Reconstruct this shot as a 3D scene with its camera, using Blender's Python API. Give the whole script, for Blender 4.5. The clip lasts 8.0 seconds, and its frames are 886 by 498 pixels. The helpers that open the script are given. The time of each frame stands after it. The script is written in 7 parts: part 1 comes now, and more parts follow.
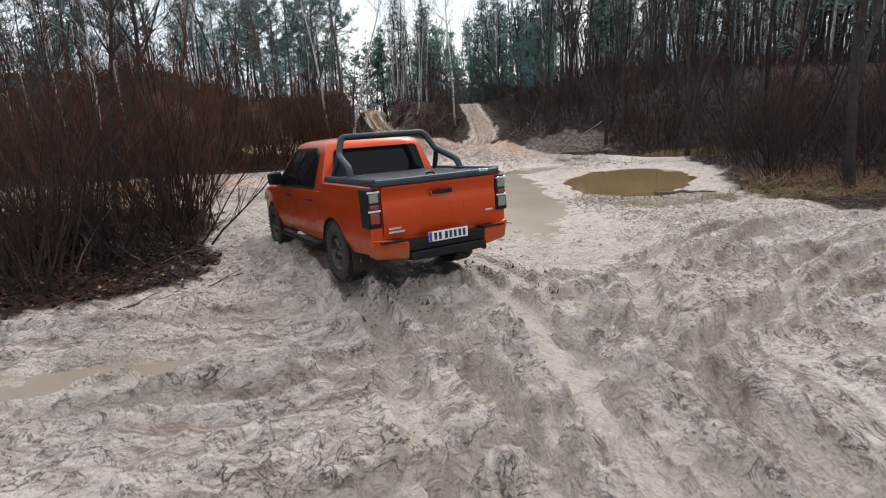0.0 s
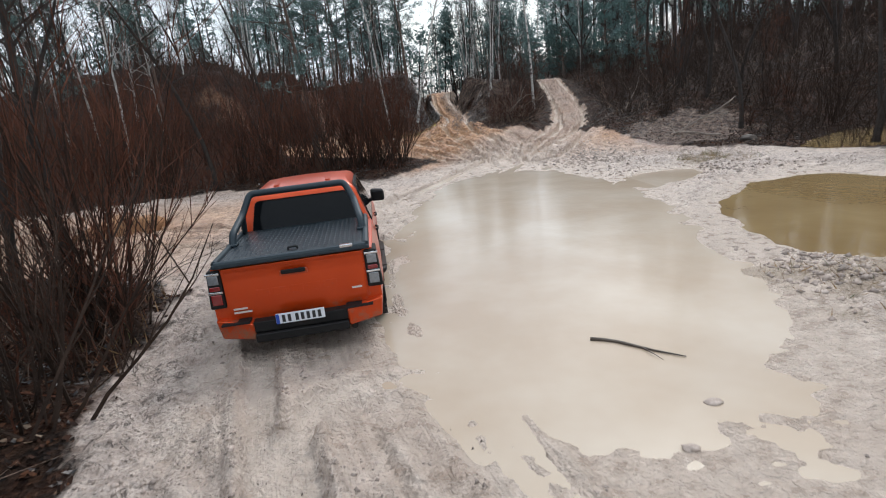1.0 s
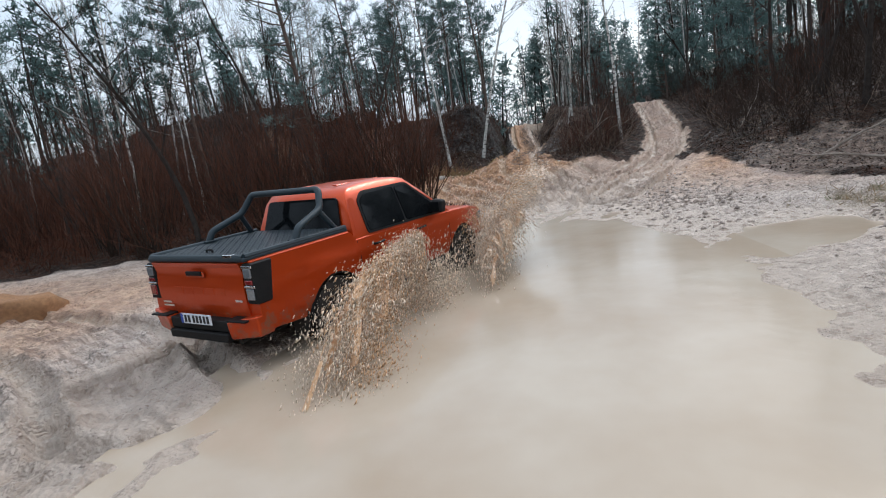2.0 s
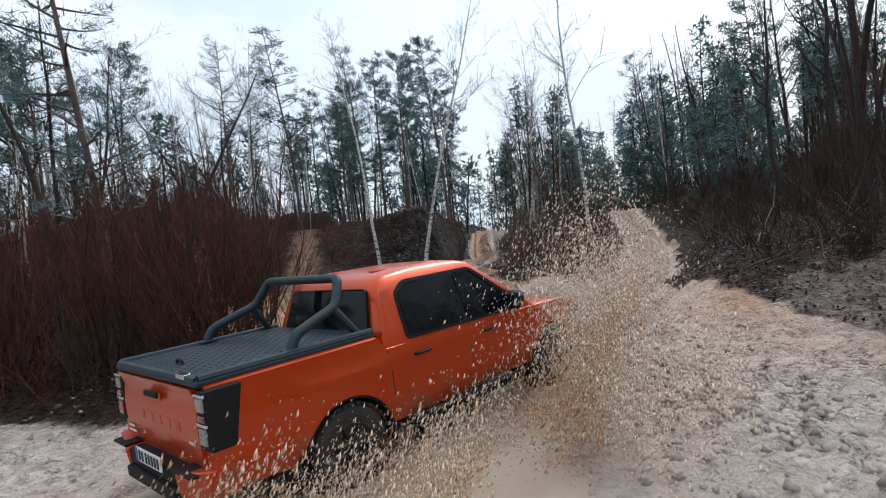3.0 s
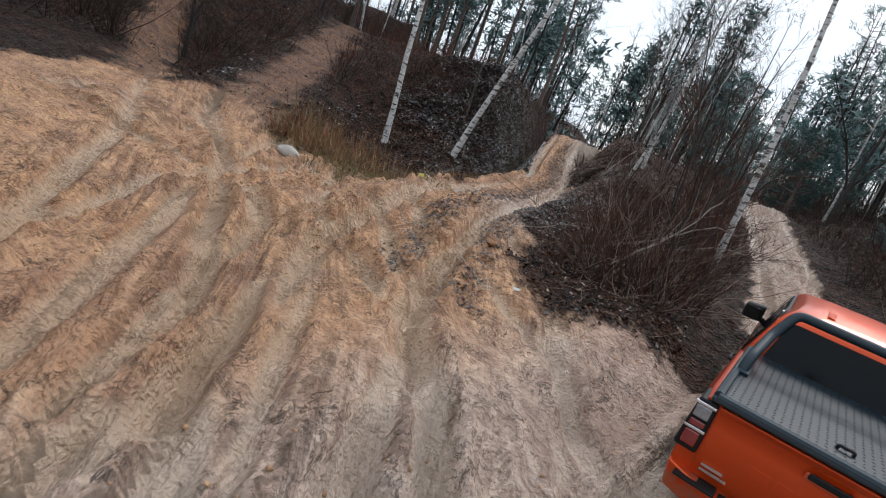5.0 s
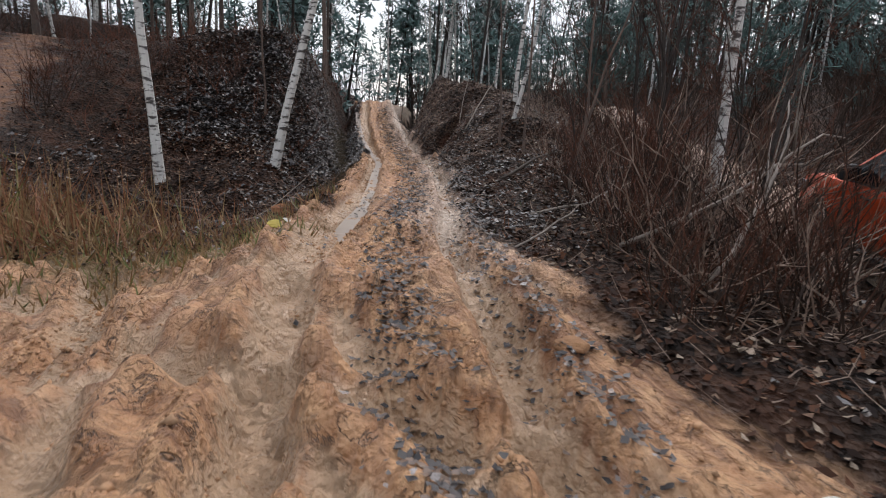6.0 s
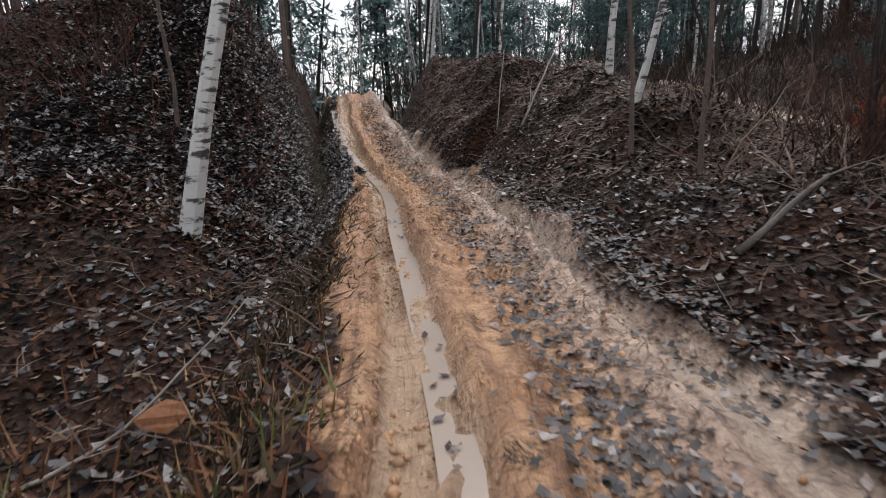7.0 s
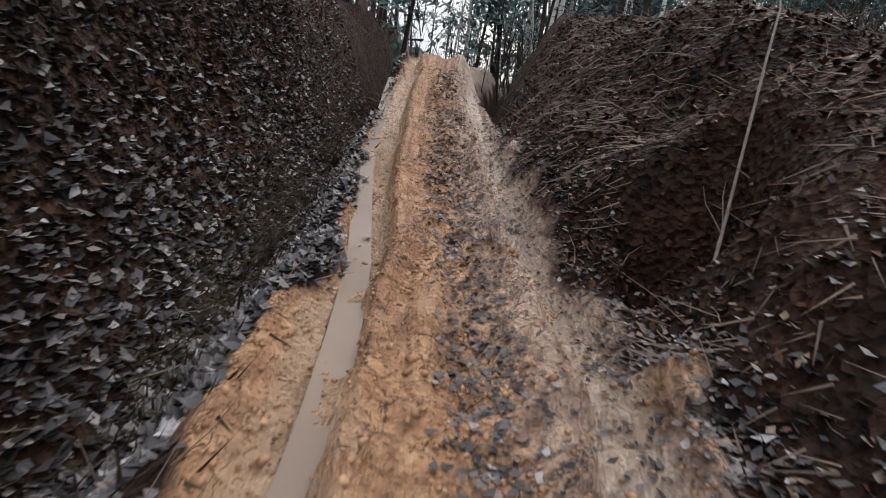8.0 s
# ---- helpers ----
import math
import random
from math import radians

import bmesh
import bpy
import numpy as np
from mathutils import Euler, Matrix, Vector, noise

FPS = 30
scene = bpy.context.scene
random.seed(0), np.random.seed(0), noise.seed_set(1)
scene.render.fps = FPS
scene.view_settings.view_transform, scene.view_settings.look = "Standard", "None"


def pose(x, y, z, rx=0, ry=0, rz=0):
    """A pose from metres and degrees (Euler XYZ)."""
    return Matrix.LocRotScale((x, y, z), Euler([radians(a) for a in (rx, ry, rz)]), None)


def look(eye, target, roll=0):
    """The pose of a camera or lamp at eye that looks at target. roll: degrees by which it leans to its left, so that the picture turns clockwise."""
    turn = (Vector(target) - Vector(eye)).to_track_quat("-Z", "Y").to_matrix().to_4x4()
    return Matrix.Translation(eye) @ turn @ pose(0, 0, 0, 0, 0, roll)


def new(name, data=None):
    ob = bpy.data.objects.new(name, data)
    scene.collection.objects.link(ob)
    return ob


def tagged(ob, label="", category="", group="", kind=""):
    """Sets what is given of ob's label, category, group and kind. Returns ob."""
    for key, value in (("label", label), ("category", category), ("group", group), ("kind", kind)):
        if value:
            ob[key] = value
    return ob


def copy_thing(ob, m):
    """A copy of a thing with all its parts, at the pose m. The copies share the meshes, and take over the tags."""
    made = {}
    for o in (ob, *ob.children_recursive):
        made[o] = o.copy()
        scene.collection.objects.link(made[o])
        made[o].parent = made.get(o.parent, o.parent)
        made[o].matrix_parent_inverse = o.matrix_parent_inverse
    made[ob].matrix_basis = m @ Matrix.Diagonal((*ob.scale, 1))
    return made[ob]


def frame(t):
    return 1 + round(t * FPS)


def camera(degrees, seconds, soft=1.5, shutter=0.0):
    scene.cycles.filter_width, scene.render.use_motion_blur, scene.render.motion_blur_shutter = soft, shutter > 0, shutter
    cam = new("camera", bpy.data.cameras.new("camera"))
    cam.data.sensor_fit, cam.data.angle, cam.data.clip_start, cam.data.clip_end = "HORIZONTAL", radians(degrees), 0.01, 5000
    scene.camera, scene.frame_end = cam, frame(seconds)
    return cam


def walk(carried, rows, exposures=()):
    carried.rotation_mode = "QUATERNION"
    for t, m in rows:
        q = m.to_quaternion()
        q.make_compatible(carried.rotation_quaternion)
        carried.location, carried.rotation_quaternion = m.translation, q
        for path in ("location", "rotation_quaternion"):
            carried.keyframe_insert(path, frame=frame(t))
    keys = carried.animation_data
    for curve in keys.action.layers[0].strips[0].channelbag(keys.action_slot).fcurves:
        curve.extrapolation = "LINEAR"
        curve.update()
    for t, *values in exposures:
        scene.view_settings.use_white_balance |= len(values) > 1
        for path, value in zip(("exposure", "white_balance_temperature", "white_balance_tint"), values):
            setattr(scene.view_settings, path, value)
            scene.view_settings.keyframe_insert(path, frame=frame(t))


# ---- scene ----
EXPO = ((0.0, 0.22, 6400, 8), (1.2, 0.24, 6250, 7), (2.4, 0.02, 6050, 6), (4.6, 0.1, 6100, 6), (5.8, 0.22, 6500, 12), (8.0, 0.26, 6500, 12))
SKY, SUN, STEP = 0.92, 1.15, 0.05
FOV = 77.2
CAMERA_ROWS = (  # seconds, x, y, z, yaw, pitch, roll
    (0.0, 0.00, 0.00, 2.12, -0.0, -13.6, -2.8),
    (0.5, -0.25, 2.50, 2.47, 1.3, -14.9, -4.6),
    (0.6, -0.24, 3.20, 2.54, 2.7, -15.2, -5.1),
    (1.0, -0.11, 5.62, 2.60, 8.2, -15.4, -6.1),
    (1.2, 0.06, 6.89, 2.54, 11.5, -14.5, -8.0),
    (2.3, 1.63, 13.21, 1.84, 19.7, -8.0, -8.2),
    (2.5, 1.69, 14.67, 1.80, 19.3, -5.7, -8.4),
    (3.0, 1.64, 18.36, 1.88, 15.9, -0.1, -6.5),
    (3.5, 1.73, 21.14, 2.67, 13.9, -2.8, -1.8),
    (4.0, 1.51, 23.05, 3.00, 14.3, -7.1, 7.1),
    (4.5, 1.16, 25.00, 2.93, 22.6, -11.1, 20.7),
    (4.7, 0.83, 25.85, 2.82, 21.9, -13.6, 22.4),
    (5.8, -2.00, 30.88, 2.15, 6.4, -13.8, 7.0),
    (6.0, -2.57, 31.72, 2.12, 1.3, -13.1, 3.2),
    (6.5, -3.46, 34.06, 2.04, -1.7, -13.1, -0.2),
    (7.0, -3.89, 37.41, 2.14, -0.9, -13.9, -0.7),
    (7.5, -3.98, 40.51, 2.27, 2.4, -16.1, 4.1),
    (8.0, -4.00, 44.05, 2.33, 7.9, -17.1, 6.9),
)
cam = camera(FOV, 8.0, soft=1.1, shutter=0.06)


def eye_pose(x, y, z, yaw, pitch, roll):
    return pose(x, y, z, 0, 0, yaw) @ pose(0, 0, 0, 90 + pitch) @ pose(0, 0, 0, 0, 0, roll)


walk(cam, [(r[0], eye_pose(*r[1:])) for r in CAMERA_ROWS], exposures=EXPO)

# ---- sky and sun ----
world = bpy.data.worlds.new("sky")
scene.world = world
world.use_nodes = True
wn, wl = world.node_tree.nodes, world.node_tree.links
wn.clear()
sky = wn.new("ShaderNodeTexSky")
sky.sky_type, sky.sun_disc = "NISHITA", False
sky.sun_elevation, sky.sun_rotation = radians(38), radians(20)
sky.air_density, sky.dust_density = 1.2, 2.0
sky_gain = wn.new("ShaderNodeMix")
sky_gain.data_type = "RGBA"
sky_gain.blend_type = "MULTIPLY"
sky_gain.inputs[0].default_value = 1.0
sky_gain.inputs[7].default_value = (0.14, 0.14, 0.14, 1)
wl.new(sky.outputs[0], sky_gain.inputs[6])
wcoord = wn.new("ShaderNodeTexCoord")
wmap = wn.new("ShaderNodeMapping")
wmap.inputs["Scale"].default_value = (1, 1, 2.2)
wl.new(wcoord.outputs["Generated"], wmap.inputs[0])
wnoise = wn.new("ShaderNodeTexNoise")
wnoise.inputs["Scale"].default_value = 3.2
wnoise.inputs["Detail"].default_value = 6
wl.new(wmap.outputs[0], wnoise.inputs["Vector"])
wramp = wn.new("ShaderNodeValToRGB")
wramp.color_ramp.elements[0].position, wramp.color_ramp.elements[1].position = 0.40, 0.60
wramp.color_ramp.elements[0].color = (0.62, 0.62, 0.62, 1)
wl.new(wnoise.outputs[0], wramp.inputs[0])
cloud = wn.new("ShaderNodeMix")
cloud.data_type = "RGBA"
cloud.inputs[7].default_value = (0.90, 0.95, 1.03, 1)
wl.new(wramp.outputs[0], cloud.inputs[0])
wl.new(sky_gain.outputs[2], cloud.inputs[6])
background = wn.new("ShaderNodeBackground")
background.inputs[1].default_value = SKY
# an overcast sky is brightest overhead
wsep = wn.new("ShaderNodeSeparateXYZ")
wl.new(wcoord.outputs["Generated"], wsep.inputs[0])
wgrade = wn.new("ShaderNodeMapRange")
wgrade.inputs["From Min"].default_value, wgrade.inputs["From Max"].default_value = 0.0, 0.9
wgrade.inputs["To Min"].default_value, wgrade.inputs["To Max"].default_value = 0.95, 1.6
wl.new(wsep.outputs[2], wgrade.inputs[0])
wscale = wn.new("ShaderNodeVectorMath")
wscale.operation = "SCALE"
wl.new(cloud.outputs[2], wscale.inputs[0])
wl.new(wgrade.outputs[0], wscale.inputs["Scale"])
wl.new(wscale.outputs[0], background.inputs[0])
wout = wn.new("ShaderNodeOutputWorld")
wl.new(background.outputs[0], wout.inputs[0])

sun = new("sun", bpy.data.lights.new("sun", "SUN"))
sun.data.energy, sun.data.angle, sun.data.color = SUN, radians(14), (1.0, 0.945, 0.92)
sun.matrix_world = look((0, 0, 40), (0 - 12, 0 - 34, 4))


# ---- numeric noise and plan helpers ----
def lattice(ix, iy, seed):
    h = (ix.astype(np.int64) * 374761393 + iy.astype(np.int64) * 668265263 + seed * 974711) & 0x7FFFFFFF
    h = ((h ^ (h >> 13)) * 1274126177) & 0x7FFFFFFF
    return ((h ^ (h >> 16)) & 0xFFFF) / 65535.0


def value_noise(x, y, seed=0):
    ix, iy = np.floor(x), np.floor(y)
    fx, fy = x - ix, y - iy
    fx, fy = fx * fx * (3 - 2 * fx), fy * fy * (3 - 2 * fy)
    a, b = lattice(ix, iy, seed), lattice(ix + 1, iy, seed)
    c, d = lattice(ix, iy + 1, seed), lattice(ix + 1, iy + 1, seed)
    return (a * (1 - fx) + b * fx) * (1 - fy) + (c * (1 - fx) + d * fx) * fy - 0.5


def fbm(x, y, octaves=4, seed=0):
    total, amp = 0.0, 1.0
    for k in range(octaves):
        total = total + amp * value_noise(x, y, seed + k)
        x, y, amp = x * 2.03 + 7.1, y * 2.03 - 3.7, amp * 0.5
    return total


def sstep(t):
    t = np.clip(t, 0, 1)
    return t * t * (3 - 2 * t)


def line_distance(x, y, pts):
    """Distance to a polyline, signed side (right is positive) and arc length."""
    best, side, along, run = np.full(x.shape, 1e9), np.zeros(x.shape), np.zeros(x.shape), 0.0
    for (ax, ay), (bx, by) in zip(pts[:-1], pts[1:]):
        dx, dy = bx - ax, by - ay
        n = math.hypot(dx, dy)
        t = np.clip(((x - ax) * dx + (y - ay) * dy) / n**2, 0, 1)
        d = np.hypot(x - ax - t * dx, y - ay - t * dy)
        near = d < best
        best = np.where(near, d, best)
        side = np.where(near, np.sign((x - ax) * dy - (y - ay) * dx), side)
        along = np.where(near, run + t * n, along)
        run += n
    return best, side, along


def inside(x, y, poly):
    result = np.zeros(x.shape, bool)
    for (ax, ay), (bx, by) in zip(poly, poly[1:] + poly[:1]):
        if ay == by:
            continue
        cross = (ay > y) != (by > y)
        result ^= cross & (x < (bx - ax) * (y - ay) / (by - ay) + ax)
    return result


def smooth_line(pts, n=8):
    """Catmull-Rom through plan points."""
    pts = [Vector(p) for p in pts]
    ext = [pts[0] * 2 - pts[1]] + pts + [pts[-1] * 2 - pts[-2]]
    out = []
    for a, b, c, d in zip(ext, ext[1:], ext[2:], ext[3:]):
        for k in range(n):
            t = k / n
            out.append(tuple(0.5 * (2 * b + (c - a) * t + (2 * a - 5 * b + 4 * c - d) * t * t + (3 * b - a - 3 * c + d) * t**3)))
    out.append(tuple(pts[-1]))
    return out


# ---- the plan ----
ROAD = smooth_line([(2.5, -8), (0.9, 2), (-0.6, 7.5), (-2.2, 11), (-3.1, 13.7), (-3.2, 16.6), (-2.5, 19.6), (-1.2, 23.7), (0.3, 28.1), (1.75, 32), (2.75, 36), (3.4, 41), (3.6, 46), (3.5, 51), (3.2, 56.5), (2.6, 64), (2.0, 90)], 5)
TRAIL = smooth_line([(-0.2, 25.5), (-1.4, 29.5), (-2.6, 33.2), (-3.25, 36.5), (-3.4, 40), (-3.8, 44), (-4.4, 47.5), (-5.2, 51), (-6.3, 57), (-7.2, 63), (-8, 90)], 5)
CHUTE = smooth_line([(-3.5, 31.0), (-6.5, 33.8), (-9.4, 37.2), (-12.7, 43), (-16.4, 51), (-18.8, 57), (-21.5, 63)], 4)
SIDE_CHUTE = smooth_line([(-9.8, 35.6), (-12.2, 37.0), (-14.6, 38.8), (-17.2, 41.2), (-21, 44)], 4)
LOOPS = [smooth_line(p, 5) for p in (
    [(-14, 4.0), (-7, 4.6), (-3, 5.0), (0.5, 5.6), (5, 6.6), (14, 9)],
    [(-9, 2.9), (-3, 3.1), (-0.6, 3.5), (2.5, 5.6), (7, 8.8), (15, 11.5)],
    [(1.9, -6), (1.6, 2), (0.2, 6.5), (-1.2, 9.5)],
    [(3.4, -6), (2.8, 2.5), (3.3, 6.5), (6.5, 9), (12, 10.4)],
    [(-1.0, 27), (-3.2, 31), (-5.4, 34), (-7.5, 38), (-9.6, 40.5)],
    [(-2, 28.5), (-5, 31.5), (-7.5, 34), (-10.5, 36.5), (-14, 40)],
    [(0.2, 29), (-1.2, 33), (-3.4, 36.2), (-6, 37.6), (-9, 38.6)],
    [(-3, 15), (-5.5, 16.5), (-9, 17.5), (-15, 18.5), (-24, 19)],
    [(0.6, 26.5), (-0.9, 29.5), (-3.6, 33), (-6.2, 35), (-8.6, 36.6), (-10.5, 39)],
    [(-2.2, 27.6), (-4.2, 31), (-5.2, 34.5), (-5.0, 37.2)],
    [(1.2, 29), (-0.6, 31.8), (-3.2, 33.4), (-6.6, 34.0), (-10, 34.4)],
    [(0.9, 26), (1.9, 30), (3.0, 34.5), (3.5, 40), (3.7, 46)],
)]
MAIN_FLAT = [(-40, -40), (60, -40), (30, 4), (12, 9), (8, 10.2), (6.8, 12.3), (8.6, 17), (9.5, 22), (6.5, 25), (4.4, 28.0), (3.8, 29.6), (3.4, 32), (1.0, 34.6), (-0.5, 33.3), (-1.5, 34.6),
             (-2.4, 37.5), (-4.3, 38.3), (-5.8, 36.9), (-8.2, 37.6), (-10.8, 38.0), (-13.0, 36.4), (-12.2, 33.6), (-9.3, 30.4), (-6.2, 28.9), (-3.5, 27.7), (-2.9, 26.7), (-4.7, 24.2), (-10.6, 24.3),
             (-16, 22.5), (-30, 22), (-30, 15.5), (-9.2, 14.6), (-6.9, 14.2), (-5.2, 13.2), (-4.6, 10.6), (-3.6, 8.7), (-3.4, 7.8), (-3.8, 6.7), (-5.1, 6.0), (-12, 5.0), (-40, 3)]
# pools: x, y, half width, half length, turn, depth
POOLS = ((0.2, 16.6, 2.75, 7.4, 4, 0.16), (5.6, 16.2, 1.75, 3.4, -22, 0.2), (12.0, 25.0, 3.8, 1.7, 30, 0.2), (3.55, 20.6, 0.9, 1.5, -30, 0.12),
         (-3.3, 4.5, 1.2, 0.26, 10, 0.09))
WATER_Z = 0.0
# a wheel mark pressed smooth and full of wet silt
SLICK = smooth_line([(1.25, 0.5), (1.17, 2.6), (1.08, 3.3), (0.92, 4.9), (0.8, 6.6)], 4)
TRAIL_Y, TRAIL_H = [26, 28, 31, 36, 44, 48, 53, 57, 62, 90], [0.05, 0.2, 0.6, 1.0, 1.05, 1.1, 1.8, 2.7, 2.8, 2.8]
HOLLOW = (-2.95, 47.7)
RUT = smooth_line([(-3.55, 35.2), (-3.75, 37.5), (-3.8, 39.0), (-4.0, 40.8), (-4.25, 42.8), (-4.53, 45.2), (-4.97, 47.2), (-5.38, 48.6), (-5.82, 50.1), (-6.4, 52.6), (-7.3, 57)], 5)


def track_lines(x, y):
    """Place across and along the nearest wheel track, and how strongly it marks the mud."""
    best, second, across, along = np.full(x.shape, 1e9), np.full(x.shape, 1e9), np.zeros(x.shape), np.zeros(x.shape)
    for k, loop in enumerate([ROAD, TRAIL] + LOOPS):
        d, s, a = line_distance(x + 0.1 * fbm(x * 0.6, y * 0.6, 2, 90 + k), y, loop)
        near = d < best
        second = np.where(near, best, np.minimum(second, d))
        best, across, along = np.where(near, d, best), np.where(near, d * s + 9.3 * k, across), np.where(near, a, along)
    return np.stack([across, along, sstep((1.5 - best) / 0.6) * sstep((second - best) / 0.25)], -1)


def terrain(x, y):
    """Height of the ground and the mud, wet, sand and grass shares of its cover."""
    wx, wy = x + 0.5 * fbm(x * 0.5, y * 0.5, 3, 11), y + 0.5 * fbm(x * 0.5, y * 0.5, 3, 23)
    wx, wy = wx + 0.25 * fbm(x * 2.5, y * 2.5, 2, 31), wy + 0.25 * fbm(x * 2.5, y * 2.5, 2, 37)
    d_road, s_road, a_road = line_distance(x, y, ROAD)
    d_trail, s_trail, a_trail = line_distance(x, y, TRAIL)
    d_chute, s_chute, a_chute = line_distance(x, y, CHUTE)
    z_road = np.interp(y, [27, 32, 36, 42, 46, 51, 56, 62, 90], [0.13, 0.28, 0.44, 0.86, 1.3, 2.05, 2.95, 3.0, 2.2])
    z_trail = np.interp(y, TRAIL_Y, TRAIL_H)
    z_bowl = np.interp(y, [24, 30, 36, 41], [0.05, 0.4, 0.48, 0.42])
    z_mid = np.interp(y, [26, 31, 36, 42, 50, 58, 70], [0.05, 0.5, 0.9, 1.15, 1.9, 2.6, 3.0])
    west = sstep((-3.6 - x) / 2.2)
    z = west * z_bowl + (1 - west) * z_mid
    # birch mound between chute and trail, hill west of the chute, ridge between trail and road, slope east of the road
    z = z + 3.6 * sstep((y - 39.6 + 0.6 * fbm(x * 0.3, y * 0.3, 2, 5)) / 9.5) * sstep((-5.0 - (y - 44) * 0.17 - x) / 2.2) * (1 + 0.25 * fbm(x * 0.25, y * 0.25, 3, 8))
    left = s_chute < 0
    z = z + np.where(left, sstep((d_chute - 1.2) / 4.0), 0) * 2.7 * sstep((y - 34.5 + 0.3 * (x + 12)) / 9) * (1 - 0.6 * np.exp(-(((x + 0.55 * (y - 36) + 12.5) / 1.4) ** 2)))
    z = z + 1.75 * sstep((y - 37.0) / 12.0) * sstep((d_trail - 0.9) / 2.0) * sstep((d_road - 1.3) / 1.8) * np.where((s_trail > 0) & (s_road < 0), 1, 0) * (0.36 + 0.50 * np.exp(-(((d_trail - 2.1) / 1.2) ** 2))) * (1 + 0.5 * fbm(x * 0.4, y * 0.4, 3, 3))
    z = z + 0.34 * fbm(x * 0.75, y * 0.75, 3, 6) * sstep((y - 39) / 3) * sstep((d_trail - 1.2) / 0.9) * sstep((d_road - 1.6) / 1.0)
    east = np.where((s_road > 0), 1.0, 0.0) * sstep((y - 27) / 8)
    z = z + east * (0.35 * np.clip(d_road - 1.9, 0, 2.0) + 0.16 * np.clip(d_road - 3.5, 0, 14))
    z = z + 0.10 * np.clip(np.hypot(x * 0.8, y - 25) - 60, 0, 60) * 0.3
    # cut the chute, the trail and the road in
    w = sstep((2.6 - d_chute) / 1.5) * sstep((a_chute - 6) / 4)
    z = z * (1 - w) + w * np.interp(a_chute, [0, 8, 13, 22, 40], [0.3, 0.42, 1.3, 3.9, 4.3])
    reach = 1.6 - 0.3 * sstep((y - 47) / 2) * np.where(s_trail > 0, 1, 0)
    w = sstep((reach - d_trail) / 0.75) * sstep((y - 26) / 5)
    z = z * (1 - w) + w * z_trail
    w = sstep((2.2 - d_road) / 1.0) * sstep((y - 25) / 5)
    z = z * (1 - w) + w * z_road
    # cover
    rim = line_distance(wx, wy, MAIN_FLAT + MAIN_FLAT[:1])[0]
    mud = sstep((np.where(inside(wx, wy, MAIN_FLAT), rim, -rim) + 0.3) / 0.6)
    ragged = 0.35 * fbm(x * 1.4, y * 1.4, 3, 44)
    road_mud = np.where(y > 26, sstep((1.12 + ragged - d_road) / 0.3), 0)
    cut = np.where(s_trail < 0, np.exp(-(((y - 42.4) / 2.0) ** 2)), 0)
    trail_mud = np.where(y > 28, sstep((1.02 + 0.42 * cut + ragged - d_trail) / 0.3), 0)
    patch = np.exp(-(((x + 3.25) / 0.2) ** 2 + ((y - 46.4) / 0.22) ** 2) * np.clip(1 + 1.4 * fbm(x * 4, y * 4, 3, 52), 0.45, 3.0))
    trail_mud = np.maximum(trail_mud, sstep((patch - 0.35) / 0.2))
    d_side = line_distance(x, y, SIDE_CHUTE)[0]
    side_way = sstep((1.0 + 2 * ragged - d_side) / 0.7)
    trodden = 0.38 * sstep((1.1 - np.hypot((x - 6.6) / 2.6, (y - 28.6) / 2.4) + 1.1 * ragged) / 0.35) * sstep((d_road - 1.0) / 0.6)
    chute_mud = 0.56 * sstep((1.15 + 2 * ragged - d_chute) / 0.7)
    mud = np.clip(np.maximum.reduce([mud, road_mud, trail_mud, chute_mud, 0.55 * side_way, trodden]), 0, 1)
    # islands of leaf litter and grass in the flat
    grass = np.exp(-(((x - 4.6) / 2.4) ** 2 + ((y - 12.2) / 1.0) ** 2)) + np.exp(-(((x + 6.4) / 1.7) ** 2 + ((y - 37.4) / 1.1) ** 2)) + 0.45 * np.exp(-(((x + 4.45) / 0.25) ** 2 + ((y - 38.6) / 1.4) ** 2)) + 0.7 * np.exp(-(((x - 5.6) / 1.3) ** 2 + ((y - 22.6) / 1.2) ** 2)) + np.exp(-(((x - 9) / 1.8) ** 2 + ((y - 12.0) / 1.2) ** 2))
    grass = np.clip(grass + 0.8 * fbm(x * 1.8, y * 1.8, 3, 61) * (grass > 0.12), 0, 1)
    # relief
    z = z + (1 - mud) * (0.13 * fbm(x * 0.9, y * 0.9, 4, 71) + 0.07 * fbm(x * 4, y * 4, 2, 77) + 0.10 * (0.2 - np.abs(fbm(x * 1.6, y * 1.6, 3, 79))) + 0.04)
    z = z - 0.85 * np.exp(-(((x - HOLLOW[0]) / 0.33) ** 4 + ((y - HOLLOW[1]) / 0.45) ** 4)) + 0.06 * patch
    rut = np.zeros(x.shape)
    for k, loop in enumerate([ROAD, TRAIL] + LOOPS):
        d, s, a = line_distance(x + 0.14 * fbm(x * 0.6, y * 0.6, 2, 90 + k), y, loop)
        half = 0.78 if k != 1 else 0.66
        depth = (0.14 if k == 1 else 0.09 if k in (6, 7, 8, 10, 11, 12) else 0.14) * (0.6 + 0.9 * np.clip(fbm(a * 0.5, a * 0 + k, 2, 120 + k) + 0.5, 0, 1))
        q = (d - half) / 0.15
        groove = np.exp(-q**4) - 0.55 * np.exp(-(((np.abs(d - half) - 0.23) / 0.07) ** 2))
        lug = 0.13 * np.exp(-q**4) * np.sin(a * 2 * np.pi / 0.19 + (d - half) * 14)
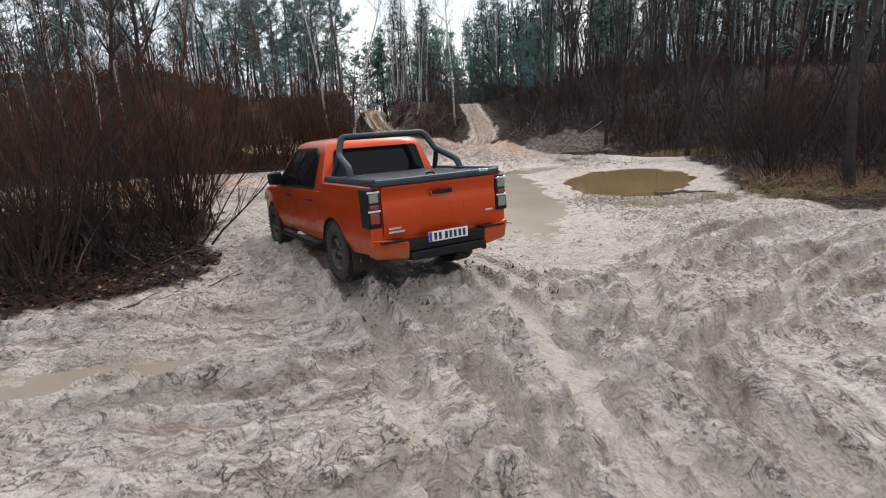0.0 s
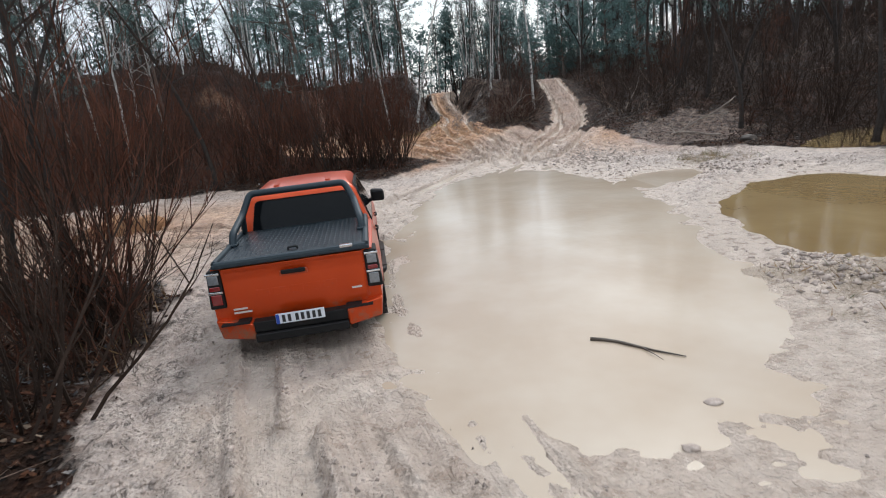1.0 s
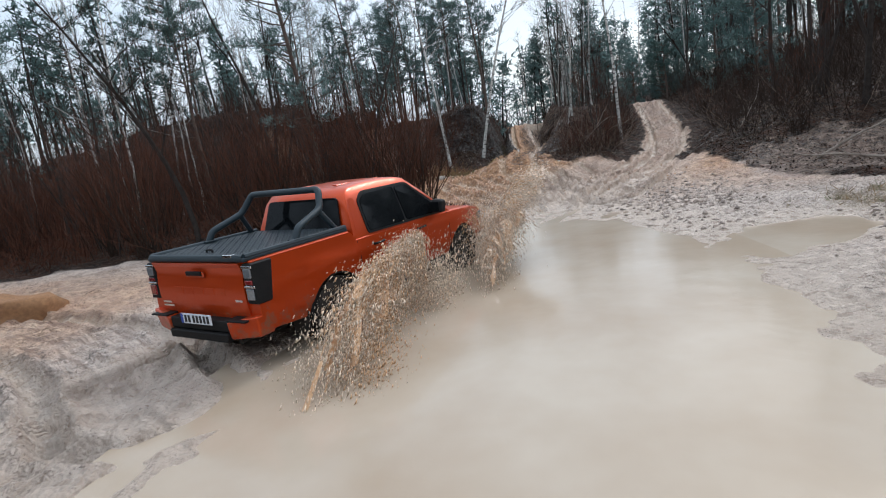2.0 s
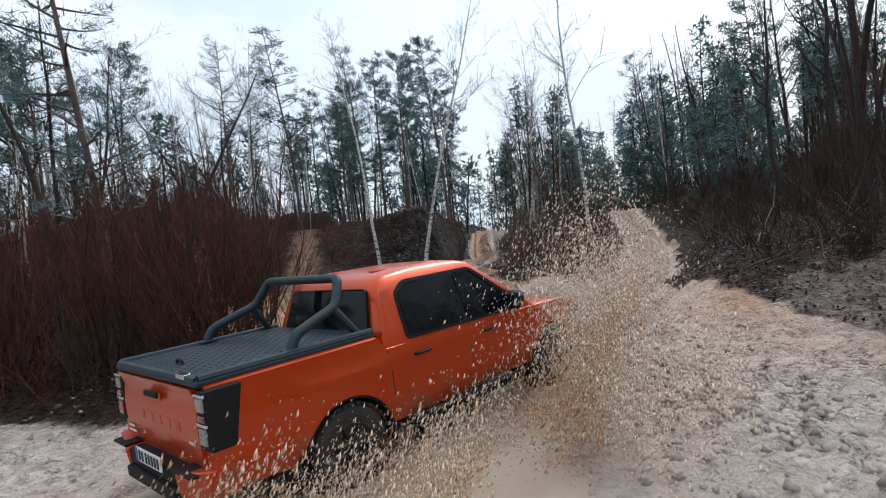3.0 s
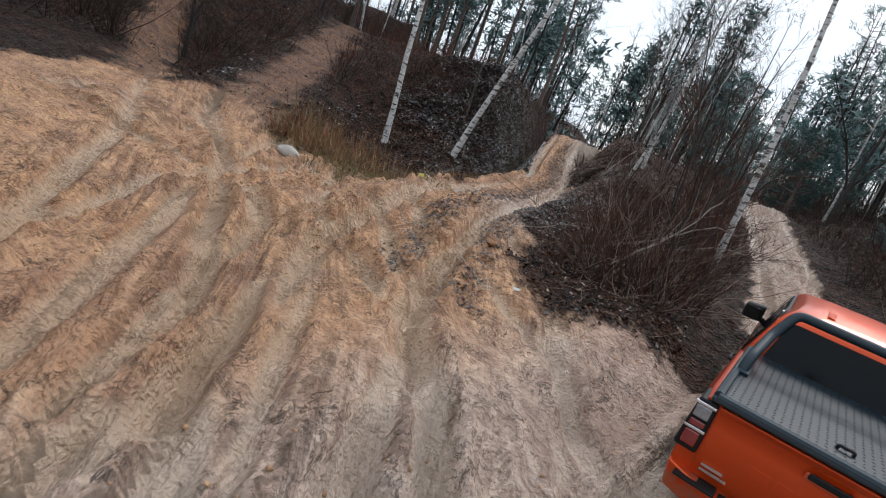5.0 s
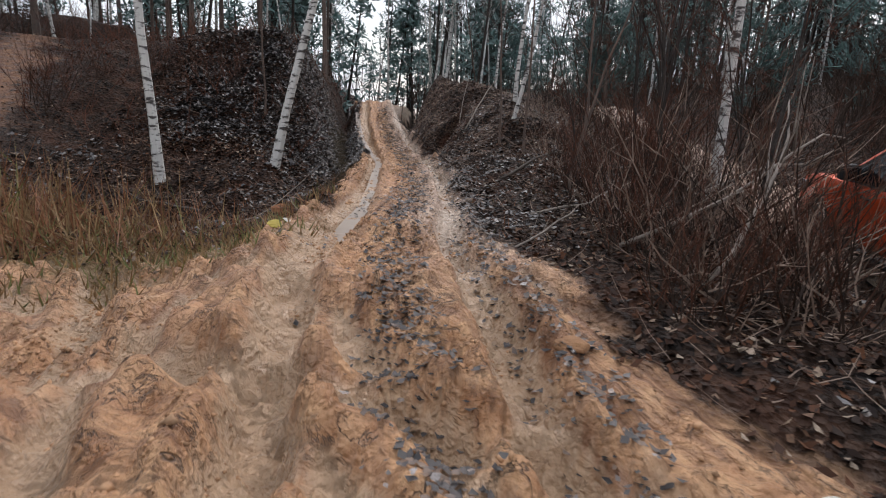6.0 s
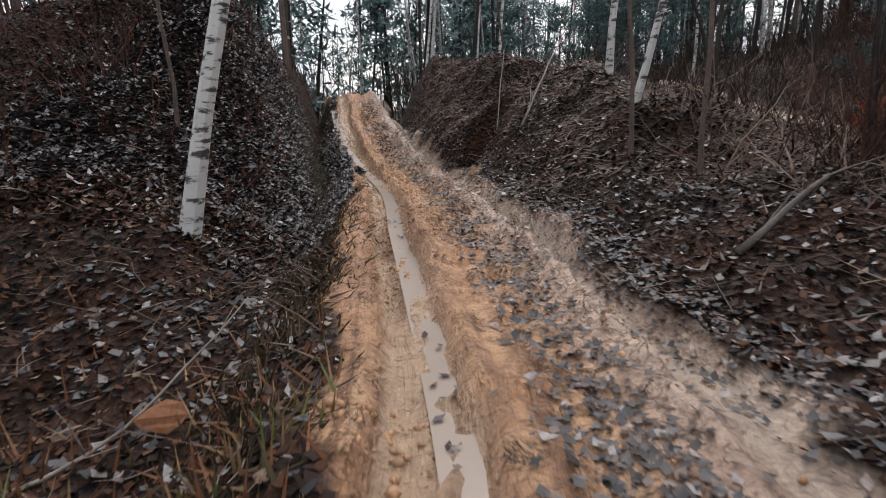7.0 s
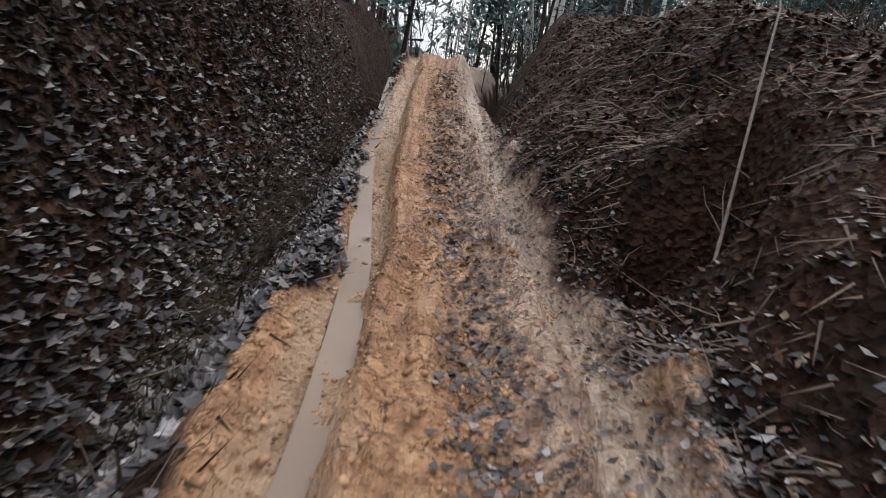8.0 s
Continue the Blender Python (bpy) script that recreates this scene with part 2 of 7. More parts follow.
        rut = rut + depth * (groove - lug * np.where(value_noise(a * 0.4, a * 0 + 3, 9 + k) > -0.1, 1, 0))
    rut = np.clip(rut, -0.12, 0.24)
    z = z - mud * rut
    clods = np.clip(fbm(x * 4.2, y * 4.2, 4, 140) + 0.25 * value_noise(x * 13, y * 13, 145) - 0.05, 0, 1) * np.clip(0.7 + 2.2 * fbm(x * 0.35, y * 0.35, 2, 150), 0.15, 1.6)
    z = z + mud * (0.09 * fbm(x * 1.1, y * 1.1, 3, 160) + 0.10 * clods + 0.09 * (0.22 - np.abs(fbm(x * 2.4, y * 1.3, 4, 165))) + 0.045 * fbm(x * 8, y * 8, 2, 168) + 0.085 * np.clip(0.10 - np.abs(fbm(x * 3.1, y * 3.1, 3, 172)), -0.25, 0.10) + 0.06 * np.clip(fbm(x * 5.5, y * 5.5, 2, 176), 0, 1))
    lines = track_lines(x, y)
    z = z + mud * lines[..., 2] * (0.075 + 0.05 * sstep((y - 26) / 4)) * (value_noise(lines[..., 0] * 4.6, lines[..., 1] * 0.35, 801) + 0.5 * value_noise(lines[..., 0] * 8.2, lines[..., 1] * 0.5, 805))
    # torn slabs of wet mud with sharp edges
    slab = sstep(fbm(x * 0.9 + 0.3 * fbm(x * 3, y * 3, 2, 187), y * 2.1, 3, 181) / 0.035) + 0.7 * sstep(fbm(x * 2.3, y * 2.9, 3, 184) / 0.03)
    z = z + mud * 0.042 * (slab - 0.85) * sstep((14 - y) / 4) * (1 - 0.7 * lines[..., 2])
    # churned bank between the pools
    churn = np.exp(-(((x - 2.6) / 1.2) ** 2 + ((y - 25.0) / 2.4) ** 2)) + np.exp(-(((x - 3.6) / 0.8) ** 2 + ((y - 13.2) / 1.6) ** 2)) + 0.8 * np.exp(-(((x - 5.5) / 2.2) ** 2 + ((y - 20.8) / 0.7) ** 2))
    z = z + churn * (0.05 + 0.13 * np.clip(fbm(x * 2.6, y * 2.6, 4, 170), -0.3, 1))
    wet = np.zeros(x.shape)
    for px, py, rx, ry, turn, depth in POOLS:
        c, s = math.cos(radians(turn)), math.sin(radians(turn))
        u, v = (wx - px) * c + (wy - py) * s, -(wx - px) * s + (wy - py) * c
        r = np.hypot(u / rx, v / ry)
        near = sstep((1.4 - r) / 0.4)
        z = z * (1 - near * 0.8)
        z = z - depth * sstep((1.04 - r) / 0.28)
        z = z + sstep((r - 1.06) / 0.08) * sstep((1.6 - r) / 0.2) * sstep((12 - y) / 1.5) * np.maximum(0.012 - z, 0)
        wet = np.maximum(wet, sstep((1.6 - r) / 0.6))
    d_slick = line_distance(x, y, SLICK)[0] + 0.04 * fbm(x * 3, y * 3, 2, 229)
    w = sstep((0.17 - d_slick) / 0.07) * sstep((6.6 - y) / 1.5)
    z = z * (1 - w) + w * (-0.03 + 0.02 * fbm(x * 2, y * 2, 2, 227))
    rut = np.maximum(rut, 0.11 * w)
    wet = np.maximum(wet, w)
    # a rut that holds water
    wander = 0.05 * fbm(x * 0.8, y * 0.8, 2, 222) + 0.05 * fbm(x * 4, y * 4, 2, 226)
    w = sstep((0.16 - np.abs(line_distance(x, y, RUT)[0] + wander)) / 0.12) * sstep((y - 35) / 1.5) * sstep((57 - y) / 2)
    z = z * (1 - w) + w * (z_trail - 0.09 + 0.09 * fbm(x * 6, y * 3, 3, 231))
    wet = np.maximum(wet, w)
    wet = np.maximum(wet, mud * sstep((rut - 0.01) / 0.05) * 0.85)
    wet = np.maximum(wet, 0.8 * sstep((1.8 - d_road + ragged) / 0.6) * sstep((y - 7.5) / 2) * sstep((31 - y) / 4))
    sand = sstep((y - 22 + 3 * fbm(x * 0.3, y * 0.3, 2, 180)) / 9)
    sand = np.maximum(sand, 0.6 * sstep((-5 - x) / 3) * sstep((24 - y) / 4) * sstep((y - 12) / 3))
    sand = sand * (1 - 0.65 * sstep((3.2 - d_road) / 1.6)) * (1 - 0.85 * sstep(trodden / 0.4) * (x > 3.6))
    sand = sand * (1 - 0.55 * sstep((d_trail * s_trail - 0.0) / 0.5) * sstep((2.2 - d_trail) / 0.8) * sstep((y - 35) / 3) * (1 - patch))
    clay = np.maximum(sstep((2.6 - d_chute) / 1.6) * sstep((y - 36.5) / 3), 0.9 * side_way * sstep((-11 - x) / 2))
    clay = np.maximum(clay, trodden)
    # brown crown and shoulders of the road between its pale wheel marks
    clay = np.maximum(clay, 0.6 * np.clip(sstep((0.55 - d_road) / 0.25) + sstep((d_road - 1.0) / 0.2), 0, 1) * sstep((y - 29) / 4) * sstep((2.2 - d_road) / 0.3) * np.clip(0.6 + 1.5 * fbm(x * 1.2, y * 0.5, 3, 411), 0, 1))
    return z, mud, np.clip(wet, 0, 1), np.clip(sand, 0, 1), grass, np.clip(rut / 0.11, -1, 1) * mud, clay


def ground_z(x, y):
    return float(terrain(np.array([float(x)]), np.array([float(y)]))[0][0])


def ground_many(x, y):
    return terrain(np.asarray(x, float), np.asarray(y, float))


# ---- materials ----
def material(name):
    m = bpy.data.materials.new(name)
    m.use_nodes = True
    return m, m.node_tree.nodes, m.node_tree.links, m.node_tree.nodes["Principled BSDF"]


def mix_node(nodes, links, fac, a, b, blend="MIX"):
    n = nodes.new("ShaderNodeMix")
    n.data_type, n.blend_type = "RGBA", blend
    for socket, value in ((n.inputs[0], fac), (n.inputs[6], a), (n.inputs[7], b)):
        if isinstance(value, (int, float)):
            socket.default_value = value
        elif isinstance(value, tuple):
            socket.default_value = (*value, 1)[:4]
        else:
            links.new(value, socket)
    return n.outputs[2]


def noise_node(nodes, links, scale, detail=5, coord=None, rough=0.55, distort=0.0):
    n = nodes.new("ShaderNodeTexNoise")
    n.inputs["Scale"].default_value, n.inputs["Detail"].default_value, n.inputs["Roughness"].default_value, n.inputs["Distortion"].default_value = scale, detail, rough, distort
    if coord is not None:
        links.new(coord, n.inputs["Vector"])
    return n.outputs[0]


def ramp_node(nodes, links, value, stops):
    n = nodes.new("ShaderNodeValToRGB")
    while len(n.color_ramp.elements) < len(stops):
        n.color_ramp.elements.new(0.5)
    for e, (p, c) in zip(n.color_ramp.elements, stops):
        e.position = p
        e.color = (c, c, c, 1) if isinstance(c, (int, float)) else (*c, 1)
    links.new(value, n.inputs[0])
    return n.outputs[0]


def math_node(nodes, links, op, a, b=0.0):
    n = nodes.new("ShaderNodeMath")
    n.operation = op
    for socket, value in zip(n.inputs, (a, b)):
        if isinstance(value, (int, float)):
            socket.default_value = value
        else:
            links.new(value, socket)
    return n.outputs[0]


def bump_node(nodes, links, height, strength, distance):
    n = nodes.new("ShaderNodeBump")
    n.inputs["Strength"].default_value, n.inputs["Distance"].default_value = strength, distance
    links.new(height, n.inputs["Height"])
    return n.outputs[0]


def varied(name, dark, light, rough=0.8, scale=8.0, bump=0.3, metal=0.0, island=False, spec=0.5, coat=0.0, bump_scale=None, distance=0.01, obj_random=True):
    """A surface between two colours, with noise at two scales and relief."""
    m, n, l, b = material(name)
    coord = n.new("ShaderNodeTexCoord").outputs["Object"]
    large, fine = noise_node(n, l, scale, 4, coord), noise_node(n, l, scale * 9, 4, coord)
    f = math_node(n, l, "ADD", math_node(n, l, "MULTIPLY", large, 0.6), math_node(n, l, "MULTIPLY", fine, 0.4))
    f = ramp_node(n, l, f, ((0.3, 0.0), (0.7, 1.0)))
    color = mix_node(n, l, f, dark, light)
    if island or obj_random:
        geo = n.new("ShaderNodeNewGeometry").outputs["Random Per Island"] if island else n.new("ShaderNodeObjectInfo").outputs["Random"]
        hsv = n.new("ShaderNodeHueSaturation")
        l.new(math_node(n, l, "ADD", math_node(n, l, "MULTIPLY", geo, 0.7 if island else 0.4), 0.65 if island else 0.8), hsv.inputs["Value"])
        l.new(color, hsv.inputs["Color"])
        color = hsv.outputs[0]
    l.new(color, b.inputs["Base Color"])
    b.inputs["Roughness"].default_value, b.inputs["Metallic"].default_value = rough, metal
    b.inputs["Specular IOR Level"].default_value, b.inputs["Coat Weight"].default_value = spec, coat
    if bump:
        l.new(bump_node(n, l, noise_node(n, l, bump_scale or scale * 6, 5, coord), bump, distance), b.inputs["Normal"])
    return m


def ground_material():
    m, n, l, b = material("ground_cover")
    coord = n.new("ShaderNodeTexCoord").outputs["Object"]

    def share(name):
        a = n.new("ShaderNodeAttribute")
        a.attribute_name = name
        return a.outputs["Fac"]

    big, mid, fine = noise_node(n, l, 0.7, 5, coord), noise_node(n, l, 5.0, 6, coord, 0.6), noise_node(n, l, 38.0, 5, coord, 0.7)
    mud_a = mix_node(n, l, ramp_node(n, l, mid, ((0.32, 0.0), (0.62, 1.0))), (0.41, 0.325, 0.272), (0.68, 0.575, 0.50))
    sand_a = mix_node(n, l, ramp_node(n, l, mid, ((0.32, 0.0), (0.64, 1.0))), (0.35, 0.15, 0.06), (0.65, 0.375, 0.195))
    soil = mix_node(n, l, share("sand"), mud_a, sand_a)
    soil = mix_node(n, l, ramp_node(n, l, big, ((0.45, 0.0), (0.7, 0.22))), soil, (0.24, 0.18, 0.14))
    clay = noise_node(n, l, 0.45, 4, coord, 0.6, 0.5)
    soil = mix_node(n, l, math_node(n, l, "MULTIPLY", ramp_node(n, l, clay, ((0.48, 0.0), (0.64, 0.6))), math_node(n, l, "ADD", math_node(n, l, "MULTIPLY", share("sand"), 0.75), 0.25)), soil, (0.42, 0.22, 0.125))
    soil = mix_node(n, l, math_node(n, l, "MULTIPLY", share("clay"), 0.8), soil, mix_node(n, l, mid, (0.13, 0.06, 0.035), (0.27, 0.13, 0.075)))
    grit = noise_node(n, l, 15.0, 7, coord, 0.78)
    soil = mix_node(n, l, ramp_node(n, l, grit, ((0.53, 0.0), (0.62, 0.42))), soil, (0.17, 0.115, 0.085))
    crumb = noise_node(n, l, 6.5, 8, coord, 0.82, 0.9)
    patches = ramp_node(n, l, noise_node(n, l, 1.1, 5, coord, 0.65, 0.8), ((0.44, 0.15), (0.6, 1.0)))
    patches = math_node(n, l, "MULTIPLY", patches, math_node(n, l, "SUBTRACT", 1.0, math_node(n, l, "MULTIPLY", share("wet"), 0.85)))
    soil = mix_node(n, l, math_node(n, l, "MULTIPLY", ramp_node(n, l, crumb, ((0.53, 0.0), (0.57, 0.85))), patches), soil, mix_node(n, l, share("sand"), (0.095, 0.075, 0.062), (0.22, 0.11, 0.055)))
    # thin cracks and torn edges, their shade put into the soil colour
    rift = noise_node(n, l, 2.6, 5, coord, 0.62, 1.4)
    rift = math_node(n, l, "ABSOLUTE", math_node(n, l, "SUBTRACT", rift, 0.5))
    rift = math_node(n, l, "MULTIPLY", ramp_node(n, l, rift, ((0.0, 1.0), (0.014, 0.0))), ramp_node(n, l, noise_node(n, l, 2.1, 3, coord), ((0.42, 0.0), (0.56, 1.0))))
    rift = math_node(n, l, "MULTIPLY", rift, math_node(n, l, "SUBTRACT", 1.0, share("wet")))
    soil = mix_node(n, l, math_node(n, l, "MULTIPLY", rift, 0.85), soil, (0.085, 0.062, 0.05))
    # tread lines drawn out along the wheel tracks, dark when low, pale when high
    track = n.new("ShaderNodeAttribute")
    track.attribute_name = "track"
    parts = n.new("ShaderNodeSeparateXYZ")
    l.new(track.outputs["Vector"], parts.inputs[0])
    stretch = n.new("ShaderNodeMapping")
    stretch.inputs["Scale"].default_value = (7.5, 0.55, 0.0)
    l.new(track.outputs["Vector"], stretch.inputs[0])
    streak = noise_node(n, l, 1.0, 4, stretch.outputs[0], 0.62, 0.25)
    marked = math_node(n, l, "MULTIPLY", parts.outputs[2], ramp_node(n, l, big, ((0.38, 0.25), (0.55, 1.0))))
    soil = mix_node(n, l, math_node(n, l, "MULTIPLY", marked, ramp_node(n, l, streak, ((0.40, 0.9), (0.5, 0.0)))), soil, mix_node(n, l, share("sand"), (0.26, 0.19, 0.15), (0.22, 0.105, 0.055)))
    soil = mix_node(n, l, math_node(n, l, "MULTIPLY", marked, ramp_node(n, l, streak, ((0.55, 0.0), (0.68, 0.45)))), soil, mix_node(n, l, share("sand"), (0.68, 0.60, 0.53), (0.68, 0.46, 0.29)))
    # wheels press the ruts smooth and pale, and leave crumbly shoulders
    soil = mix_node(n, l, ramp_node(n, l, share("rut"), ((0.25, 0.0), (0.8, 0.65))), soil, mix_node(n, l, share("sand"), (0.64, 0.56, 0.49), (0.62, 0.42, 0.26)))
    shoulder = math_node(n, l, "MULTIPLY", share("rut"), -1.0)
    soil = mix_node(n, l, ramp_node(n, l, math_node(n, l, "ADD", shoulder, math_node(n, l, "MULTIPLY", math_node(n, l, "SUBTRACT", grit, 0.5), 2.0)), ((0.25, 0.0), (0.55, 0.4))), soil, (0.25, 0.18, 0.135))
    # leaf litter: cells of many browns
    vor = n.new("ShaderNodeTexVoronoi")
    vor.inputs["Scale"].default_value = 17.0
    vor.inputs["Randomness"].default_value = 1.0
    l.new(coord, vor.inputs["Vector"])
    leaf = mix_node(n, l, ramp_node(n, l, vor.outputs["Color"], ((0.2, 0.0), (0.85, 1.0))), (0.008, 0.005, 0.004), (0.062, 0.032, 0.019))
    leaf = mix_node(n, l, ramp_node(n, l, mid, ((0.45, 0.0), (0.7, 0.6))), leaf, (0.014, 0.011, 0.009))
    leaf = mix_node(n, l, ramp_node(n, l, noise_node(n, l, 1.3, 4, coord, 0.6, 0.6), ((0.48, 0.0), (0.66, 0.55))), leaf, (0.085, 0.034, 0.018))
    leaf = mix_node(n, l, ramp_node(n, l, fine, ((0.62, 0.0), (0.74, 0.5))), leaf, (0.10, 0.062, 0.042))
    green = mix_node(n, l, mid, (0.08, 0.05, 0.02), (0.22, 0.15, 0.062))
    edge = math_node(n, l, "ADD", share("mud"), math_node(n, l, "MULTIPLY", math_node(n, l, "SUBTRACT", mid, 0.5), 0.9))
    cover = mix_node(n, l, ramp_node(n, l, edge, ((0.22, 0.0), (0.72, 1.0))), leaf, soil)
    tuft = math_node(n, l, "ADD", share("grass"), math_node(n, l, "MULTIPLY", math_node(n, l, "SUBTRACT", fine, 0.5), 1.2))
    cover = mix_node(n, l, ramp_node(n, l, tuft, ((0.35, 0.0), (0.65, 0.85))), cover, green)
    wetness = math_node(n, l, "MULTIPLY", share("wet"), share("mud"))
    cover = mix_node(n, l, math_node(n, l, "MULTIPLY", wetness, 0.62), cover, mix_node(n, l, share("sand"), mix_node(n, l, mid, (0.47, 0.365, 0.285), (0.62, 0.50, 0.40)), (0.42, 0.29, 0.19)))
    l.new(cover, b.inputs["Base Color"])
    rough = math_node(n, l, "SUBTRACT", ramp_node(n, l, mid, ((0.3, 0.45), (0.6, 0.8))), math_node(n, l, "MULTIPLY", wetness, 0.34))
    l.new(rough, b.inputs["Roughness"])
    l.new(math_node(n, l, "ADD", math_node(n, l, "MULTIPLY", share("mud"), 0.38), 0.12), b.inputs["Specular IOR Level"])
    lump = n.new("ShaderNodeTexVoronoi")
    lump.feature = "SMOOTH_F1"
    lump.inputs["Scale"].default_value = 8.0
    warp = n.new("ShaderNodeVectorMath")
    warp.operation = "ADD"
    l.new(coord, warp.inputs[0])
    warp_noise = n.new("ShaderNodeTexNoise")
    warp_noise.inputs["Scale"].default_value = 6.0
    l.new(coord, warp_noise.inputs["Vector"])
    l.new(warp_noise.outputs[1], warp.inputs[1])
    l.new(warp.outputs[0], lump.inputs["Vector"])
    height = math_node(n, l, "ADD", math_node(n, l, "MULTIPLY", noise_node(n, l, 8.5, 6, coord, 0.62, 0.4), 0.9), math_node(n, l, "ADD", math_node(n, l, "MULTIPLY", fine, 0.12), math_node(n, l, "MULTIPLY", grit, 0.22)))
    height = math_node(n, l, "ADD", height, math_node(n, l, "MULTIPLY", rift, -0.5))
    height = math_node(n, l, "ADD", height, math_node(n, l, "MULTIPLY", lump.outputs["Distance"], -0.45))
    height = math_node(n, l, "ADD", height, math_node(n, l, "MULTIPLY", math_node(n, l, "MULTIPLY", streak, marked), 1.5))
    height = math_node(n, l, "ADD", height, math_node(n, l, "MULTIPLY", vor.outputs["Distance"], math_node(n, l, "SUBTRACT", 1.0, share("mud"))))
    l.new(bump_node(n, l, height, 1.0, 0.10), b.inputs["Normal"])
    return m


def water_material(name, base, deep, rough):
    m, n, l, b = material(name)
    coord = n.new("ShaderNodeTexCoord").outputs["Object"]
    l.new(mix_node(n, l, ramp_node(n, l, noise_node(n, l, 0.45, 4, coord), ((0.35, 0.0), (0.65, 1.0))), deep, base), b.inputs["Base Color"])
    b.inputs["Roughness"].default_value = rough
    b.inputs["IOR"].default_value = 1.33
    wave = math_node(n, l, "ADD", noise_node(n, l, 1.1, 3, coord), math_node(n, l, "MULTIPLY", noise_node(n, l, 9, 3, coord, 0.5, 0.6), 0.12))
    l.new(bump_node(n, l, wave, 0.16, 0.06), b.inputs["Normal"])
    return m


GROUND = ground_material()
SILT_WATER = water_material("silty_water", (0.46, 0.385, 0.305), (0.38, 0.295, 0.215), 0.13)
RUT_WATER = water_material("rut_water", (0.32, 0.25, 0.195), (0.24, 0.18, 0.135), 0.3)
BROWN_WATER = water_material("brown_water", (0.25, 0.175, 0.085), (0.19, 0.125, 0.055), 0.04)


# ---- the ground, one sheet out to the horizon ----
def spaced(lo, hi, step, reach, growth):
    core = list(np.arange(lo, hi + step / 2, step))
    s, a, b = step, lo, hi
    low, high = [], []
    while b < reach:
        s *= growth
        a, b = a - s, b + s
        low.append(a), high.append(b)
    return np.array(low[::-1] + core + high)


def build_ground():
    xs, ys = spaced(-6.4, 5.6, STEP * 0.84, 420, 1.07), spaced(8.0, 54, STEP * 1.2, 420, 1.08)
    ys = np.concatenate([ys[ys < 0.9], np.arange(0.9, 8.0, STEP * 0.7), ys[ys >= 8.0]])
    gx, gy = np.meshgrid(xs, ys)
    z, mud, wet, sand, grass, rut, clay = terrain(gx, gy)
    nx, ny = len(xs), len(ys)
    co = np.stack([gx, gy, z], -1).reshape(-1, 3)
    i = (np.arange(ny - 1)[:, None] * nx + np.arange(nx - 1)[None, :]).ravel()
    quads = np.stack([i, i + 1, i + nx + 1, i + nx], -1)
    me = bpy.data.meshes.new("ground")
    me.vertices.add(len(co))
    me.vertices.foreach_set("co", co.ravel())
    me.loops.add(quads.size)
    me.loops.foreach_set("vertex_index", quads.ravel())
    me.polygons.add(len(quads))
    me.polygons.foreach_set("loop_start", np.arange(0, quads.size, 4))
    me.polygons.foreach_set("loop_total", np.full(len(quads), 4))
    me.polygons.foreach_set("use_smooth", np.ones(len(quads), bool))
    me.update(calc_edges=True)
    for name, values in (("mud", mud), ("wet", wet), ("sand", sand), ("grass", grass), ("rut", rut), ("clay", clay)):
        me.attributes.new(name, "FLOAT", "POINT").data.foreach_set("value", values.ravel().astype(np.float32))
    me.attributes.new("track", "FLOAT_VECTOR", "POINT").data.foreach_set("vector", track_lines(gx, gy).ravel().astype(np.float32))
    me.materials.append(GROUND)
    return tagged(new("ground", me), "rutted wet mud flat with leaf-covered forest floor and banks", "ground", kind="structure")


build_ground()


def build_pool(k, mat, label):
    px, py, rx, ry, turn, depth = POOLS[k]
    bm = bmesh.new()
    rim = []
    for a in range(40):
        q = 2 * math.pi * a / 40
        rim.append(bm.verts.new((1.2 * rx * math.cos(q), 1.2 * ry * math.sin(q), 0)))
    bm.faces.new(rim)
    me = bpy.data.meshes.new("water")
    bm.to_mesh(me)
    bm.free()
    me.materials.append(mat)
    ob = new("water", me)
    ob.matrix_basis = pose(px, py, WATER_Z - 0.006 * k, 0, 0, turn)
    return tagged(ob, label, "puddle", kind="structure")


build_pool(0, SILT_WATER, "broad shallow puddle of milky brown water across the track")
build_pool(1, BROWN_WATER, "clear brown puddle beside the mossy bank")
build_pool(2, BROWN_WATER, "dark flooded hollow at the forest edge")
build_pool(3, SILT_WATER, "small muddy puddle behind churned mud")
build_pool(4, RUT_WATER, "shallow puddle in a wheel rut")


def build_rut_water(line, offset, half, level, label):
    """Water standing along a wheel rut."""
    bm = bmesh.new()
    line = smooth_line(line, 5)
    rows = []
    for i, (x, y) in enumerate(line):
        a, b = line[max(i - 1, 0)], line[min(i + 1, len(line) - 1)]
        d = Vector((b[0] - a[0], b[1] - a[1])).normalized()
        side = Vector((-d.y, d.x))
        mid_ = Vector((x, y)) + side * offset
        rows.append([bm.verts.new((mid_.x + side.x * q * half, mid_.y + side.y * q * half, level(mid_.y))) for q in (-1, 1)])
    for a, b in zip(rows, rows[1:]):
        bm.faces.new((a[0], a[1], b[1], b[0]))
    me = bpy.data.meshes.new("water")
    bm.to_mesh(me)
    bm.free()
    me.materials.append(RUT_WATER)
    return tagged(new("water", me), label, "puddle", kind="structure")


build_rut_water([p for p in RUT if 35.4 < p[1] < 56], 0.0, 0.088, lambda y: float(np.interp(y, TRAIL_Y, TRAIL_H)) - 0.066 - 0.15 * max(0.0, 37.2 - y), "pale muddy water standing in the trail's wheel rut")



# ---- mesh helpers ----
def finish(name, bm, mat, smooth=False):
    me = bpy.data.meshes.new(name)
    bmesh.ops.recalc_face_normals(bm, faces=bm.faces)
    if smooth:
        for f in bm.faces:
            f.smooth = True
    bm.to_mesh(me)
    bm.free()
    me.materials.append(mat)
    return me


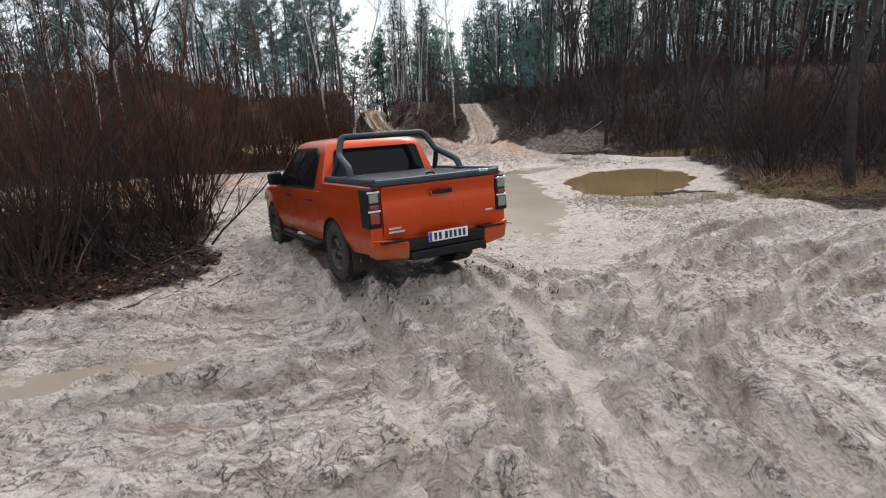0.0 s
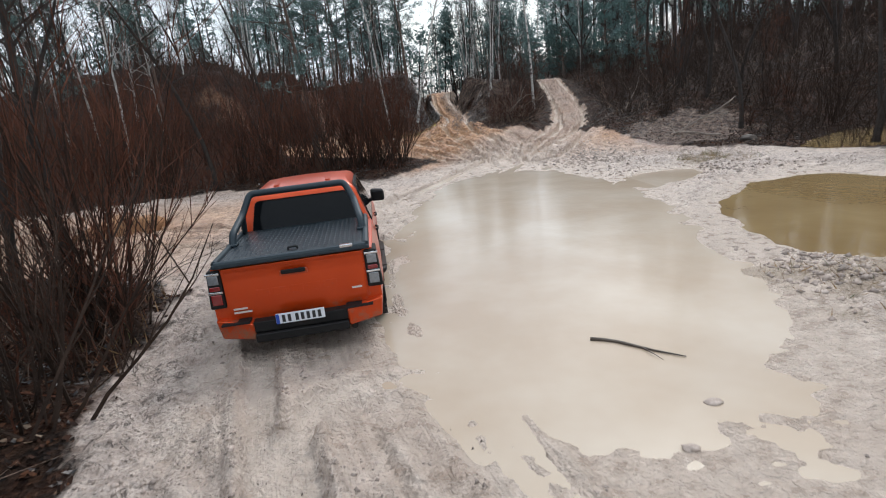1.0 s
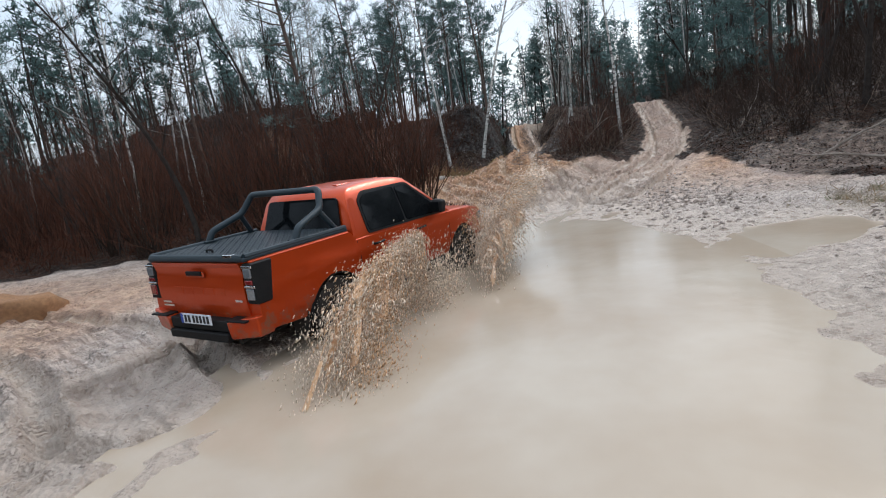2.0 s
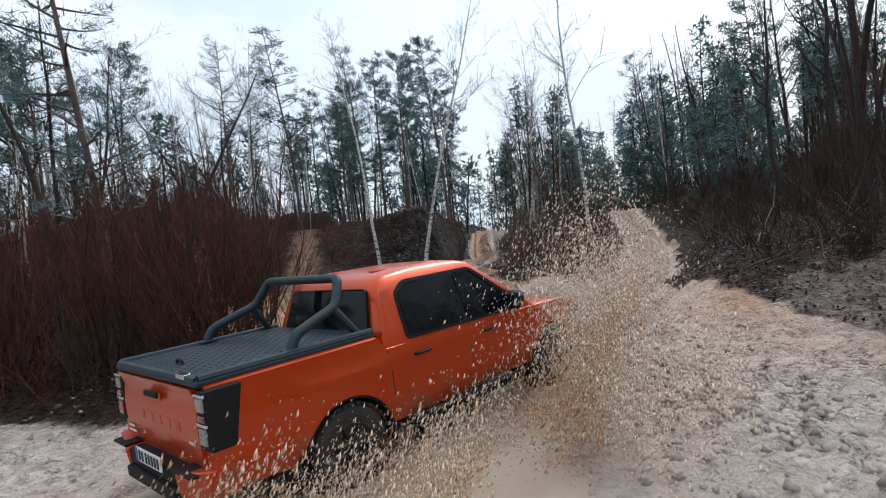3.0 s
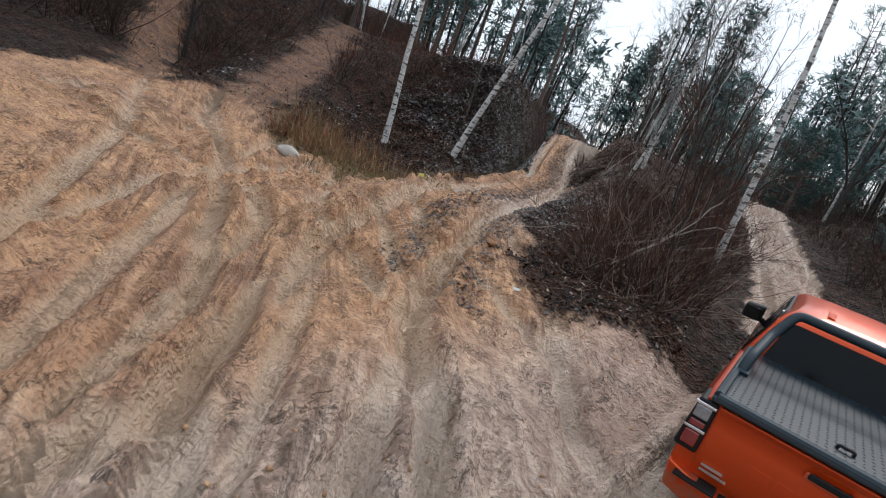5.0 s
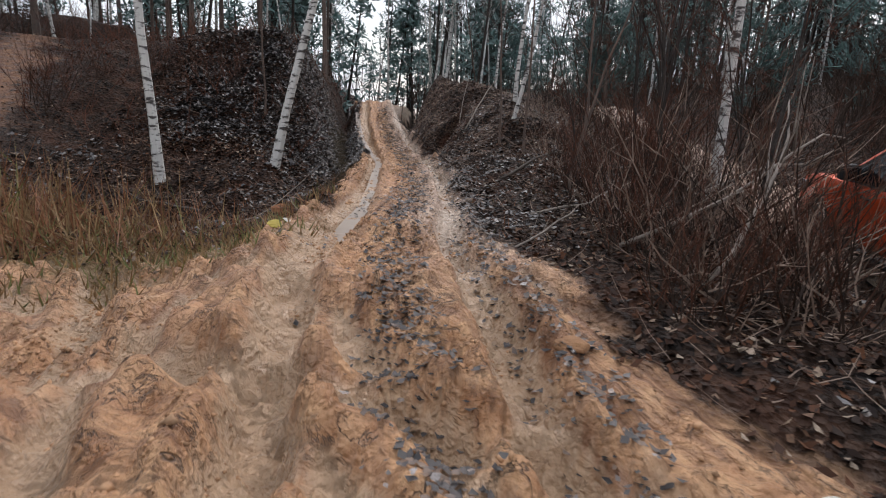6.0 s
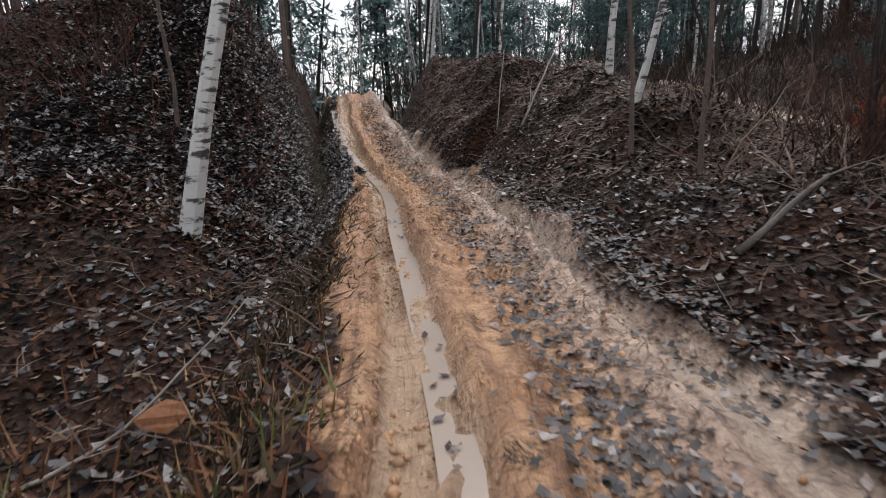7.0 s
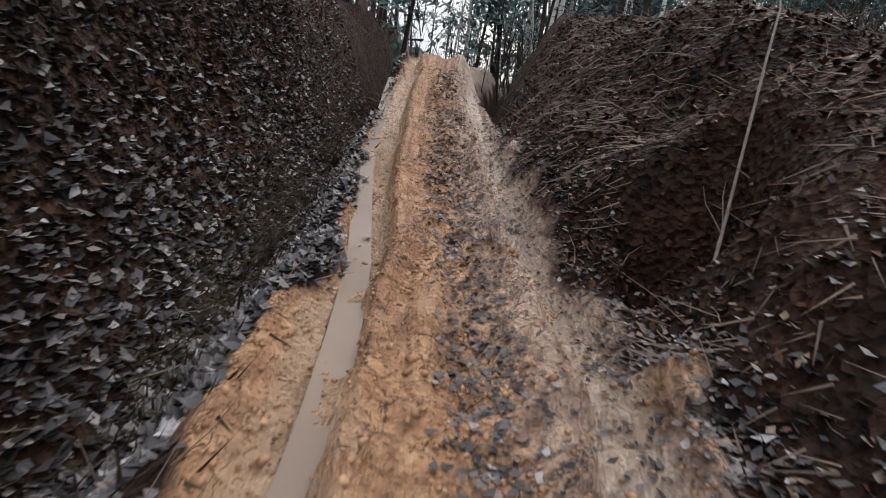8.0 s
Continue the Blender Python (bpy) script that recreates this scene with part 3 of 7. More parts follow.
def part(name, bm, mat, parent, label="", smooth=False, bevel=0.0):
    ob = new(name, finish(name, bm, mat, smooth or bevel > 0))
    ob.parent = parent
    if bevel:
        mod = ob.modifiers.new("edge", "BEVEL")
        mod.width, mod.segments, mod.limit_method, mod.angle_limit = bevel, 2, "ANGLE", radians(35)
        mod.harden_normals = True
    elif smooth:
        mod = ob.modifiers.new("split", "EDGE_SPLIT")
        mod.split_angle = radians(38)
    return tagged(ob, label)


def box(bm, lo, hi, taper=None):
    """A box; taper(x, y, z) may move its corners."""
    vs = []
    for z in (lo[2], hi[2]):
        for x, y in ((lo[0], lo[1]), (hi[0], lo[1]), (hi[0], hi[1]), (lo[0], hi[1])):
            p = (x, y, z)
            vs.append(bm.verts.new(taper(*p) if taper else p))
    for f in ((0, 3, 2, 1), (4, 5, 6, 7), (0, 1, 5, 4), (1, 2, 6, 5), (2, 3, 7, 6), (3, 0, 4, 7)):
        bm.faces.new([vs[i] for i in f])


def tube(bm, pts, radius, sides=8, caps=True):
    """A tube through points; radius may be a list."""
    pts = [Vector(p) for p in pts]
    rings, side = [], None
    for i, p in enumerate(pts):
        d = (pts[min(i + 1, len(pts) - 1)] - pts[max(i - 1, 0)]).normalized()
        if side is None:
            side = d.orthogonal().normalized()
        side = (side - d * side.dot(d)).normalized()
        up = d.cross(side)
        r = radius[i] if isinstance(radius, (list, tuple)) else radius
        rings.append([bm.verts.new(p + side * (r * math.cos(2 * math.pi * k / sides)) + up * (r * math.sin(2 * math.pi * k / sides))) for k in range(sides)])
    for a, b in zip(rings, rings[1:]):
        for k in range(sides):
            bm.faces.new((a[k], a[(k + 1) % sides], b[(k + 1) % sides], b[k]))
    if caps and sides > 2:
        bm.faces.new(rings[0][::-1]), bm.faces.new(rings[-1])


def rounded(pts, r=0.08, n=4):
    """A polyline with rounded corners."""
    pts = [Vector(p) for p in pts]
    out = [pts[0]]
    for a, b, c in zip(pts, pts[1:], pts[2:]):
        u, v = (a - b), (c - b)
        ru, rv = min(r, u.length * 0.45), min(r, v.length * 0.45)
        p, q = b + u.normalized() * ru, b + v.normalized() * rv
        for k in range(n + 1):
            t = k / n
            out.append(p * (1 - t) ** 2 + b * 2 * t * (1 - t) + q * t * t)
    return out + [pts[-1]]


def prism(bm, outline, at, depth):
    """A plate: a closed 2D outline carried by at(u, v) -> point and pushed along depth(u, v) -> vector."""
    front = [bm.verts.new(Vector(at(u, v)) + Vector(depth(u, v))) for u, v in outline]
    back = [bm.verts.new(at(u, v)) for u, v in outline]
    bm.faces.new(front)
    bm.faces.new(back[::-1])
    for i in range(len(outline)):
        j = (i + 1) % len(outline)
        bm.faces.new((front[i], back[i], back[j], front[j]))


def round_outline(pts, r, n=3):
    out = []
    for i, b in enumerate(pts):
        a, c = Vector(pts[i - 1]), Vector(pts[(i + 1) % len(pts)])
        b = Vector(b)
        u, v = a - b, c - b
        ru, rv = min(r, u.length * 0.4), min(r, v.length * 0.4)
        p, q = b + u.normalized() * ru, b + v.normalized() * rv
        for k in range(n + 1):
            t = k / n
            w = p * (1 - t) ** 2 + b * 2 * t * (1 - t) + q * t * t
            out.append((w.x, w.y))
    return out


# ---- the pickup truck: origin on the ground under the rear axle, nose to +y ----
def paint_material():
    m, n, l, b = material("orange_paint")
    coord = n.new("ShaderNodeTexCoord").outputs["Object"]
    sep = n.new("ShaderNodeSeparateXYZ")
    l.new(coord, sep.inputs[0])
    paint = mix_node(n, l, noise_node(n, l, 1.3, 3, coord), (0.48, 0.046, 0.004), (0.56, 0.062, 0.005))
    # dried splashes of mud low on the flanks
    spray = math_node(n, l, "ADD", noise_node(n, l, 7, 6, coord, 0.7), math_node(n, l, "MULTIPLY", sep.outputs[2], -0.55))
    paint = mix_node(n, l, ramp_node(n, l, spray, ((0.16, 0.0), (0.34, 0.75))), paint, (0.24, 0.15, 0.09))
    l.new(paint, b.inputs["Base Color"])
    b.inputs["Metallic"].default_value = 0.55
    l.new(ramp_node(n, l, spray, ((0.05, 0.36), (0.3, 0.7))), b.inputs["Roughness"])
    b.inputs["Specular IOR Level"].default_value = 0.3
    b.inputs["Coat Weight"].default_value, b.inputs["Coat Roughness"].default_value = 0.45, 0.12
    return m


PAINT = paint_material()
GLASS_DARK = varied("tinted_glass", (0.004, 0.005, 0.006), (0.007, 0.008, 0.009), 0.05, 2, 0, obj_random=False, spec=0.14)
BLACK_PLASTIC = varied("black_plastic", (0.006, 0.006, 0.007), (0.016, 0.015, 0.014), 0.6, 6, 0.25, spec=0.2, obj_random=False, distance=0.002)
SATIN_STEEL = varied("blue_grey_satin_coating", (0.012, 0.022, 0.029), (0.024, 0.038, 0.047), 0.5, 5, 0.15, spec=0.35, obj_random=False, distance=0.002)
TREAD_PLATE = varied("dark_tread_plate", (0.006, 0.012, 0.017), (0.014, 0.023, 0.030), 0.38, 5, 0.2, 0.1, spec=0.3, obj_random=False, distance=0.002)
RUBBER = varied("muddy_rubber", (0.008, 0.008, 0.008), (0.05, 0.038, 0.03), 0.85, 5, 0.4, obj_random=False)
RIM_DARK = varied("dark_alloy", (0.03, 0.03, 0.032), (0.09, 0.075, 0.062), 0.45, 6, 0.1, 0.6, obj_random=False)
CHROME = varied("chrome", (0.62, 0.64, 0.66), (0.75, 0.76, 0.78), 0.14, 5, 0, 1.0, obj_random=False)
LAMP_RED = varied("red_lens", (0.13, 0.005, 0.006), (0.22, 0.010, 0.011), 0.08, 5, 0, coat=1.0, obj_random=False)
LAMP_CLEAR = varied("clear_lens", (0.14, 0.15, 0.16), (0.26, 0.28, 0.30), 0.07, 30, 0, 0.3, coat=1.0, obj_random=False)
PLATE_WHITE = varied("plate_white", (0.62, 0.64, 0.68), (0.72, 0.74, 0.77), 0.4, 9, 0, obj_random=False)
PLATE_BLUE = varied("plate_blue", (0.01, 0.05, 0.3), (0.015, 0.06, 0.34), 0.4, 9, 0, obj_random=False)
PLATE_INK = varied("plate_ink", (0.012, 0.012, 0.014), (0.02, 0.02, 0.022), 0.5, 9, 0, obj_random=False)
UNDERBODY = varied("muddy_underbody", (0.008, 0.007, 0.006), (0.03, 0.024, 0.018), 0.9, 4, 0.3, obj_random=False)
EMBOSS = varied("embossed_orange", (0.44, 0.056, 0.010), (0.50, 0.068, 0.012), 0.35, 9, 0, 0.25, coat=0.6, obj_random=False)
AXLE_F, WHEEL_R, ARCH_R = 3.125, 0.39, 0.47


def half_width(y):
    w = 0.915 if y < 2.9 else 0.915 - 0.105 * sstep((y - 2.9) / 1.15)
    return float(w - 0.02 * sstep((-0.7 - y) / 0.5))


def deck_height(y):
    return float(np.interp(y, [-1.2, 0.42, 0.5, 2.6, 3.0, 3.6, 3.9, 4.0], [1.235, 1.235, 1.12, 1.10, 1.09, 1.05, 0.99, 0.90]))


def skirt_height(y):
    base = 0.46 + 0.03 * sstep((-0.5 - y) / 0.5)
    for yc in (0.0, AXLE_F):
        if abs(y - yc) < ARCH_R:
            base = max(base, WHEEL_R + math.sqrt(ARCH_R**2 - (y - yc) ** 2) * 0.96)
    return float(base)


def body_profile(y):
    w, top, low = half_width(y), deck_height(y), skirt_height(y)
    flare = 0.028 * (math.exp(-(((y) / 0.52) ** 4)) + math.exp(-(((y - AXLE_F) / 0.52) ** 4)))
    out = []
    for k in range(9):
        t = k / 8
        z = low + (top - low) * t
        bulge = -0.055 * (1 - min(1, (z - 0.40) / 0.22)) if z < 0.62 else 0.0
        lean = -0.045 * max(0, (z - 0.95) / 0.3)
        crease = 0.012 * math.exp(-(((z - 1.0) / 0.05) ** 2))
        out.append((w + bulge + lean + crease + flare * math.exp(-(((z - 0.72) / 0.28) ** 2)), z))
    x, z = out[-1]
    out += [(x - 0.02, z + 0.012), (x - 0.07, z + 0.02), (0.45, z + 0.03), (0, z + 0.035)]
    return out


def skin_x(y, z):
    prof = body_profile(y)[:9]
    return float(np.interp(z, [p[1] for p in prof], [p[0] for p in prof]))


def loft(bm, stations, close_ends=True):
    """Skin over mirrored half profiles; stations are (y, profile) with equal counts."""
    rows = []
    for y, prof in stations:
        right = [bm.verts.new((x, y, z)) for x, z in prof]
        left = [right[k] if abs(prof[k][0]) < 1e-6 else bm.verts.new((-prof[k][0], y, prof[k][1])) for k in range(len(prof))]
        rows.append((right, left))
    for (ra, la), (rb, lb) in zip(rows, rows[1:]):
        for k in range(len(ra) - 1):
            bm.faces.new((ra[k], rb[k], rb[k + 1], ra[k + 1]))
            bm.faces.new((la[k + 1], lb[k + 1], lb[k], la[k]))
    if close_ends:
        for right, left in (rows[0], rows[-1]):
            ring = right + [v for v in left[::-1] if v not in right]
            bm.faces.new(ring)


def cab_x(z):
    """Half width of the cab's side at a height."""
    return float(np.interp(z, [1.08, 1.16, 1.62, 1.70, 1.755], [0.896, 0.872, 0.725, 0.685, 0.60]))


def build_truck():
    truck = new("pickup_truck")
    tagged(truck, "orange crew-cab pickup truck, muddy, with black bed cover and sports bar", "pickup truck")
    # body shell
    bm = bmesh.new()
    ys = sorted(set([-1.115, -1.09, -1.0, -0.8, -0.6, 0.44, 0.5, 0.6, 0.8, 1.0, 1.4, 1.8, 2.2, 2.5, 3.68, 3.8, 3.9, 3.96, 4.0] + [round(yc + ARCH_R * math.sin(radians(a)), 4) for yc in (0.0, AXLE_F) for a in range(-90, 91, 10)]))
    loft(bm, [(y, body_profile(y)) for y in ys])
    part("body", bm, PAINT, truck, smooth=True)
    # cab
    bm = bmesh.new()
    stations = []
    for y, ztop in ((0.47, 1.17), (0.53, 1.40), (0.60, 1.66), (0.66, 1.735), (0.80, 1.775), (1.2, 1.80), (1.6, 1.80), (1.85, 1.785), (1.98, 1.755), (2.3, 1.52), (2.62, 1.28), (2.86, 1.125)):
        prof = []
        for k in range(7):
            z = 1.06 + (ztop - 0.045 - 1.06) * k / 6
            prof.append((cab_x(z), z))
        x, z = prof[-1]
        prof += [(x - 0.035, z + 0.03), (x * 0.6, ztop), (0, ztop + 0.008)]
        stations.append((y, prof))
    loft(bm, stations)
    cab = part("cab", bm, PAINT, truck, smooth=True)
    # roof ribs
    for x in (-0.35, 0.35):
        bm = bmesh.new()
        box(bm, (x - 0.035, 0.85, 1.785), (x + 0.035, 1.75, 1.797))
        part("roof_rib", bm, PAINT, cab, bevel=0.008)
    # glass
    for s in (-1, 1):
        for name, outline in (("rear_side_window", [(0.80, 1.175), (1.60, 1.165), (1.60, 1.655), (0.98, 1.655), (0.82, 1.57)]),
                              ("front_side_window", [(1.64, 1.165), (2.52, 1.15), (2.46, 1.24), (1.90, 1.655), (1.64, 1.655)])):
            bm = bmesh.new()
            prism(bm, round_outline(outline, 0.05), lambda u, v, s=s: (s * (cab_x(v) - 0.012), u, v), lambda u, v, s=s: (s * 0.030, 0, 0.004))
            part(name, bm, GLASS_DARK, truck, "dark tinted side window")
        bm = bmesh.new()
        prism(bm, round_outline([(0.765, 1.145), (2.60, 1.12), (2.52, 1.26), (1.93, 1.685), (0.95, 1.685), (0.785, 1.59)], 0.06), lambda u, v, s=s: (s * (cab_x(v) - 0.014), u, v), lambda u, v, s=s: (s * 0.025, 0, 0.003))
        part("window_trim", bm, BLACK_PLASTIC, truck)
        # quarter pillar behind the rear door
        bm = bmesh.new()
        prism(bm, round_outline([(0.560, 1.22), (0.70, 1.22), (0.735, 1.62), (0.640, 1.62)], 0.03), lambda u, v, s=s: (s * (cab_x(v) - 0.012), u, v), lambda u, v, s=s: (s * 0.0135, 0, 0.002))
        part("rear_pillar", bm, PAINT, cab)
        # doors, drawn by their shut lines
        for y0, y1 in ((0.50, 0.508), (1.615, 1.623), (2.70, 2.708)):
            bm = bmesh.new()
            for za, zb in ((0.52, 0.72), (0.72, 0.92), (0.92, 1.10)):
                ya, yb = (0.06 * (0.92 - za), 0.06 * (0.92 - zb)) if y0 > 0.6 else (0, 0)
                xa = skin_x(y0, za) + 0.002
                xb = skin_x(y0, zb) + 0.002
                vs = [bm.verts.new(p) for p in ((s * (xa - 0.03), y0 - ya, za), (s * (xa - 0.03), y1 - ya, za), (s * xa, y1 - ya, za), (s * xa, y0 - ya, za), (s * (xb - 0.03), y0 - yb, zb), (s * (xb - 0.03), y1 - yb, zb), (s * xb, y1 - yb, zb), (s * xb, y0 - yb, zb))]
                for f in ((0, 3, 2, 1), (4, 5, 6, 7), (0, 1, 5, 4), (1, 2, 6, 5), (2, 3, 7, 6), (3, 0, 4, 7)):
                    bm.faces.new([vs[i] for i in f])
            part("door_gap", bm, UNDERBODY, truck)
        for y in (0.80, 1.82):
            bm = bmesh.new()
            tube(bm, rounded([(s * 0.885, y, 1.00), (s * 0.945, y + 0.025, 1.005), (s * 0.945, y + 0.195, 1.01), (s * 0.885, y + 0.22, 1.01)], 0.02), 0.016, 6)
            part("door_handle", bm, BLACK_PLASTIC, truck, "black door handle")
        # mirror
        bm = bmesh.new()
        box(bm, (0.90, 2.20, 1.16) if s > 0 else (-1.12, 2.20, 1.16), (1.12, 2.34, 1.36) if s > 0 else (-0.90, 2.34, 1.36), lambda x, y, z, s=s: (x, y + (0.05 if abs(x) < 1 else 0) + (0.04 if z > 1.3 else 0), z - (0.02 if abs(x) > 1 and z > 1.3 else 0)))
        mirror = part("wing_mirror", bm, BLACK_PLASTIC, truck, "black wing mirror", bevel=0.035)
        bm = bmesh.new()
        box(bm, (s * 1.01 - 0.085, 2.185, 1.18), (s * 1.01 + 0.085, 2.199, 1.33))
        part("mirror_glass", bm, GLASS_DARK, mirror, "mirror glass", bevel=0.02)
        bm = bmesh.new()
        tube(bm, [(s * 0.83, 2.36, 1.15), (s * 0.93, 2.31, 1.2)], 0.035, 6)
        part("mirror_arm", bm, BLACK_PLASTIC, mirror)
        # side step
        bm = bmesh.new()
        tube(bm, rounded([(s * 0.72, 0.62, 0.44), (s * 0.95, 0.72, 0.40), (s * 0.95, 2.40, 0.40), (s * 0.72, 2.52, 0.44)], 0.1), 0.045, 8)
        step = part("side_step", bm, BLACK_PLASTIC, truck, "muddy black side step", smooth=True)
        for y in (0.85, 1.75):
            bm = bmesh.new()
            box(bm, (s * 0.95 - 0.05, y, 0.437), (s * 0.95 + 0.05, y + 0.5, 0.451))
            part("step_pad", bm, RUBBER, step, bevel=0.006)
        # wheel arch lips
        for yc in (0.0, AXLE_F):
            bm = bmesh.new()
            arc = [(s * (half_width(yc + ARCH_R * math.cos(radians(a))) + 0.004), yc + (ARCH_R - 0.01) * math.cos(radians(a)), WHEEL_R + (ARCH_R - 0.01) * 0.96 * math.sin(radians(a))) for a in range(-8, 189, 12)]
            tube(bm, arc, 0.017, 5)
            part("wheel_arch_lip", bm, BLACK_PLASTIC, truck)
            bm = bmesh.new()
            inner = [bm.verts.new((s * 0.50, yc + ARCH_R * math.cos(radians(a)), WHEEL_R + ARCH_R * 0.96 * math.sin(radians(a)))) for a in range(-10, 191, 20)]
            outer = [bm.verts.new((s * 0.89, yc + ARCH_R * math.cos(radians(a)), WHEEL_R + ARCH_R * 0.96 * math.sin(radians(a)))) for a in range(-10, 191, 20)]
            for i in range(len(inner) - 1):
                bm.faces.new((inner[i], inner[i + 1], outer[i + 1], outer[i]))
            bm.faces.new(inner)
            part("wheel_well", bm, UNDERBODY, truck)
        # mud flap
        bm = bmesh.new()
        box(bm, (s * 0.77 - 0.13, -0.50, 0.22), (s * 0.77 + 0.13, -0.485, 0.52))
        part("mud_flap", bm, RUBBER, truck)
    # windscreen and rear window
    bm = bmesh.new()
    prism(bm, round_outline([(-0.69, 0.06), (0.69, 0.06), (0.57, 0.93), (-0.57, 0.93)], 0.06), lambda u, v: (u, 2.86 - 0.88 * v, 1.135 + 0.63 * v), lambda u, v: (0, 0.012, 0.016))
    part("windscreen", bm, GLASS_DARK, truck, "raked windscreen")
    bm = bmesh.new()
    prism(bm, round_outline([(-0.70, 1.235), (0.70, 1.235), (0.615, 1.655), (-0.615, 1.655)], 0.06), lambda u, v: (u, 0.455 + (v - 1.17) * 0.27, v), lambda u, v: (0, -0.024, 0))
    part("rear_window", bm, GLASS_DARK, truck, "dark rear window")
    # chassis below
    bm = bmesh.new()
    box(bm, (-0.62, -1.0, 0.42), (0.62, 3.7, 0.60))
    part("chassis", bm, UNDERBODY, truck)
    bm = bmesh.new()
    tube(bm, [(-0.7, 0, WHEEL_R), (0.7, 0, WHEEL_R)], 0.06, 8)
    part("rear_axle", bm, UNDERBODY, truck)
    bm = bmesh.new()
    tube(bm, rounded([(0.45, 1.2, 0.42), (0.45, -0.4, 0.45), (0.55, -1.0, 0.40), (0.55, -1.16, 0.38)], 0.1), 0.032, 8)
    part("exhaust_pipe", bm, UNDERBODY, truck)
    # nose: grille and headlamps
    bm = bmesh.new()
    box(bm, (-0.52, 3.97, 0.62), (0.52, 4.03, 0.94))
    part("grille", bm, BLACK_PLASTIC, truck, bevel=0.02)
    bm = bmesh.new()
    box(bm, (-0.80, 3.85, 0.40), (0.80, 4.02, 0.62))
    part("front_bumper", bm, BLACK_PLASTIC, truck, bevel=0.04)
    for s in (-1, 1):
        bm = bmesh.new()
        box(bm, (s * 0.69 - 0.14, 3.80, 0.78), (s * 0.69 + 0.14, 4.015, 0.93))
        part("headlamp", bm, LAMP_CLEAR, truck, "clear headlamp", bevel=0.03)
    # tailgate
    bm = bmesh.new()
    # pressed panel: set back at the foot, bowed in the middle, hollow under the lip
    panel = [(-1.128, 0.66), (-1.140, 0.74), (-1.150, 0.86), (-1.152, 0.98), (-1.143, 1.06), (-1.136, 1.12), (-1.150, 1.165), (-1.158, 1.232), (-1.10, 1.232), (-1.10, 0.66)]
    ends = [[bm.verts.new((x, y, z)) for y, z in panel] for x in (-0.745, 0.745)]
    for k in range(len(panel)):
        bm.faces.new((ends[0][k], ends[0][k - 1], ends[1][k - 1], ends[1][k]))
    bm.faces.new(ends[0]), bm.faces.new(ends[1][::-1])
    gate = part("tailgate", bm, PAINT, truck, smooth=True)
    bm = bmesh.new()
    box(bm, (-0.745, -1.178, 1.185), (0.745, -1.150, 1.232), lambda x, y, z: (x, y + (0.02 if z < 1.2 and y < -1.16 else 0), z))
    part("gate_lip", bm, PAINT, gate, bevel=0.012)
    bm = bmesh.new()
    box(bm, (-0.15, -1.172, 1.075), (0.15, -1.150, 1.135))
    part("gate_handle_recess", bm, EMBOSS, gate, bevel=0.01)
    bm = bmesh.new()
    box(bm, (-0.13, -1.192, 1.095), (0.13, -1.165, 1.145))
    part("gate_handle", bm, BLACK_PLASTIC, gate, "black tailgate handle", bevel=0.012)
    for k in range(5):  # plain raised bars in place of the pressed lettering
        bm = bmesh.new()
        x = -0.36 + k * 0.18
        box(bm, (x - 0.07, -1.1545, 0.875), (x + 0.07, -1.150, 0.955))
        part("raised_bar", bm, PAINT, gate, bevel=0.002)
    for x, w, z in ((-0.62, 0.075, 0.775), (-0.60, 0.095, 0.735), (0.64, 0.055, 0.83)):
        bm = bmesh.new()
        box(bm, (x - w, -1.160, z - 0.011), (x + w, -1.150, z + 0.011))
        part("badge_bar", bm, CHROME, gate, "small chrome badge")
    # tail lamps wrap the corners
    for s in (-1, 1):
        bm = bmesh.new()
        box(bm, (s * 0.845 - 0.085, -1.150, 0.80), (s * 0.845 + 0.085, -0.96, 1.225), lambda x, y, z, s=s: (x - s * (0.03 if z > 1.1 and s * x > 0.85 else 0), y + (0.0 if (y > -1 and z < 0.9) else 0) + (0.10 if y > -1 and z > 1.1 else 0), z))
        lamp = part("tail_lamp", bm, BLACK_PLASTIC, truck, "tail lamp with red and clear lenses", bevel=0.02)
        for z0, z1, mat, name in ((1.075, 1.175, LAMP_CLEAR, "reversing_lens"), (1.005, 1.055, LAMP_RED, "stop_lens"), (0.845, 0.965, LAMP_CLEAR if s > 0 else LAMP_RED, "lower_lens")):
            bm = bmesh.new()
            box(bm, (s * 0.84 - 0.055, -1.166, z0), (s * 0.84 + 0.055, -1.145, z1))
            part(name, bm, mat, lamp, bevel=0.012)
        for z in (0.985, 1.19):
            bm = bmesh.new()
            box(bm, (s * 0.84 - 0.075, -1.163, z - 0.012), (s * 0.84 + 0.075, -1.146, z + 0.012))
            part("chrome_strip", bm, CHROME, lamp, bevel=0.005)
    # rear bumper
    for s in (-1, 1):
        bm = bmesh.new()
        box(bm, (s * 0.70 - 0.20, -1.27, 0.42), (s * 0.70 + 0.20, -0.95, 0.625), lambda x, y, z, s=s: (x - (s * 0.03 if z < 0.5 and s * x > 0.8 else 0), y + (0.09 if s * x > 0.8 and y < -1.1 else 0) + (0.03 if z < 0.5 and y < -1.1 else 0), z + (0.03 if s * x > 0.8 and z < 0.5 else 0) + (0.06 if s * x > 0.8 and z > 0.6 else 0)))
        bumper = part("bumper_corner", bm, PAINT, truck, bevel=0.025)
        bm = bmesh.new()
        box(bm, (s * 0.66 - 0.17, -1.262, 0.628), (s * 0.66 + 0.13, -1.10, 0.650))
        part("step_tread", bm, BLACK_PLASTIC, bumper, bevel=0.008)
    bm = bmesh.new()
    box(bm, (-0.51, -1.235, 0.50), (0.51, -1.0, 0.625))
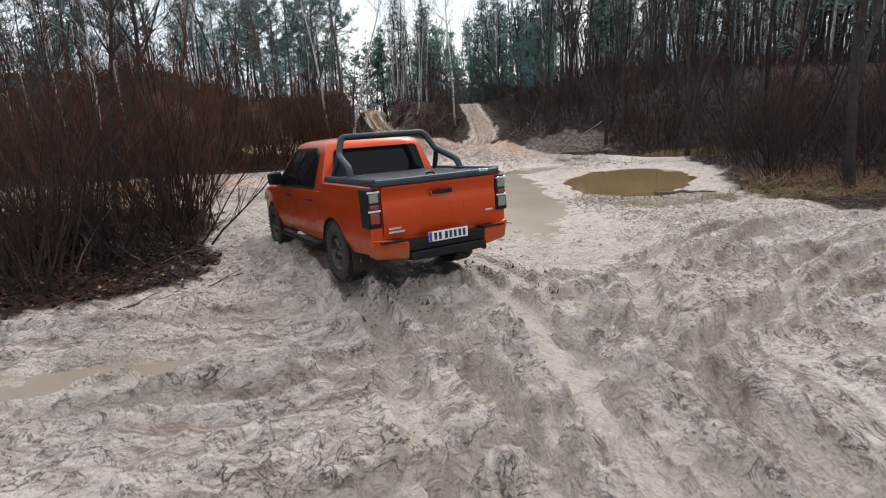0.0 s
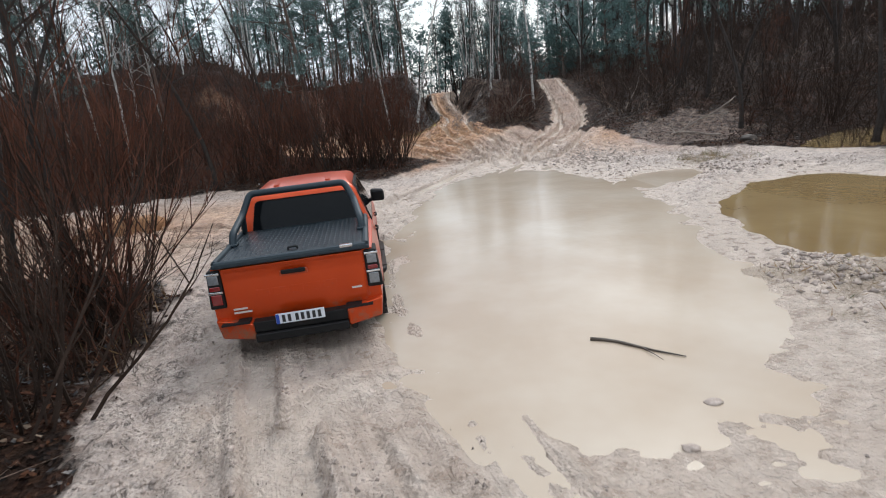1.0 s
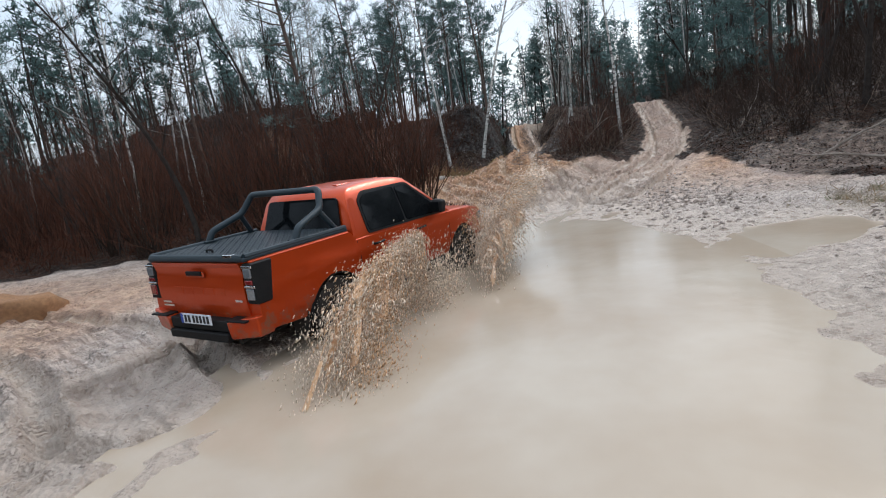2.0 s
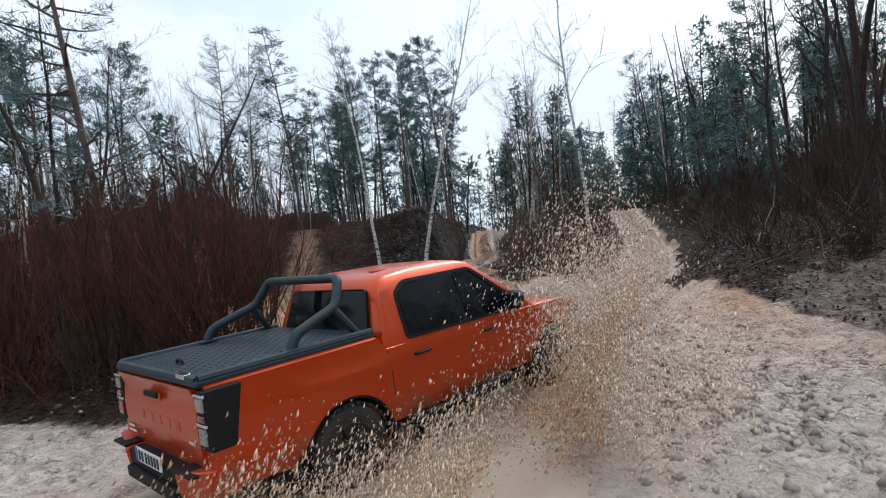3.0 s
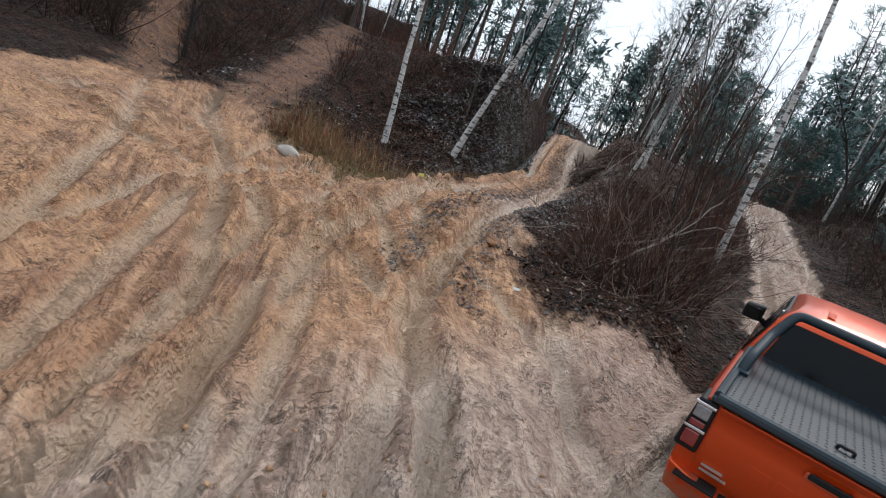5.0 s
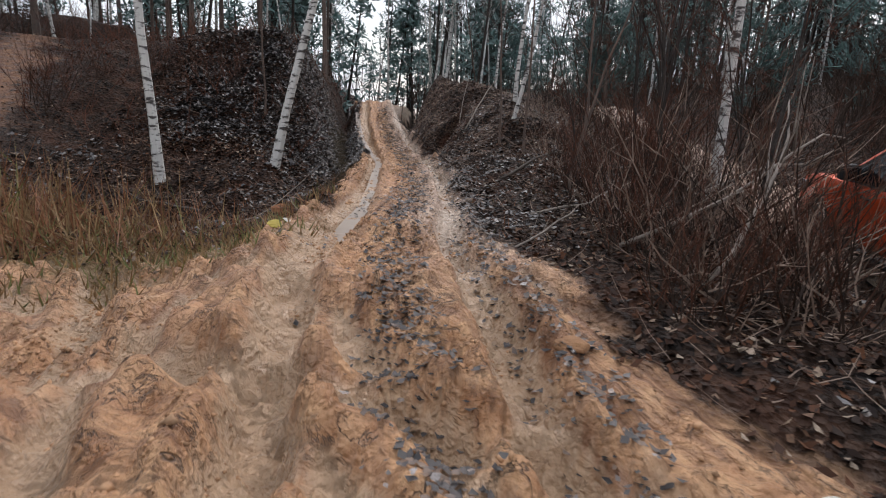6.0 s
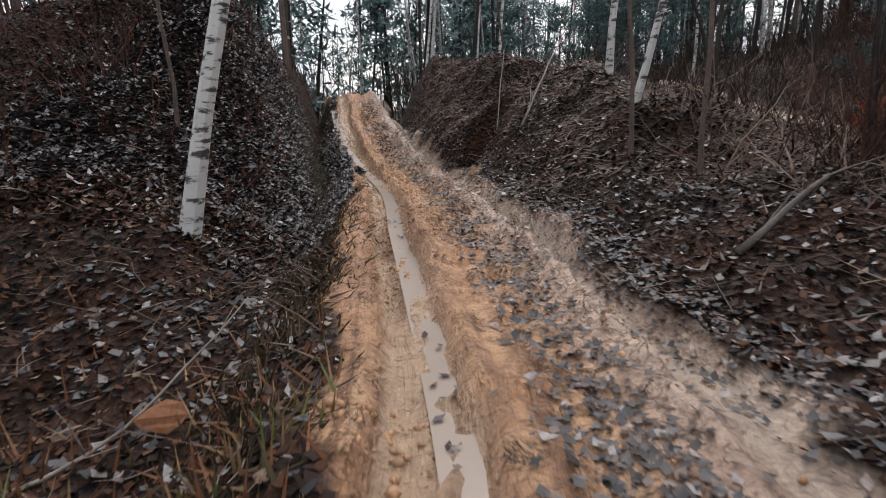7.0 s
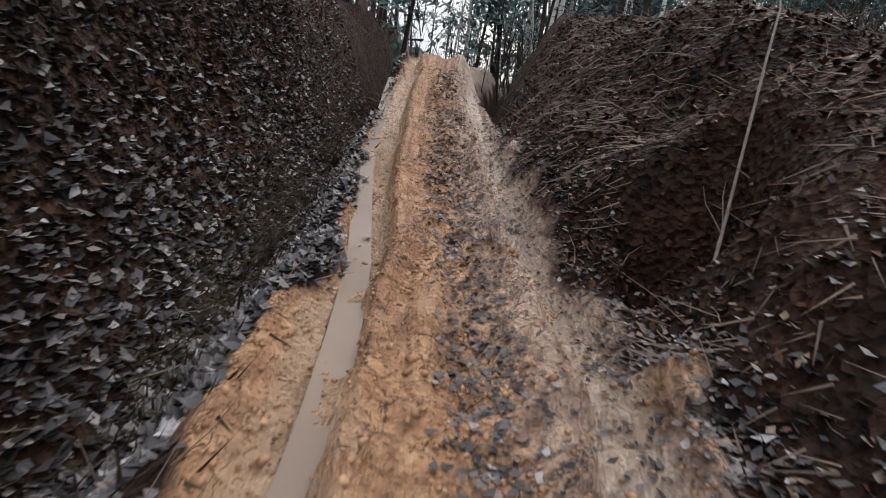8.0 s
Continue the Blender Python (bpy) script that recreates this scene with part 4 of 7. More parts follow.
    box(bm, (-0.50, -1.275, 0.40), (0.50, -1.05, 0.495))
    middle = part("bumper_middle", bm, BLACK_PLASTIC, truck, "black step in the rear bumper", bevel=0.015)
    bm = bmesh.new()
    box(bm, (-0.26, -1.262, 0.575), (0.26, -1.250, 0.689))
    plate = part("number_plate", bm, PLATE_WHITE, truck, "white plate with dark bars", bevel=0.004)
    bm = bmesh.new()
    box(bm, (-0.257, -1.2665, 0.578), (-0.222, -1.2615, 0.686))
    part("plate_strip", bm, PLATE_BLUE, plate)
    for k, x in enumerate((-0.175, -0.115, -0.035, 0.025, 0.085, 0.145, 0.205)):
        bm = bmesh.new()
        box(bm, (x - 0.017, -1.2665, 0.592), (x + 0.017, -1.2615, 0.672))
        part("plate_bar", bm, PLATE_INK, plate)
    # bed cover
    bm = bmesh.new()
    box(bm, (-0.835, -1.165, 1.238), (0.835, 0.43, 1.288))
    cover = part("bed_cover", bm, SATIN_STEEL, truck, "flat black tread-plate bed cover", bevel=0.02)
    bm = bmesh.new()
    box(bm, (-0.76, -1.10, 1.28), (0.76, 0.40, 1.296))
    part("tread_plate", bm, TREAD_PLATE, cover, bevel=0.008)
    verts, faces = [], []
    for i in range(27):
        for j in range(26):
            x, y = -0.73 + i * 0.0562, -1.07 + j * 0.0572
            a = radians(45 if (i + j) % 2 else -45)
            ux, uy = math.cos(a), math.sin(a)
            b0 = len(verts)
            verts += [(x - ux * 0.022, y - uy * 0.022, 1.2955), (x - uy * 0.008, y + ux * 0.008, 1.2955), (x + ux * 0.022, y + uy * 0.022, 1.2955), (x + uy * 0.008, y - ux * 0.008, 1.2955), (x, y, 1.3015)]
            faces += [(b0, b0 + 3, b0 + 4), (b0 + 3, b0 + 2, b0 + 4), (b0 + 2, b0 + 1, b0 + 4), (b0 + 1, b0, b0 + 4)]
    me = bpy.data.meshes.new("tread_studs")
    me.from_pydata(verts, [], faces)
    me.materials.append(TREAD_PLATE)
    studs = new("tread_studs", me)
    studs.parent = cover
    tagged(studs, kind="stuff")
    for s in (-1, 1):
        bm = bmesh.new()
        tube(bm, [(s * 0.80, -1.13, 1.293), (s * 0.80, 0.42, 1.293)], 0.034, 8)
        part("side_rail", bm, SATIN_STEEL, cover, smooth=True)
    bm = bmesh.new()
    tube(bm, [(-0.80, -1.13, 1.283), (0.80, -1.13, 1.283)], 0.034, 8)
    part("end_rail", bm, SATIN_STEEL, cover, smooth=True)
    bm = bmesh.new()
    tube(bm, rounded([(-0.05, -0.93, 1.29), (-0.05, -0.93, 1.325), (0.05, -0.93, 1.325), (0.05, -0.93, 1.29)], 0.015), 0.012, 6)
    part("cover_latch", bm, BLACK_PLASTIC, cover)
    bm = bmesh.new()
    box(bm, (0.52, -1.168, 1.288), (0.66, -1.115, 1.320))
    part("lock_plate", bm, CHROME, cover, "small silver lock plate", bevel=0.006)
    # sports bar
    bm = bmesh.new()
    half = [(0.765, -0.37, 1.30), (0.757, -0.31, 1.425), (0.700, 0.15, 1.575), (0.60, 0.28, 1.80)]
    path = [(-x, y, z) for x, y, z in half] + half[::-1]
    tube(bm, rounded(path, 0.07, 5), 0.043, 10)
    bar = part("sports_bar", bm, SATIN_STEEL, truck, "blue-grey tubular sports bar", smooth=True)
    for s in (-1, 1):
        bm = bmesh.new()
        tube(bm, [(s * 0.702, 0.12, 1.555), (s * 0.76, 0.30, 1.30)], 0.036, 8)
        part("bar_strut", bm, SATIN_STEEL, bar, smooth=True)
        bm = bmesh.new()
        box(bm, (s * 0.765 - 0.06, -0.44, 1.30), (s * 0.765 + 0.06, -0.28, 1.325))
        part("bar_foot", bm, SATIN_STEEL, bar, bevel=0.008)
    bm = bmesh.new()
    box(bm, (-0.17, 0.245, 1.775), (0.17, 0.27, 1.805))
    part("high_stop_lamp", bm, LAMP_RED, bar, "red high stop lamp", bevel=0.006)
    # wheels
    wheels = []
    for yc in (0.0, AXLE_F):
        for s in (-1, 1):
            bm = bmesh.new()
            prof = [(0.125, 0.235), (0.135, 0.30), (0.125, 0.36), (0.095, 0.385), (0, 0.39), (-0.095, 0.385), (-0.125, 0.36), (-0.135, 0.30), (-0.125, 0.235)]
            rings = [[bm.verts.new((x, r * math.cos(2 * math.pi * k / 36), r * math.sin(2 * math.pi * k / 36))) for x, r in prof] for k in range(36)]
            for a, b in zip(rings, rings[1:] + rings[:1]):
                for k in range(len(prof) - 1):
                    bm.faces.new((a[k], a[k + 1], b[k + 1], b[k]))
            tyre_bm = bm
            for k in range(36):
                q = 2 * math.pi * (k + 0.25) / 36
                for x0, x1, off in ((-0.135, -0.045, 0), (-0.035, 0.035, 0.5), (0.045, 0.135, 0)):
                    qq = q + off * 2 * math.pi / 36
                    vs = []
                    for r in (0.375, 0.400):
                        for dx, dq in ((x0, -0.05), (x1, -0.05), (x1, 0.05), (x0, 0.05)):
                            vs.append(tyre_bm.verts.new((dx, r * math.cos(qq + dq), r * math.sin(qq + dq))))
                    for f in ((0, 3, 2, 1), (4, 5, 6, 7), (0, 1, 5, 4), (1, 2, 6, 5), (2, 3, 7, 6), (3, 0, 4, 7)):
                        tyre_bm.faces.new([vs[i] for i in f])
            wheel = part("wheel", bmesh.new(), RUBBER, truck, "muddy off-road tyre on a dark rim")
            wheel.matrix_basis = pose(s * 0.79, yc, WHEEL_R)
            part("tyre", tyre_bm, RUBBER, wheel)
            bm = bmesh.new()
            rim = [(0.05 * s, 0.03), (0.105 * s, 0.05), (0.085 * s, 0.10), (0.09 * s, 0.20), (0.125 * s, 0.225), (0.12 * s, 0.245), (-0.1 * s, 0.24)]
            rings = [[bm.verts.new((x - (0.05 * s if (k % 4 in (0, 1) and 0.08 < r < 0.22) else 0), r * math.cos(2 * math.pi * k / 24), r * math.sin(2 * math.pi * k / 24))) for x, r in rim] for k in range(24)]
            for a, b in zip(rings, rings[1:] + rings[:1]):
                for k in range(len(rim) - 1):
                    bm.faces.new((a[k], a[k + 1], b[k + 1], b[k]))
            bm.faces.new([r[0] for r in rings])
            part("rim", bm, RIM_DARK, wheel, "dark alloy rim")
            wheels.append(wheel)
    return truck, wheels


TRUCK, WHEELS = build_truck()


# ---- plants ----
TWIG_RED = varied("red_brown_twigs", (0.036, 0.015, 0.010), (0.135, 0.052, 0.029), 0.85, 3, 0, spec=0.2)
TWIG_DARK = varied("dark_twigs", (0.014, 0.009, 0.007), (0.060, 0.038, 0.027), 0.88, 3, 0, spec=0.2)
BARK_DARK = varied("dark_bark", (0.014, 0.012, 0.011), (0.060, 0.048, 0.041), 0.9, 5, 0.7, distance=0.02, spec=0.25)
BARK_PINE = varied("pine_bark", (0.045, 0.037, 0.033), (0.15, 0.10, 0.075), 0.9, 4, 0.7, distance=0.02)
NEEDLES = varied("pine_needles", (0.045, 0.092, 0.088), (0.10, 0.165, 0.15), 0.6, 1.5, 0, island=True)


def leaf_mix(name, colours, spec):
    """Fallen leaves: each takes one of a few colours, most of them dark."""
    m, n, l, b = material(name)
    geo = n.new("ShaderNodeNewGeometry").outputs["Random Per Island"]
    coord = n.new("ShaderNodeTexCoord").outputs["Object"]
    shift = math_node(n, l, "ADD", geo, math_node(n, l, "MULTIPLY", math_node(n, l, "SUBTRACT", noise_node(n, l, 0.9, 4, coord, 0.6), 0.5), 0.7))
    tone = ramp_node(n, l, shift, colours)
    l.new(mix_node(n, l, ramp_node(n, l, noise_node(n, l, 60, 3, coord), ((0.4, 0.0), (0.7, 0.5))), tone, (0.03, 0.02, 0.014)), b.inputs["Base Color"])
    b.inputs["Roughness"].default_value, b.inputs["Specular IOR Level"].default_value = 0.8 - 0.6 * spec, spec
    return m


LEAF_LITTER = leaf_mix("dead_leaves", ((0.0, (0.010, 0.006, 0.005)), (0.35, (0.024, 0.012, 0.008)), (0.62, (0.052, 0.020, 0.010)), (0.85, (0.10, 0.038, 0.016)), (0.95, (0.16, 0.10, 0.065)), (1.0, (0.30, 0.23, 0.17))), 0.15)
LEAF_GREY = leaf_mix("wet_grey_leaves", ((0.0, (0.014, 0.013, 0.013)), (0.42, (0.040, 0.038, 0.040)), (0.66, (0.10, 0.095, 0.095)), (0.86, (0.17, 0.14, 0.12)), (1.0, (0.42, 0.40, 0.39))), 0.45)
LEAF_TROD = leaf_mix("trodden_leaves", ((0.0, (0.018, 0.016, 0.017)), (0.45, (0.05, 0.043, 0.042)), (0.75, (0.10, 0.085, 0.08)), (0.92, (0.18, 0.11, 0.07)), (1.0, (0.34, 0.30, 0.28))), 0.4)
MOSS = varied("dark_moss", (0.012, 0.009, 0.005), (0.075, 0.048, 0.018), 0.85, 3, 0, island=True)
TWIG_BROWN = varied("pale_brown_twigs", (0.075, 0.046, 0.031), (0.25, 0.175, 0.13), 0.8, 3, 0, island=True)
DRY_GRASS = varied("dry_grass", (0.15, 0.085, 0.034), (0.33, 0.21, 0.095), 0.7, 2, 0, island=True)
GREEN_GRASS = varied("moss_green_grass", (0.07, 0.085, 0.022), (0.19, 0.19, 0.06), 0.7, 2, 0, island=True)
RUST_STEMS = varied("rust_brown_stems", (0.11, 0.042, 0.018), (0.27, 0.115, 0.05), 0.75, 2, 0, island=True)


def birch_bark():
    m, n, l, b = material("birch_bark")
    coord = n.new("ShaderNodeTexCoord").outputs["Object"]
    mp = n.new("ShaderNodeMapping")
    mp.inputs["Scale"].default_value = (5, 5, 16)
    l.new(coord, mp.inputs[0])
    marks = ramp_node(n, l, noise_node(n, l, 1.0, 4, mp.outputs[0], 0.6), ((0.52, 0.0), (0.60, 1.0)))
    white = mix_node(n, l, noise_node(n, l, 3, 4, coord), (0.38, 0.36, 0.33), (0.64, 0.62, 0.58))
    l.new(mix_node(n, l, marks, white, (0.05, 0.042, 0.038)), b.inputs["Base Color"])
    b.inputs["Roughness"].default_value = 0.7
    l.new(bump_node(n, l, marks, 0.3, 0.01), b.inputs["Normal"])
    return m


BIRCH_BARK = birch_bark()


class Sticks:
    """Collects tapered sticks and loose blades into one mesh."""

    def __init__(self):
        self.v, self.f = [], []

    def stick(self, pts, radii, sides=3):
        base = len(self.v)
        n = len(pts)
        d = (pts[-1] - pts[0]).normalized()
        u = d.orthogonal().normalized()
        w = d.cross(u)
        for p, r in zip(pts, radii):
            for k in range(sides):
                a = 2 * math.pi * k / sides
                q = p + u * (r * math.cos(a)) + w * (r * math.sin(a))
                self.v.append((q.x, q.y, q.z))
        for i in range(n - 1):
            for k in range(sides):
                a, b = base + i * sides + k, base + i * sides + (k + 1) % sides
                self.f.append((a, b, b + sides, a + sides))

    def spike(self, a, b, r):
        base = len(self.v)
        d = (b - a).normalized()
        u = d.orthogonal().normalized() * r
        w = d.cross(u)
        for q in (a + u, a - u * 0.5 + w * 0.87, a - u * 0.5 - w * 0.87, b):
            self.v.append((q.x, q.y, q.z))
        self.f += [(base, base + 1, base + 3), (base + 1, base + 2, base + 3), (base + 2, base, base + 3)]

    def blade(self, a, b, side):
        base = len(self.v)
        for q in (a - side, a + side, b):
            self.v.append((q.x, q.y, q.z))
        self.f.append((base, base + 1, base + 2))

    def mesh(self, name, mat):
        me = bpy.data.meshes.new(name)
        me.from_pydata(self.v, [], self.f)
        me.materials.append(mat)
        return me


def rand_dir(rng, tilt_lo, tilt_hi):
    a, t = rng.uniform(0, 2 * math.pi), radians(rng.uniform(tilt_lo, tilt_hi))
    return Vector((math.sin(t) * math.cos(a), math.sin(t) * math.sin(a), math.cos(t)))


def curve_pts(rng, start, d, length, n, bend, lift=0.0):
    pts, p, d = [start.copy()], start.copy(), d.copy()
    for _ in range(n):
        d = (d + Vector((rng.gauss(0, bend), rng.gauss(0, bend), rng.gauss(0, bend * 0.6) + lift))).normalized()
        p = p + d * (length / n)
        pts.append(p.copy())
    return pts


def plant(name, meshes, label, category, group):
    """A plant: its base, with woody and fine parts under it."""
    base = new(name)
    for kind_, mesh in meshes:
        new(kind_, mesh).parent = base
    return tagged(base, label, category, group)


def make_shrub(seed, height, stems, tilt, twig_mat, stem_mat, label, thick=0.017):
    rng = random.Random(seed)
    wood, fine = Sticks(), Sticks()
    for _ in range(stems):
        h = height * rng.uniform(0.55, 1.05)
        start = Vector((rng.gauss(0, 0.18), rng.gauss(0, 0.18), -0.12))
        pts = curve_pts(rng, start, rand_dir(rng, 2, tilt), h, 5, 0.10, 0.05)
        r = thick * rng.uniform(0.6, 1.3)
        wood.stick(pts, [r, r * 0.85, r * 0.68, r * 0.5, r * 0.33, r * 0.14])
        for _ in range(8):
            i = rng.randint(1, 4)
            s = pts[i].lerp(pts[i + 1], rng.random())
            d = ((pts[i + 1] - pts[i]).normalized() + rand_dir(rng, 30, 100) * 0.9).normalized()
            tw = curve_pts(rng, s, d, h * rng.uniform(0.16, 0.38), 2, 0.12, 0.10)
            fine.stick(tw, [r * 0.36, r * 0.26, r * 0.10])
            for _ in range(2):
                a = tw[0].lerp(tw[2], rng.uniform(0.2, 1))
                fine.spike(a, a + (d + rand_dir(rng, 0, 90) * 0.9).normalized() * h * rng.uniform(0.06, 0.16), r * 0.17)
    return plant("shrub", (("trunk", wood.mesh("trunk", stem_mat)), ("crown", fine.mesh("crown", twig_mat))), label, "shrub", "bare shrubs")


def make_bare_tree(seed, height, girth, bark, twig_mat, label, name="bare_tree", droop=0.0, limbs=16, low=0.35, lean=0.0, group="bare trees", forks=0):
    rng = random.Random(seed)
    trunk, crown = Sticks(), Sticks()
    main = curve_pts(rng, Vector((0, 0, -0.3)), Vector((lean, 0, 1)).normalized(), height, 9, 0.035 if droop else 0.06, 0.02)
    trunk.stick(main, [girth * (1.25 if i == 0 else 1 - i / 10.5) for i in range(10)], 7)
    axes_ = [(main, girth)]
    for _ in range(forks):
        i = rng.randint(1, 3)
        fork = curve_pts(rng, main[i], rand_dir(rng, 12, 32), height * rng.uniform(0.55, 0.75), 7, 0.07, 0.05)
        trunk.stick(fork, [girth * 0.7 * (1 - k / 8.5) for k in range(8)], 6)
        axes_.append((fork, girth * 0.7))
    for _ in range(limbs):
        pts, g = rng.choice(axes_)
        n = len(pts) - 1
        t = rng.uniform(low, 0.97) * n
        i = min(int(t), n - 1)
        s = pts[i].lerp(pts[i + 1], t - i)
        r = g * (1 - t / (n + 1)) * 0.5
        reach = height * rng.uniform(0.14, 0.30) * (1.15 - 0.6 * t / n)
        limb = curve_pts(rng, s, rand_dir(rng, 28, 68), reach, 4, 0.12, 0.06 - droop)
        trunk.stick(limb, [r, r * 0.75, r * 0.55, r * 0.38, r * 0.15], 4)
        for _ in range(7):
            j = rng.randint(0, 3)
            q = limb[j].lerp(limb[j + 1], rng.random())
            d = ((limb[j + 1] - limb[j]).normalized() + rand_dir(rng, 20, 110) * 0.9 - Vector((0, 0, droop * 2))).normalized()
            br = curve_pts(rng, q, d, reach * rng.uniform(0.25, 0.55), 2, 0.14, 0.03 - droop)
            crown.stick(br, [r * 0.34, r * 0.22, r * 0.08])
            for _ in range(4):
                a = br[0].lerp(br[2], rng.uniform(0.15, 1))
                crown.spike(a, a + (d + rand_dir(rng, 0, 120) * 0.9 - Vector((0, 0, droop * 3))).normalized() * reach * rng.uniform(0.12, 0.3), max(r * 0.12, 0.004))
    return plant(name, (("trunk", trunk.mesh("trunk", bark)), ("crown", crown.mesh("crown", twig_mat))), label, "tree", group)


def make_pine(seed, height, label, spread=2.6, low=0.3):
    rng = random.Random(seed)
    trunk, crown = Sticks(), Sticks()
    main = curve_pts(rng, Vector((0, 0, -0.3)), Vector((0, 0, 1)), height, 9, 0.025, 0.03)
    trunk.stick(main, [0.115 * (1.2 if i == 0 else 1 - i / 10.0) for i in range(10)], 7)
    for _ in range(14):  # dead stubs
        t = rng.uniform(0.1, low + 0.1) * 9
        i = int(t)
        s = main[i].lerp(main[i + 1], t - i)
        trunk.spike(s, s + rand_dir(rng, 70, 100) * rng.uniform(0.4, 1.3), 0.02)
    for k in range(46):
        t = (low + (0.98 - low) * (k + rng.random()) / 46) * 9
        i = min(int(t), 8)
        s = main[i].lerp(main[i + 1], t - i)
        f = (t / 9 - low) / (1 - low)
        reach = spread * (1 - f) ** 0.7 * rng.uniform(0.55, 1.1) * (0.55 + 0.45 * min(1, f * 4)) + 0.25
        limb = curve_pts(rng, s, rand_dir(rng, 62, 92), reach, 4, 0.09, 0.05)
        trunk.stick(limb, [0.035, 0.028, 0.02, 0.014, 0.006], 3)
        for _ in range(int(5 + reach * 3.6)):
            j = rng.randint(1, 3)
            q = limb[j].lerp(limb[j + 1], rng.random())
            d = ((limb[j + 1] - limb[j]).normalized() + rand_dir(rng, 20, 110) * 0.8).normalized()
            e = q + d * rng.uniform(0.15, 0.4)
            for _ in range(9):
                b = e + Vector((rng.gauss(0, 0.1), rng.gauss(0, 0.1), rng.gauss(0, 0.07)))
                n = (d * 0.6 + rand_dir(rng, 0, 120)).normalized()
                crown.blade(b, b + n * rng.uniform(0.16, 0.32), n.orthogonal().normalized() * 0.022)
    return plant("pine_tree", (("trunk", trunk.mesh("trunk", BARK_PINE)), ("crown", crown.mesh("crown", NEEDLES))), label, "tree", "pine trees")


def place(templates, spots, rng, sizes=(0.8, 1.2), sink=0.05, tilt=4):
    """The first spots take the templates themselves, the rest copies of them."""
    if not spots:
        return
    xs, ys = [p[0] for p in spots], [p[1] for p in spots]
    zs = ground_many(xs, ys)[0]
    for k, (x, y) in enumerate(spots):
        t = templates[k % len(templates)]
        size = rng.uniform(*sizes)
        m = pose(x, y, float(zs[k]) - sink, 0, 0, rng.uniform(0, 360)) @ pose(0, 0, 0, rng.uniform(-tilt, tilt))
        if k < len(templates):
            ob = t
            ob.matrix_basis = m
        else:
            ob = copy_thing(t, m)
        ob.scale = (size, size, size * rng.uniform(0.9, 1.12))


def scatter(rng, poly, count, gap=0.8, road_gap=2.1, trail_gap=2.3, mud_max=0.35):
    """Spots in a plan polygon, off the mud and clear of the ways."""
    xs, ys = [p[0] for p in poly], [p[1] for p in poly]
    n = count * 14
    px = np.array([rng.uniform(min(xs), max(xs)) for _ in range(n)])
    py = np.array([rng.uniform(min(ys), max(ys)) for _ in range(n)])
    mud = ground_many(px, py)[1]
    ok = inside(px, py, poly) & (mud < mud_max)
    ok &= (line_distance(px, py, ROAD)[0] > road_gap) & (line_distance(px, py, TRAIL)[0] > trail_gap)
    for p in POOLS[:3]:
        ok &= np.hypot((px - p[0]) / (p[2] + 0.3), (py - p[1]) / (p[3] + 0.3)) > 1
    out = []
    for x, y in zip(px[ok], py[ok]):
        if all((x - a) ** 2 + (y - b) ** 2 > gap * gap for a, b in out):
            out.append((float(x), float(y)))
        if len(out) >= count:
            break
    return out


NEAR_BANK = [(-22, 5.5), (-8, 5.6), (-5.0, 6.9), (-4.3, 8.9), (-5.0, 11.0), (-5.9, 13.0), (-9.2, 14.0), (-22, 14.5)]
WEST_THICKET = [(-4.9, 25.0), (-3.8, 26.6), (-4.6, 27.4), (-9.4, 29.4), (-13.6, 33.2), (-16, 35.5), (-24, 38), (-30, 24), (-16, 23.2), (-10.6, 25)]
RIDGE = [(-1.2, 34.6), (0.4, 34.8), (1.3, 38), (1.8, 44), (1.7, 56), (-4.0, 58), (-2.6, 50), (-1.4, 43)]
EAST_SLOPE = [(4.6, 31.5), (6, 28.5), (12, 26.5), (20, 24), (22, 60), (4.8, 62), (5.2, 46), (4.9, 38)]
EAST_WOOD = [(8.6, 14), (11, 11), (26, 8), (30, 26), (12, 28), (7.2, 26.5), (9.8, 22)]
MOUND = [(-6.2, 43.5), (-9, 42.5), (-14, 43), (-17, 52), (-8, 56), (-6.8, 50)]
WEST_HILL = [(-13, 38.5), (-26, 36), (-34, 60), (-22, 66), (-18, 56), (-15, 46)]
CREST_WOOD = [(-34, 60), (-9, 60), (-9, 74), (-34, 78)]
CREST_MID = [(-4.5, 60), (1.0, 60), (0.5, 76), (-5, 76)]
FAR_WEST = [(-60, -2), (-17, 4), (-20, 20), (-34, 24), (-32, 60), (-60, 60)]
FAR_EAST = [(20, 4), (50, 4), (50, 62), (22, 62)]
CREST_EAST = [(5.5, 60), (40, 60), (40, 80), (5, 80)]


